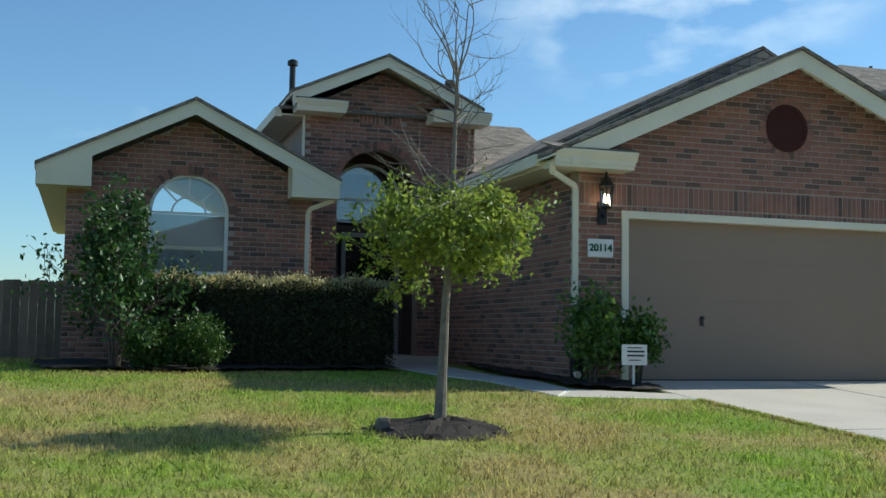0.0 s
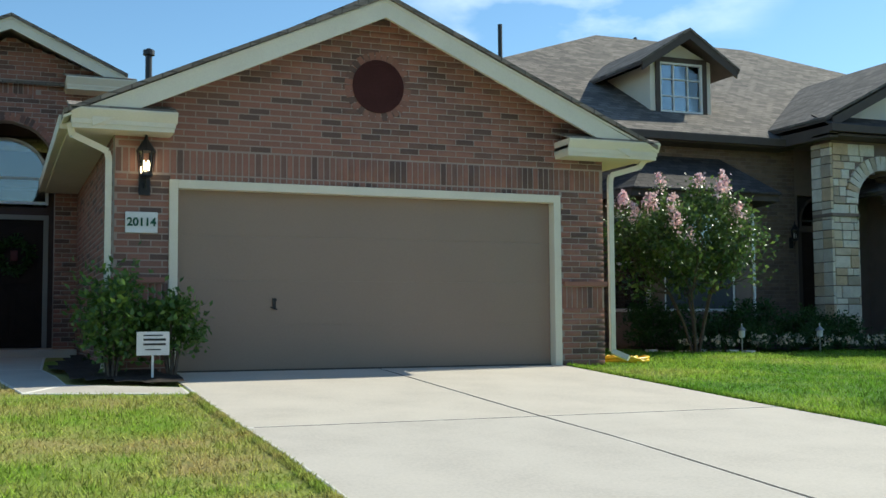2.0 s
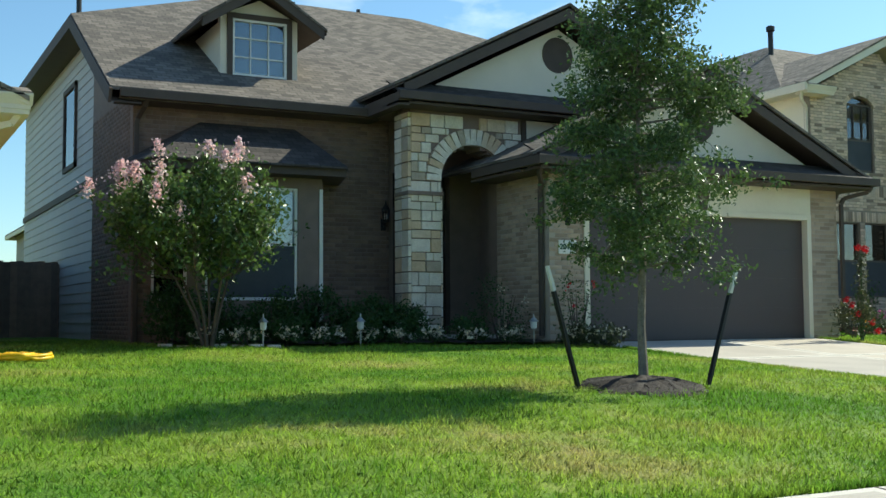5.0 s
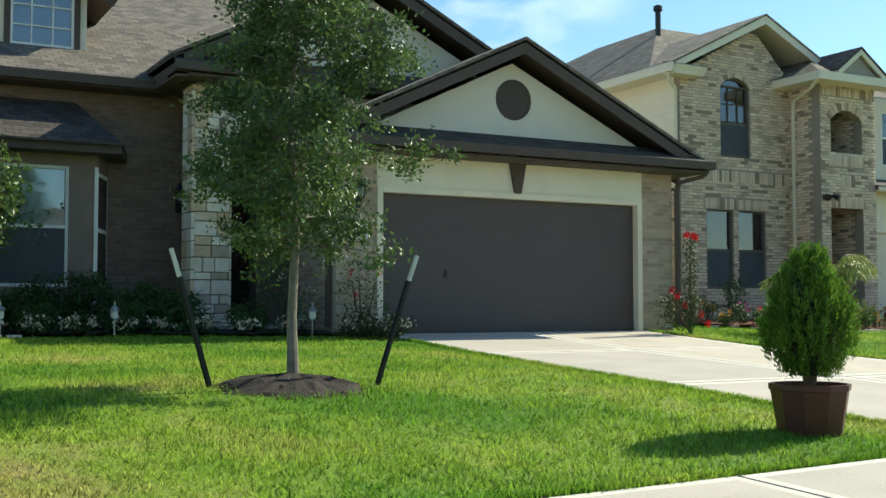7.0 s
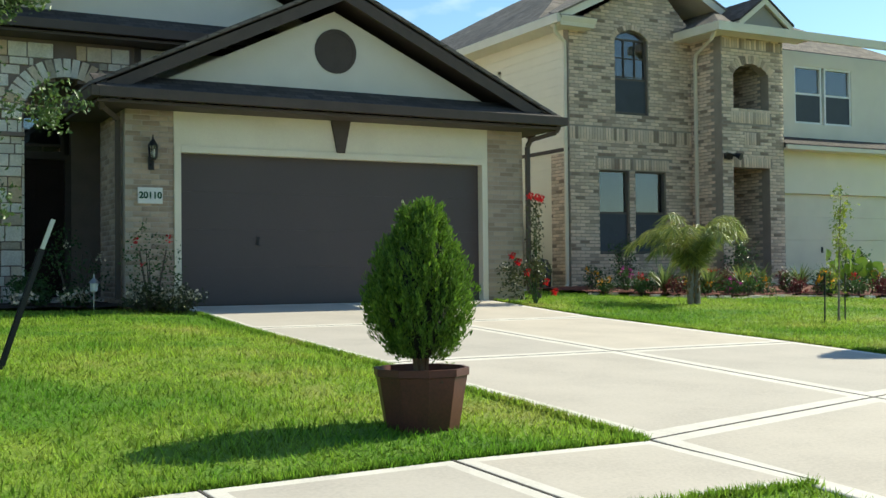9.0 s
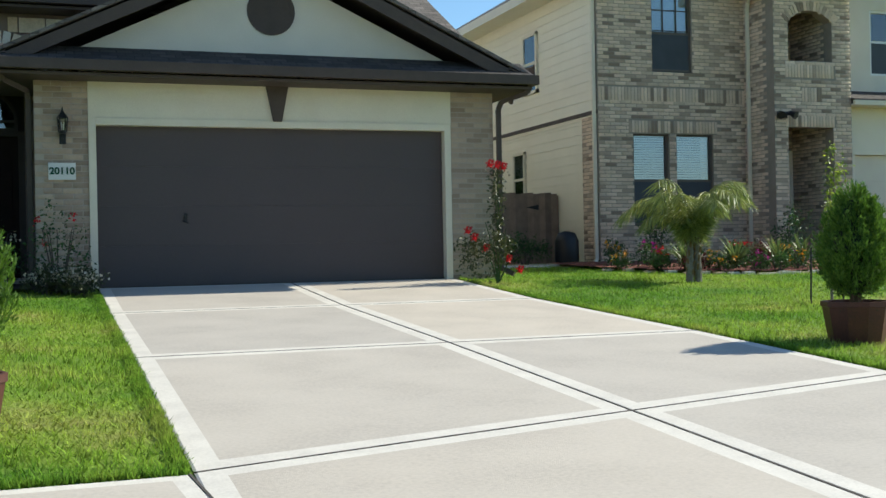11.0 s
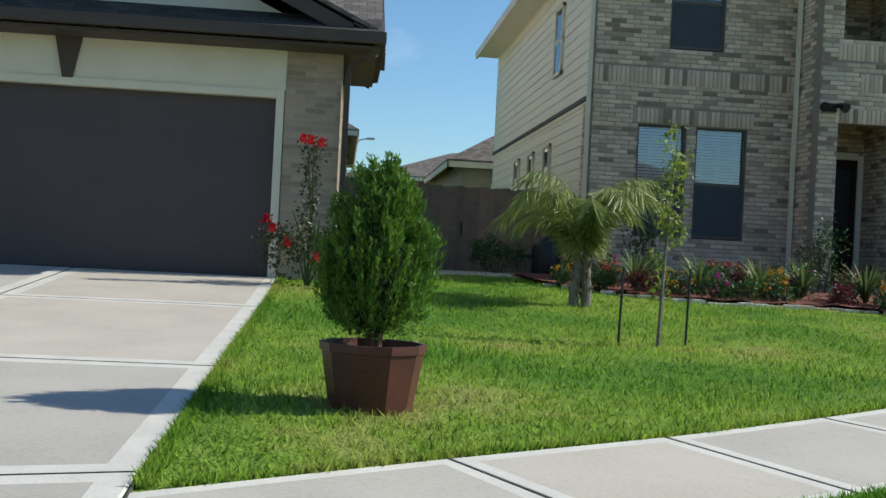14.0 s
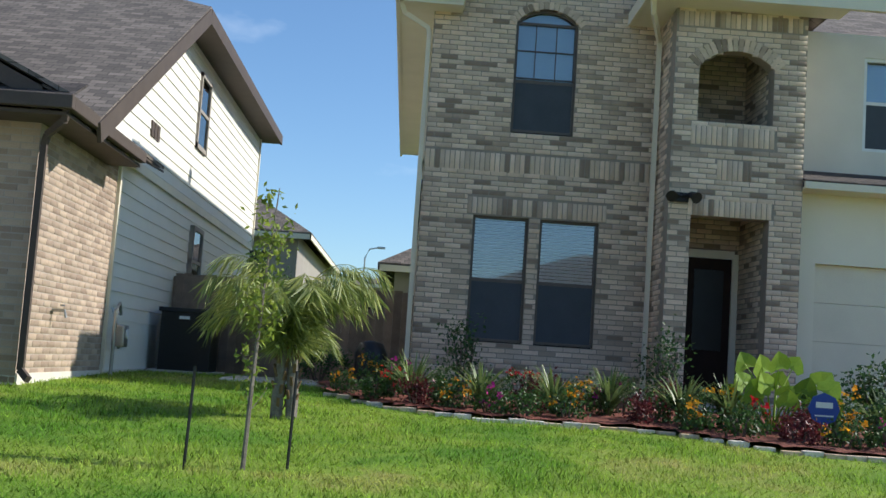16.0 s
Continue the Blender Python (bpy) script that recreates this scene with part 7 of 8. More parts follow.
pts = [(13.0 + 0.42 * math.cos(t * 0.7) * (0.55 + 0.4 * math.sin(t * 0.23)), 13.9 + 0.28 * math.sin(t * 0.7), gz(13, 13.9) + 0.03 + 0.07 * (k % 7) / 7) for k, t in enumerate(np.arange(0, 60, 0.7))]
tube(bm, pts, [0.022] * len(pts), 6)
hose = thing("garden_hose", 13.0, 13.9, gz(13, 13.9), "coiled yellow garden hose lying on the grass", "hose")
part("coil", bm, M["yellow"], hose, smooth=True)


def fence_run(x0, x1, y, z1, label, gate=False, slope=0.0):
    g = gz((x0 + x1) / 2, y)
    f = thing("wooden_gate" if gate else "fence", (x0 + x1) / 2, y, g, label, "gate" if gate else "fence")
    w = 0.14
    n = max(1, int((x1 - x0) / w))
    for k in range(n):
        x = x0 + (x1 - x0) * k / n
        h = z1 + 0.015 * math.sin(k * 2.1)
        part("board", boxes((x + 0.001, x + (x1 - x0) / n - 0.001, y + slope * (x - x0), y + slope * (x - x0) + 0.02, gz(x, y) - (0.04 if k % 5 == 0 else -0.01), h)), M["fence"], f)
    part("rail", boxes((x0, x1, y + 0.02, y + 0.06, z1 - 0.3, z1 - 0.2), (x0, x1, y + 0.02, y + 0.06, g + 0.2, g + 0.3)), M["fence"], f)
    for x in (x0, x1):
        part("post", boxes((x - 0.045, x + 0.045, y + 0.02, y + 0.11, g - 0.1, z1 - 0.05)), M["fence"], f)
    if gate:
        for z in (g + 0.35, z1 - 0.3):
            bm = bmesh.new()
            slab(bm, [(x1 - 0.75, y - 0.012, z - 0.01), (x1 - 0.45, y - 0.012, z - 0.07), (x1 - 0.45, y - 0.012, z + 0.05)], (0, 0.01, 0))
            part("hinge", bm, M["black"], f)
        part("latch", boxes((x0 + 0.65, x0 + 0.69, y - 0.02, y - 0.001, 1.75, 1.95)), M["black"], f)
    return f


fence_run(28.15, 29.7, 23.0, 2.72, "weathered cedar privacy fence beside air conditioner")
fence_run(29.7, 32.25, 22.2, 2.62, "weathered cedar gate with black hinges", gate=True)
fence_run(-9.0, -0.4, 20.4, 2.35, "dark weathered wooden fence beside the brick house")
fence_run(12.6, 15.3, 26.0, 2.7, "wooden fence between the houses")


def air_conditioner():
    x0, x1, y0, y1, z = 28.25, 29.12, 21.5, 22.35, 1.08
    ac = thing("air_conditioner", 28.7, 21.9, z, "black air conditioner unit on a concrete pad", "air conditioner")
    part("pad", boxes((x0 - 0.1, x1 + 0.1, y0 - 0.1, y1 + 0.1, z - 0.1, z)), M["concrete"], ac)
    part("body", boxes((x0 + 0.03, x1 - 0.03, y0 + 0.03, y1 - 0.03, z, z + 0.94)), M["black"], ac)
    bm = bmesh.new()
    for k in range(22):
        box(bm, x0, x1, y0, y0 + 0.02, z + 0.06 + k * 0.038, z + 0.075 + k * 0.038)
        box(bm, x1 - 0.02, x1, y0 + 0.02, y1, z + 0.06 + k * 0.038, z + 0.075 + k * 0.038)
    part("grille", bm, M["black"], ac)["kind"] = "stuff"
    part("lid", boxes((x0 - 0.01, x1 + 0.01, y0 - 0.01, y1 + 0.01, z + 0.93, z + 1.0), bevel=0.01), M["black"], ac)
    part("badge", boxes((28.58, 28.74, y0 - 0.012, y0 - 0.002, z + 0.82, z + 0.87)), M["plaque"], ac)


air_conditioner()


def gas_meter():
    y, z = 18.9, 1.05
    gm = thing("gas_meter", 28.3, y, z, "grey gas meter with pipes on side wall", "meter")
    bm = tube(bmesh.new(), [(28.28, y - 0.15, z - 0.1), (28.28, y - 0.15, z + 0.85), (28.28, y, z + 0.95), (28.28, y + 0.1, z + 0.8)], [0.025] * 4, 8)
    tube(bm, [(28.28, y + 0.12, z + 0.35), (28.28, y + 0.3, z + 0.4), (28.1, y + 0.32, z + 0.9)], [0.022] * 3, 8)
    part("pipe", bm, M["metal"], gm)
    part("body", boxes((28.2, 28.38, y, y + 0.24, z + 0.36, z + 0.66), bevel=0.03), M["metal"], gm)
    part("dial", disc(bmesh.new(), (28.38, y + 0.12, z + 0.54), 0.07, 0.02, "x", 16), M["plaque"], gm)
    tap = thing("outdoor_tap", 28.2, 16.6, 1.75, "small grey outdoor tap on brick wall", "tap")
    bm = tube(bmesh.new(), [(28.08, 16.6, 1.8), (28.24, 16.6, 1.8), (28.26, 16.6, 1.72)], [0.02, 0.02, 0.016], 8)
    box(bm, 28.2, 28.22, 16.54, 16.66, 1.85, 1.87)
    part("spout", bm, M["metal"], tap)


gas_meter()

# lot two: border under the bay
rng2 = random.Random(12)
for x, y, rr, h in ((16.3, 17.3, 0.4, 0.75), (17.3, 17.35, 0.42, 0.8), (18.1, 17.5, 0.4, 0.85), (18.9, 17.2, 0.38, 0.7), (15.7, 17.6, 0.35, 0.9), (19.3, 16.7, 0.35, 0.6)):
    bush("shrub", (x, y, gz(x, y) + h * 0.55), (rr * 1.25, rr, h * 0.55), 110, 28, 0.055, M["shrub"], "dark green shrub in the shaded bed", spread=0.06, group="shrubs under the bay")
for x, y in ((18.5, 16.4), (20.3, 16.2), (17.3, 16.55)):
    bush("shrub", (x, y, gz(x, y) + 0.26), (0.32, 0.28, 0.24), 60, 24, 0.045, M["shrub"], "low clipped dome shrub in the bed", spread=0.04, group="dome shrubs")
for k in range(9):
    x = 16.0 + k * 0.6
    y = float(np.interp(x, [15.9, 17.5, 19.3, 21.4], [16.55, 16.2, 16.05, 15.45]))
    ob = bush("flowering_plant", (x, y + 0.1, gz(x, y) + 0.14), (0.26, 0.18, 0.13), 22, 22, 0.045, M["shrub"], "low pale flowering border plant", "flowers", spread=0.05, stems=3, group="pale border flowers")
    petals(ob, cloud(np.random.default_rng(k), 14, (x, y + 0.05, gz(x, y) + 0.2), (0.28, 0.18, 0.1), 0.4), 0.045, M["pale"], per=9)
for x, y in ((22.0, 14.75), (21.6, 15.0)):
    ob = bush("flowering_plant", (x, y, gz(x, y) + 0.18), (0.34, 0.26, 0.17), 34, 24, 0.05, M["hedge"], "low pale flowering plant by the garage door", "flowers", spread=0.05, stems=3, group="pale border flowers")
    petals(ob, cloud(np.random.default_rng(4), 26, (x, y - 0.05, gz(x, y) + 0.26), (0.32, 0.22, 0.1), 0.4), 0.04, M["pale"], per=6)
ob = bush("rose_bush", (21.75, 15.2, 1.55), (0.38, 0.25, 0.6), 34, 16, 0.05, M["shrub"], "loose dark rose bush against brick pier", spread=0.08, stems=6)
petals(ob, [(21.95, 15.0, 1.95), (21.6, 15.05, 1.6), (21.5, 15.1, 1.9)], 0.04, M["rose"])
ob = bush("rose_bush", (20.9, 16.2, 1.5), (0.5, 0.3, 0.65), 40, 18, 0.05, M["shrub"], "dark rose bush before the stone arch", spread=0.09, stems=6)
petals(ob, [(20.75, 15.95, 1.9), (21.2, 15.95, 1.7)], 0.04, M["pale"])


def path_light(x, y):
    g = gz(x, y)
    p = thing("path_light", x, y, g, "small metal path light in the border", "garden light", "path lights")
    part("stake", tube(bmesh.new(), [(x, y, g - 0.08), (x, y, g + 0.26)], [0.012, 0.012], 6), M["metal"], p)
    part("lens", lathe(bmesh.new(), (x, y, g + 0.26), [(0.03, 0), (0.05, 0.02), (0.055, 0.11), (0.05, 0.12)], 10), M["plaque"], p)
    part("cap", lathe(bmesh.new(), (x, y, g + 0.38), [(0.085, 0), (0.05, 0.04), (0.015, 0.07), (0.008, 0.13)], 10), M["metal"], p)


for x, y in ((16.75, 16.2), (18.25, 16.0), (21.0, 15.35)):
    path_light(x, y)
for k in range(7):
    x = 15.5 + k * 0.24
    y = float(np.interp(x, [15.6, 15.9, 17.5, 19.3, 21.4], [17.1, 16.85, 15.98, 15.78, 15.1])) + rng2.uniform(-0.03, 0.03)
    g = gz(x, y)
    st = boxes((x - 0.1, x + 0.1, y - 0.06, y + 0.06, g - 0.03, g + rng2.uniform(0.02, 0.06)), bevel=0.02)
    ob = part("edging_stone", st, M["stone"])
    tagged(ob, "rough pale edging stone along the bed", "stone", "edging stones")


# potted conifers
def pot_plant(x, y, label, seed):
    g = gz(x, y)
    rng = np.random.default_rng(seed)
    pot = thing("plant_pot", x, y, g, "octagonal red-brown plant pot standing on the grass", "pot", "pots by the driveway")
    bm = lathe(bmesh.new(), (x, y, g), [(0.232, -0.02), (0.288, 0.315), (0.300, 0.32), (0.302, 0.365), (0.278, 0.365), (0.268, 0.27)], 10)
    part("body", bm, M["terracotta"], pot)
    part("soil", disc(bmesh.new(), (x, y, g + 0.285), 0.272, 0.02, "z", 16), M["soil"], pot)
    cn = thing("conifer", x, y, g + 0.30, label, "shrub", "potted conifers")
    bm = bmesh.new()
    for k in range(7):
        t = k * 0.9
        tube(bm, [(x + 0.025 * math.cos(t), y + 0.025 * math.sin(t), g + 0.29), (x + 0.06 * math.cos(t), y + 0.06 * math.sin(t), g + 0.6), (x + 0.12 * math.cos(t), y + 0.12 * math.sin(t), g + 0.95)], [0.018, 0.013, 0.005], 5)
    part("branching", bm, M["dry"], cn)
    # added dark body in place of shade between the sprays
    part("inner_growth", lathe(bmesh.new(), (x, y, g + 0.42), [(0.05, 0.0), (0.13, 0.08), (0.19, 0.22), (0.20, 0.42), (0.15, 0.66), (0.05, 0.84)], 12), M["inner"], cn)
    # flat upright sprays set edge outwards, their tips nodding a little
    at, nor = [], []
    for k in range(330):
        h, t = rng.uniform(0, 1) ** 0.9, rng.uniform(0, math.tau)
        rad = 0.325 * float(np.interp(h, [0, 0.1, 0.22, 0.4, 0.62, 0.85, 0.95, 1.0], [0.35, 0.72, 0.98, 1.0, 0.76, 0.43, 0.24, 0.05])) * rng.uniform(0.66, 1.0)
        c, turn = np.array([math.cos(t), math.sin(t), 0.0]), t + 0.7 * rng.normal()
        wide = np.array([math.cos(turn), math.sin(turn), 0.0])
        root = np.array([x, y, g + 0.45 + 0.82 * h]) + c * rad
        tall = rng.uniform(0.13, 0.24)
        f, u = rng.uniform(0, 1, (78, 1)), rng.uniform(-1, 1, (78, 1))
        fan = 0.055 * np.sin(np.pi * np.clip(0.12 + 0.85 * f, 0, 1))
        nod = c * 0.05 * f * f
        at.append(root + np.array([0, 0, 1.0]) * tall * (f - 0.35) + wide * u * fan + nod + 0.006 * rng.normal(size=(78, 3)))
        nor.append(np.array([0, 0, 2.2]) + wide * u * 1.6 + c * 0.5 + 0.3 * rng.normal(size=(78, 3)))
    for k in range(30):
        t = rng.uniform(0, math.tau)
        c = np.array([math.cos(t), math.sin(t), 0.0])
        f = rng.uniform(0.35, 1, (30, 1))
        at.append(np.array([x, y, g + rng.uniform(0.44, 0.64)]) + c * f * rng.uniform(0.12, 0.26) + 0.026 * rng.normal(size=(30, 3)))
        nor.append(np.repeat(c[None], 30, axis=0))
    at, nor = np.concatenate(at), np.concatenate(nor)
    leaves("foliage", at, 0.034, M["conifer"], cn, slim=0.32, normals=nor)


pot_plant(28.4, 7.85, "dense green conifer growing in a pot", 1)
pot_plant(21.14, 5.84, "dense green conifer growing in a pot", 2)


# lot three
def rose():
    x, y = 27.8, 14.8
    g = gz(x, y)
    rng = np.random.default_rng(6)
    ob = thing("rose_bush", x, y, g, "tall rose with red blooms by the garage pier", "shrub")
    bm = bmesh.new()
    for tx, tz in ((0.0, 1.75), (-0.05, 1.6), (-0.35, 0.75), (0.3, 0.55), (0.12, 0.8), (-0.2, 0.9)):
        tube(bm, [(x, y, g - 0.02), (x + tx * 0.4 + 0.03, y, g + tz * 0.5), (x + tx, y - 0.05, g + tz)], [0.014, 0.010, 0.005], 5)
    part("branching", bm, M["shrub"], ob)
    col = np.stack([x + 0.06 * rng.normal(size=420), y - 0.03 + 0.06 * rng.normal(size=420), g + rng.uniform(0.5, 1.7, 420)], 1)
    low = clumps(rng, 44, 20, (x - 0.15, y, g + 0.42), (0.42, 0.28, 0.36), 0.07)
    leaves("foliage", np.concatenate([col, low]), 0.055, M["hedge"], ob)
    bl = [(x - 0.03, y - 0.1, g + 1.72), (x + 0.09, y - 0.05, g + 1.70), (x - 0.12, y - 0.05, g + 1.74), (x - 0.5, y - 0.1, g + 0.78), (x - 0.42, y - 0.15, g + 0.68), (x - 0.25, y - 0.15, g + 0.52), (x + 0.1, y - 0.15, g + 0.36), (x + 0.3, y - 0.1, g + 0.2)]
    for q in bl:
        petals(ob, [q], 0.045, M["rose"], "bloom", 40, 0.026, "red rose bloom")


rose()


def palm():
    x, y = 31.05, 14.75
    g = gz(x, y)
    rng = np.random.default_rng(11)
    p = thing("palm", x, y, g, "small palm with arching feathery fronds in lawn", "palm")
    bm = bmesh.new()
    for dx in (-0.07, 0.08):
        tube(bm, [(x + dx, y, g - 0.03), (x + dx, y, g + 0.2), (x + dx * 0.8, y, g + 0.42), (x + dx * 0.7, y, g + 0.76)], [0.06, 0.062, 0.055, 0.04], 10)
    part("trunk", bm, M["greybark"], p)
    boots = bmesh.new()
    for k in range(34):
        t, h = k * 2.4, 0.08 + 0.56 * k / 34
        cx = x + (0.07 if k % 2 else -0.06)
        beam(boots, (cx + 0.05 * math.cos(t), y + 0.05 * math.sin(t), g + h), (cx + 0.085 * math.cos(t), y + 0.085 * math.sin(t), g + h + 0.09), 0.03, 0.012, up=(math.cos(t), math.sin(t), 0.3))
    part("leaf_base", boots, M["dry"], p)["kind"] = "stuff"
    pts, nor = [], []
    stem = bmesh.new()
    for k in range(20):
        t = k * 2.4 + 0.3
        L, up = rng.uniform(1.0, 1.5), rng.uniform(0.1, 3.4)
        c = Vector((math.cos(t), math.sin(t), 0))
        foot = Vector((x + (0.06 if k % 2 else -0.05), y, g + 0.66))
        line, q, v = [], foot.copy(), (c + Vector((0, 0, up * 1.5))).normalized()
        for j in range(14):
            line.append(q.copy())
            q = q + v * L / 13
            v = (v + Vector((0, 0, -0.085 - 0.013 * j - 0.012 * up))).normalized()
        tube(stem, line, [0.013 * (1 - 0.85 * j / 13) for j in range(14)], 4)
        s = c.cross(Vector((0, 0, 1)))
        for j in range(10, 110):
            f = j / 110 * 13
            i = int(f)
            q = line[i].lerp(line[min(13, i + 1)], f - i)
            d = (line[min(13, i + 1)] - line[i]).normalized()
            for sg in (-1, 1):
                pts.append(tuple(q))
                nor.append(tuple((s * sg * 0.6 + d * 0.5 + Vector((0, 0, -0.3 - 1.0 * rng.uniform(0, 1)))).normalized() * 6.0))
    part("rib", stem, M["palm"], p)
    leaves("frond", np.array(pts), 0.30, M["palm"], p, slim=0.05, normals=np.array(nor))


palm()


def sapling():
    x, y = 31.12, 11.6
    g = gz(x, y)
    rng = np.random.default_rng(14)
    s = thing("sapling", x, y, g, "thin sapling with sparse drooping leaves between stakes", "tree")
    bm = tube(bmesh.new(), [(x, y, g - 0.02), (x + 0.02, y, g + 0.7), (x + 0.05, y, g + 1.4), (x + 0.10, y, g + 2.05)], [0.02, 0.016, 0.011, 0.004], 6)
    ends = []
    for k in range(18):
        t = k * 2.4
        h = rng.uniform(0.3, 1.9)
        limb(bm, rng, (x + 0.05 * h / 1.4, y, g + h), (math.cos(t), math.sin(t), 0.9), rng.uniform(0.15, 0.28), 0.005, 0, ends, 0.4, 3, 0.3, 2)
    part("trunk", bm, M["greybark"], s)
    e = np.array([tuple(q) for q in ends])
    at = np.concatenate([e + rng.normal(size=e.shape) * 0.04 for _ in range(6)])
    at = np.concatenate([at, np.stack([x + 0.05 + 0.07 * rng.normal(size=200), y + 0.07 * rng.normal(size=200), g + rng.uniform(0.9, 2.05, 200)], 1)])
    leaves("foliage", at, 0.062, M["young"], s, slim=0.42, droop=0.3)
    for sx in (30.72, 31.42):
        sy = 11.75 if sx > 31 else 11.5
        gg = gz(sx, sy)
        k = thing("tree_stake", sx, sy, gg, "thin green metal stake beside the sapling", "stake", "stakes of the sapling")
        part("post", tube(bmesh.new(), [(sx, sy, gg - 0.1), (sx + 0.02, sy, gg + 0.72)], [0.012, 0.012], 6), M["black"], k)


sapling()


def strap_plant(x, y, h, n, seed, material, label, wide=0.022):
    """A clump of arching strap leaves."""
    rng = np.random.default_rng(seed)
    g = gz(x, y) + 0.04
    ob = thing("strap_leaf_plant", x, y, g, label, "plant", "strap-leaved plants")
    v, f = [], []
    for k in range(n):
        t, L, lean = rng.uniform(0, math.tau), h * rng.uniform(0.7, 1.15), rng.uniform(0.25, 0.9)
        c, s = np.array([math.cos(t), math.sin(t), 0]), np.array([-math.sin(t), math.cos(t), 0])
        base = len(v)
        for j in range(5):
            q = j / 4
            w = wide * (1 - q ** 2) + 0.002
            p = np.array([x, y, g]) + c * lean * L * q * (0.4 + 0.6 * q) + np.array([0, 0, L * (q - 0.45 * lean * q * q)])
            v += [p - s * w, p + s * w]
        f += [(base + 2 * j, base + 2 * j + 1, base + 2 * j + 3, base + 2 * j + 2) for j in range(4)]
    raw("foliage", v, f, material, ob)


def flower(x, y, h, r, leaf, bloom, label, seed, blooms=8):
    rng = np.random.default_rng(seed)
    g = gz(x, y) + 0.04
    ob = bush("flowering_plant", (x, y, g + h * 0.5), (r, r * 0.9, h * 0.5), 22, 18, 0.05, leaf, label, "flowers", spread=0.05, stems=4, group="bed flowers")
    if bloom:
        petals(ob, cloud(rng, blooms, (x, y - 0.03, g + h * 0.8), (r, r * 0.8, h * 0.35), 0.3), 0.045, M[bloom], per=7, spread=0.02)


def bed_front(x):
    return float(np.interp(x, [31.2, 32.0, 33.1, 35.0, 36.1, 37.5, 41.0], [18.3, 16.7, 15.9, 15.8, 14.6, 14.4, 14.2]))


kinds = [("orange", "orange marigold in red mulch bed"), ("magenta", "magenta flowers in red mulch bed"), (None, "burgundy foliage plant in red mulch bed"), ("orange", "orange marigold in red mulch bed"), ("rose", "small red flowers in red mulch bed"),
         (None, "burgundy foliage plant in red mulch bed"), ("orange", "orange marigold in red mulch bed"), ("green", "low green foliage plant in red mulch bed"), ("green", "low green foliage plant in red mulch bed")]
frng = random.Random(31)
k = 0
for row in range(3):
    x = 31.5 + 0.15 * row
    while x < 40.2:
        y = bed_front(x) + 0.35 + row * 0.62 + frng.uniform(-0.12, 0.12)
        if frng.random() < 0.86:
            bloom, label = kinds[(k * 7 + row) % len(kinds)]
            foliage = M["burgundy"] if bloom is None else M["shrub"]
            flower(x, y, 0.26 + 0.10 * row + frng.uniform(0, 0.08), frng.uniform(0.16, 0.24), foliage, None if bloom == "green" else bloom, label, k, blooms=6)
        k += 1
        x += frng.uniform(0.36, 0.52)
for k, (x, y) in enumerate(((32.35, 17.1), (33.15, 16.75), (34.0, 16.7), (34.7, 16.9), (35.5, 16.6), (35.95, 16.2), (37.6, 15.9), (38.4, 15.6), (39.3, 15.4))):
    strap_plant(x, y, 0.68, 60, k, M["strap"], "clump of green and white strap leaves")
bush("shrub", (33.05, 19.3, 1.72), (0.34, 0.28, 0.42), 34, 18, 0.06, M["shrub"], "loose green shrub below the window", spread=0.08)
bush("shrub", (35.75, 18.6, 1.65), (0.32, 0.28, 0.5), 40, 18, 0.06, M["shrub"], "loose green shrub beside the downspout", spread=0.08)
bush("shrub", (38.2, 17.6, 1.5), (0.4, 0.3, 0.35), 44, 18, 0.07, M["shrub"], "green shrub beside the porch", spread=0.08)


def big_leaf():
    x, y = 36.45, 16.2
    g = gz(x, y)
    rng = np.random.default_rng(2)
    ob = thing("large_leaf_plant", x, y, g, "bright lime green plant with very large leaves", "plant")
    bm, stem = bmesh.new(), bmesh.new()
    for k in range(22):
        t, L = k * 2.4, rng.uniform(0.2, 0.72)
        c = Vector((x + L * math.cos(t), y + 0.7 * L * math.sin(t), g + rng.uniform(0.35, 0.85)))
        tube(stem, [(x, y, g), ((x + c.x) / 2, (y + c.y) / 2, g + 0.7 * (c.z - g)), c], [0.012, 0.01, 0.006], 5)
        out = Vector((0.7 * math.cos(t), -0.25, rng.uniform(0.5, 1.0))).normalized()
        s = out.cross(Vector((rng.uniform(-0.5, 0.5), -1, 0.5))).normalized()
        up = s.cross(out)
        S = rng.uniform(0.11, 0.17)
        ring = [bm.verts.new(c + out * S * a * 0.85 + s * S * b * 1.35 + up * S * h) for a, b, h in ((-0.5, 0.25, 0.1), (-0.75, 0.6, 0.12), (-0.1, 0.85, 0.1), (0.7, 0.5, 0.05), (1.25, 0, -0.1), (0.7, -0.5, 0.05), (-0.1, -0.85, 0.1), (-0.75, -0.6, 0.12), (-0.5, -0.25, 0.1))]
        mid = bm.verts.new(c)
        for i in range(9):
            bm.faces.new((mid, ring[i], ring[(i + 1) % 9]))
    part("stalks", stem, M["bright"], ob)
    part("foliage", bm, M["bright"], ob)["kind"] = "stuff"


big_leaf()
sx, sy = 36.65, 15.2
sg = gz(sx, sy)
sgn = thing("security_sign", sx, sy, sg, "small blue octagonal security sign on a stake", "sign")
part("post", boxes((sx - 0.01, sx + 0.01, sy - 0.01, sy + 0.01, sg - 0.1, sg + 0.5)), M["metal"], sgn)
board = part("board", disc(bmesh.new(), (sx, sy - 0.03, sg + 0.42), 0.17, 0.015, "y", 8), M["blue_sign"], sgn)
part("mark", boxes((sx - 0.09, sx + 0.09, sy - 0.036, sy - 0.031, sg + 0.43, sg + 0.49)), M["plaque"], board)
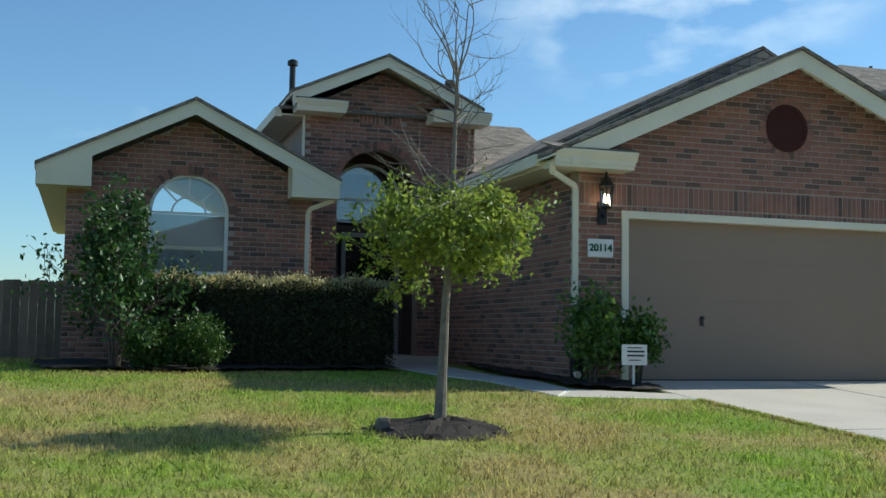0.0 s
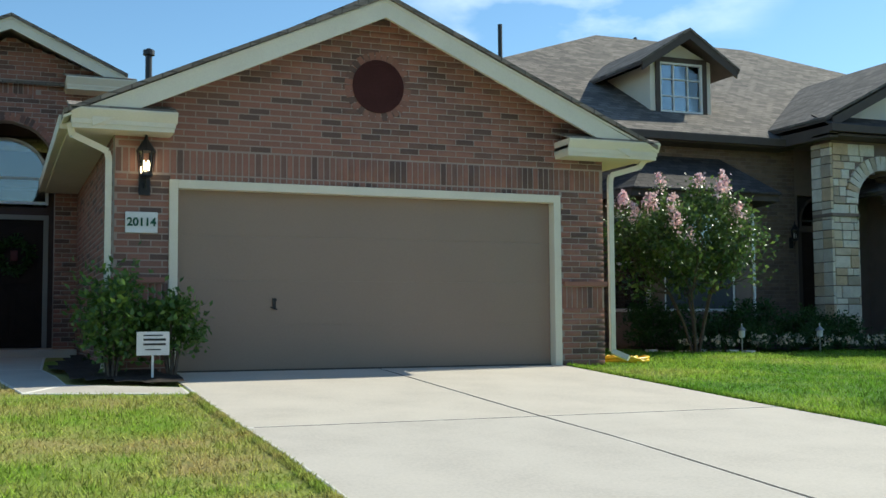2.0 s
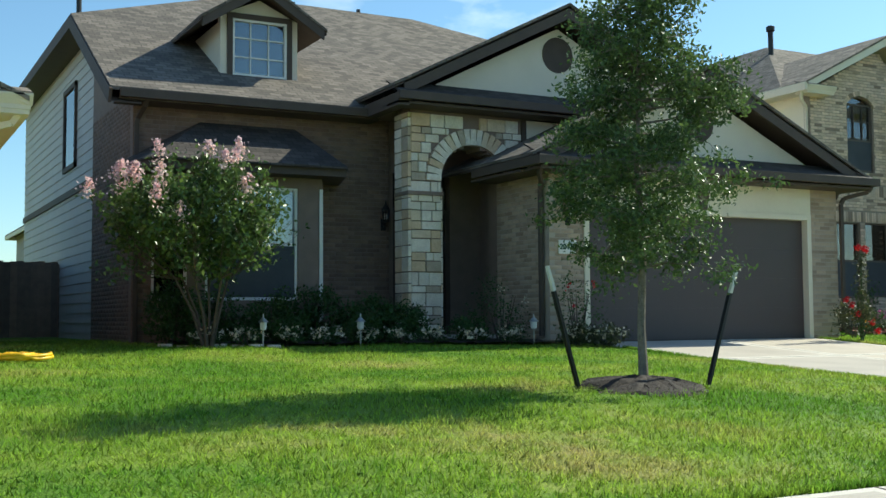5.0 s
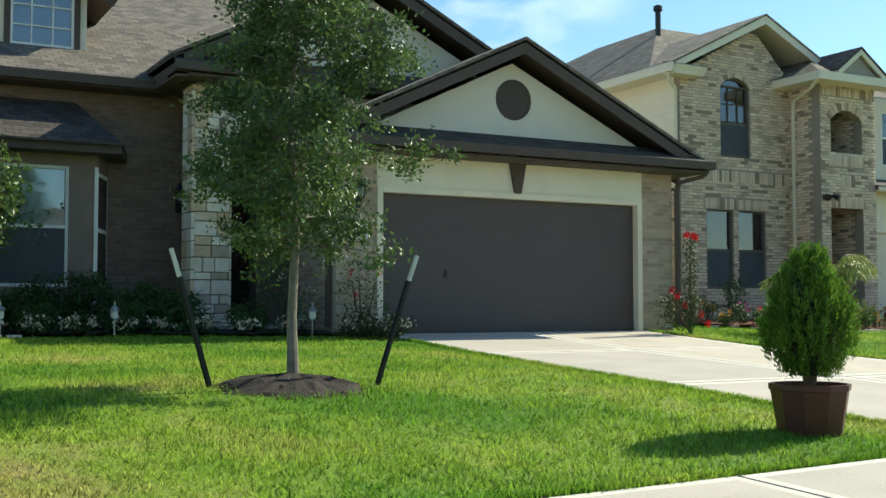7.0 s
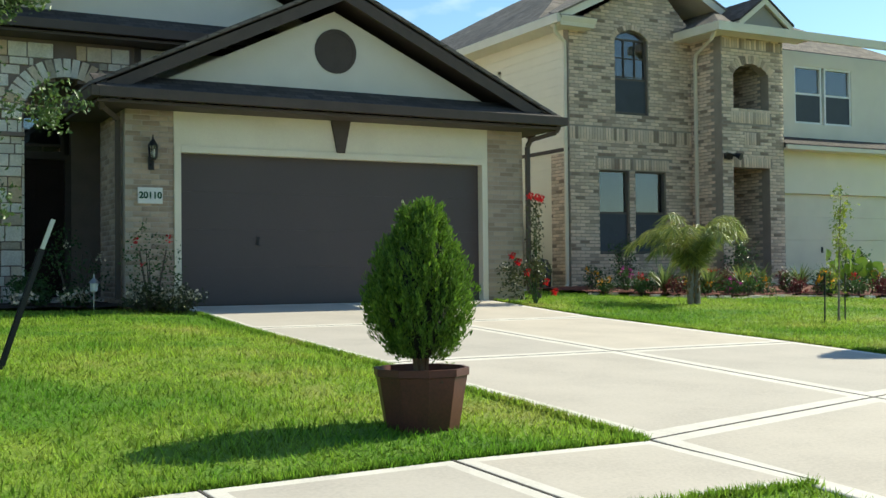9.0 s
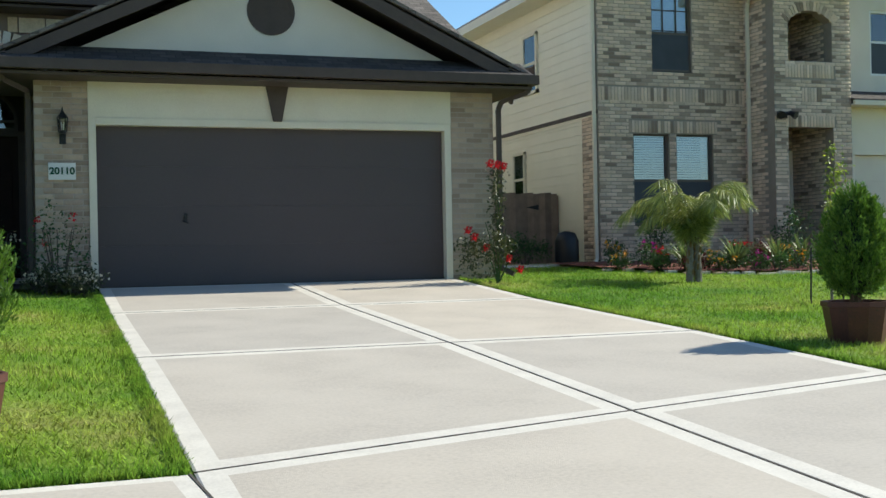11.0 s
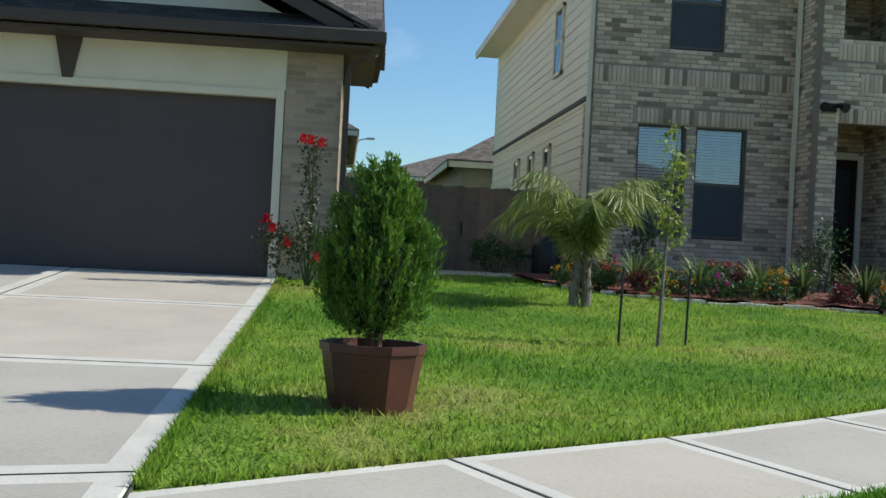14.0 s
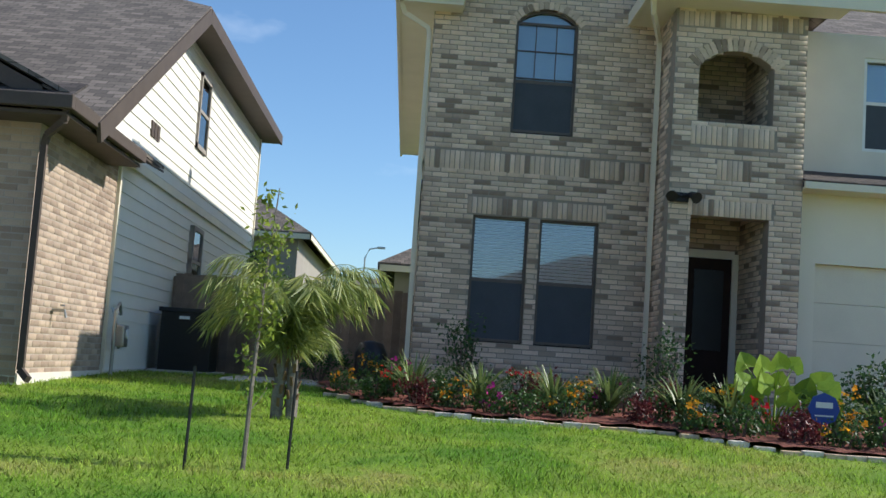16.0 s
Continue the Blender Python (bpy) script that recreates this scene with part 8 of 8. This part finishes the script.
part("mark", boxes((sx - 0.10, sx + 0.10, sy - 0.036, sy - 0.031, sg + 0.34, sg + 0.355)), M["plaque"], board)
for k in range(46):
    x = 31.3 + k * 0.2
    y = bed_front(x) - 0.03
    g = gz(x, y)
    ob = part("edging_stone", boxes((x - 0.098, x + 0.098, y - 0.09, y + 0.03, g - 0.06, g + rng2.uniform(0.03, 0.055)), bevel=0.012), M["stone"])
    tagged(ob, "small pale concrete edging block along the bed", "edging", "edging blocks")
# by the side wall of house three
hr = thing("hose_reel", 31.7, 20.6, gz(31.7, 20.6), "dark green hose reel box beside the wall", "hose reel")
part("body", lathe(bmesh.new(), (31.7, 20.6, gz(31.7, 20.6)), [(0.22, 0.0), (0.25, 0.1), (0.25, 0.5), (0.18, 0.66), (0.05, 0.7)], 14), M["black"], hr, smooth=True)
bush("shrub", (30.9, 20.9, 1.38), (0.5, 0.3, 0.35), 60, 26, 0.05, M["shrub"], "low dark shrub by the gate", spread=0.06)
pad = thing("concrete_pad", 30.6, 20.2, gz(30.6, 20.2), "pale concrete slab by the gate", "slab", kind="structure")
panel(pad, [(29.6, 19.6), (31.6, 19.6), (31.6, 21.4), (29.6, 21.4)], rim=0.03, lift=0.03)

# far off
for k, (x, y, h) in enumerate(((28.75, 85.5, 8.4),)):
    g = gz(x, y)
    sl = thing("street_lamp", x, y, g, "tall grey street lamp with curved arm", "street lamp")
    part("pole", tube(bmesh.new(), [(x, y, g), (x, y, g + h - 0.8), (x + 0.3, y, g + h - 0.15), (x + 0.9, y, g + h)], [0.09, 0.06, 0.05, 0.045], 8), M["metal"], sl)
    part("lamp_head", boxes((x + 0.85, x + 1.45, y - 0.12, y + 0.12, g + h - 0.08, g + h + 0.08), bevel=0.03), M["metal"], sl)
crape(27.6, 36.0, 3.2, 0.62, M["oak"], "green tree behind the fence", n=200, seed=22)


# ---- turf blades: nothing anyone could count ----
def turf():
    rng = np.random.default_rng(77)

    def keep(x, y):
        if paved(x, y) or y < edge(x) - 4:
            return False
        if y > 13.2 and (-0.4 < x < 12.4) and not (x < 4.3 and y < 15.2):
            return False
        if y > 15.5 and 21.4 < x < 28.1:
            return False
        return not any(inside(x, y, b) for b in (BED1, BED2, BED3, BEDP))
    cells, size = [], 0.25
    for cx in np.arange(-4, 41, size):
        for cy in np.arange(3.0, 21.5, size):
            x, y = cx + size / 2, cy + size / 2
            if keep(x, y) and not (15.5 < x < 28 and y > 17):
                d = max(4.0, y)
                cells.append((cx, cy, min(95, 420 / d ** 0.9)))
    cells = np.array(cells)
    n = rng.poisson(cells[:, 2])
    org = np.repeat(cells[:, :2], n, axis=0)
    xy = org + rng.uniform(0, size, org.shape)
    ok = np.array([not paved(a, b) for a, b in xy])
    xy = xy[ok]
    z = np.array([gz(a, b) for a, b in xy])
    m = len(xy)
    h = rng.uniform(0.025, 0.06, m) * (1 + 0.25 * np.sin(xy[:, 0] * 2.1) * np.sin(xy[:, 1] * 1.7))
    t = rng.uniform(0, math.tau, m)
    w = rng.uniform(0.004, 0.009, m)
    lean = rng.normal(size=(m, 2)) * 0.028
    b = np.column_stack([xy, z - 0.004])
    side = np.column_stack([np.cos(t) * w, np.sin(t) * w, np.zeros(m)])
    tip = b + np.column_stack([lean, h])
    v = np.stack([b - side, b + side, tip], 1).reshape(-1, 3)
    f = np.arange(3 * m).reshape(-1, 3)
    rows = [((6.60, 5.0), (6.60, 11.2), -1), ((11.74, 5.0), (11.74, 13.2), 1), ((22.25, 5.0), (22.25, 14.6), -1), ((27.44, 6.0), (27.44, 15.5), 1)]
    fringe = []
    for (ax, ay), (bx, by), sg in rows:
        n = int(900 * math.hypot(bx - ax, by - ay))
        q = rng.uniform(0, 1, n)
        fringe.append(np.column_stack([ax + (bx - ax) * q + sg * np.abs(rng.normal(size=n)) * 0.03, ay + (by - ay) * q]))
    for xa, xb in ((-4.0, 5.6), (12.45, 22.2), (27.6, 40.0)):
        for d, sg in ((0.0, 1), (-1.22, -1)):
            base = np.array([tuple(offset_point(u, d).xy) + tuple((offset_point(u, d + sg) - offset_point(u, d)).xy) for u in np.linspace(xa, xb, 160)])
            n = int(900 * (xb - xa))
            k = rng.uniform(0, 158.99, n)
            i = k.astype(int)
            w = (k - i)[:, None]
            p = base[i] * (1 - w) + base[i + 1] * w
            fringe.append(p[:, :2] + p[:, 2:] * np.abs(rng.normal(size=(n, 1))) * 0.03)
    fringe = np.concatenate(fringe)
    fz = np.array([gz(a, b) for a, b in fringe])
    n = len(fringe)
    t, w = rng.uniform(0, math.tau, n), rng.uniform(0.004, 0.009, n)
    b = np.column_stack([fringe, fz - 0.004])
    side = np.column_stack([np.cos(t) * w, np.sin(t) * w, np.zeros(n)])
    tip = b + np.column_stack([rng.normal(size=(n, 2)) * 0.022, rng.uniform(0.03, 0.07, n) * np.clip(0.45 + 0.05 * fringe[:, 0], 0.45, 1.0)])
    v = np.concatenate([v, np.stack([b - side, b + side, tip], 1).reshape(-1, 3)])
    f = np.arange(len(v)).reshape(-1, 3)
    ob = raw("grass", v, f, M["blades"])
    tagged(ob, "short green and straw-coloured lawn grass", "grass", kind="stuff")


turf()
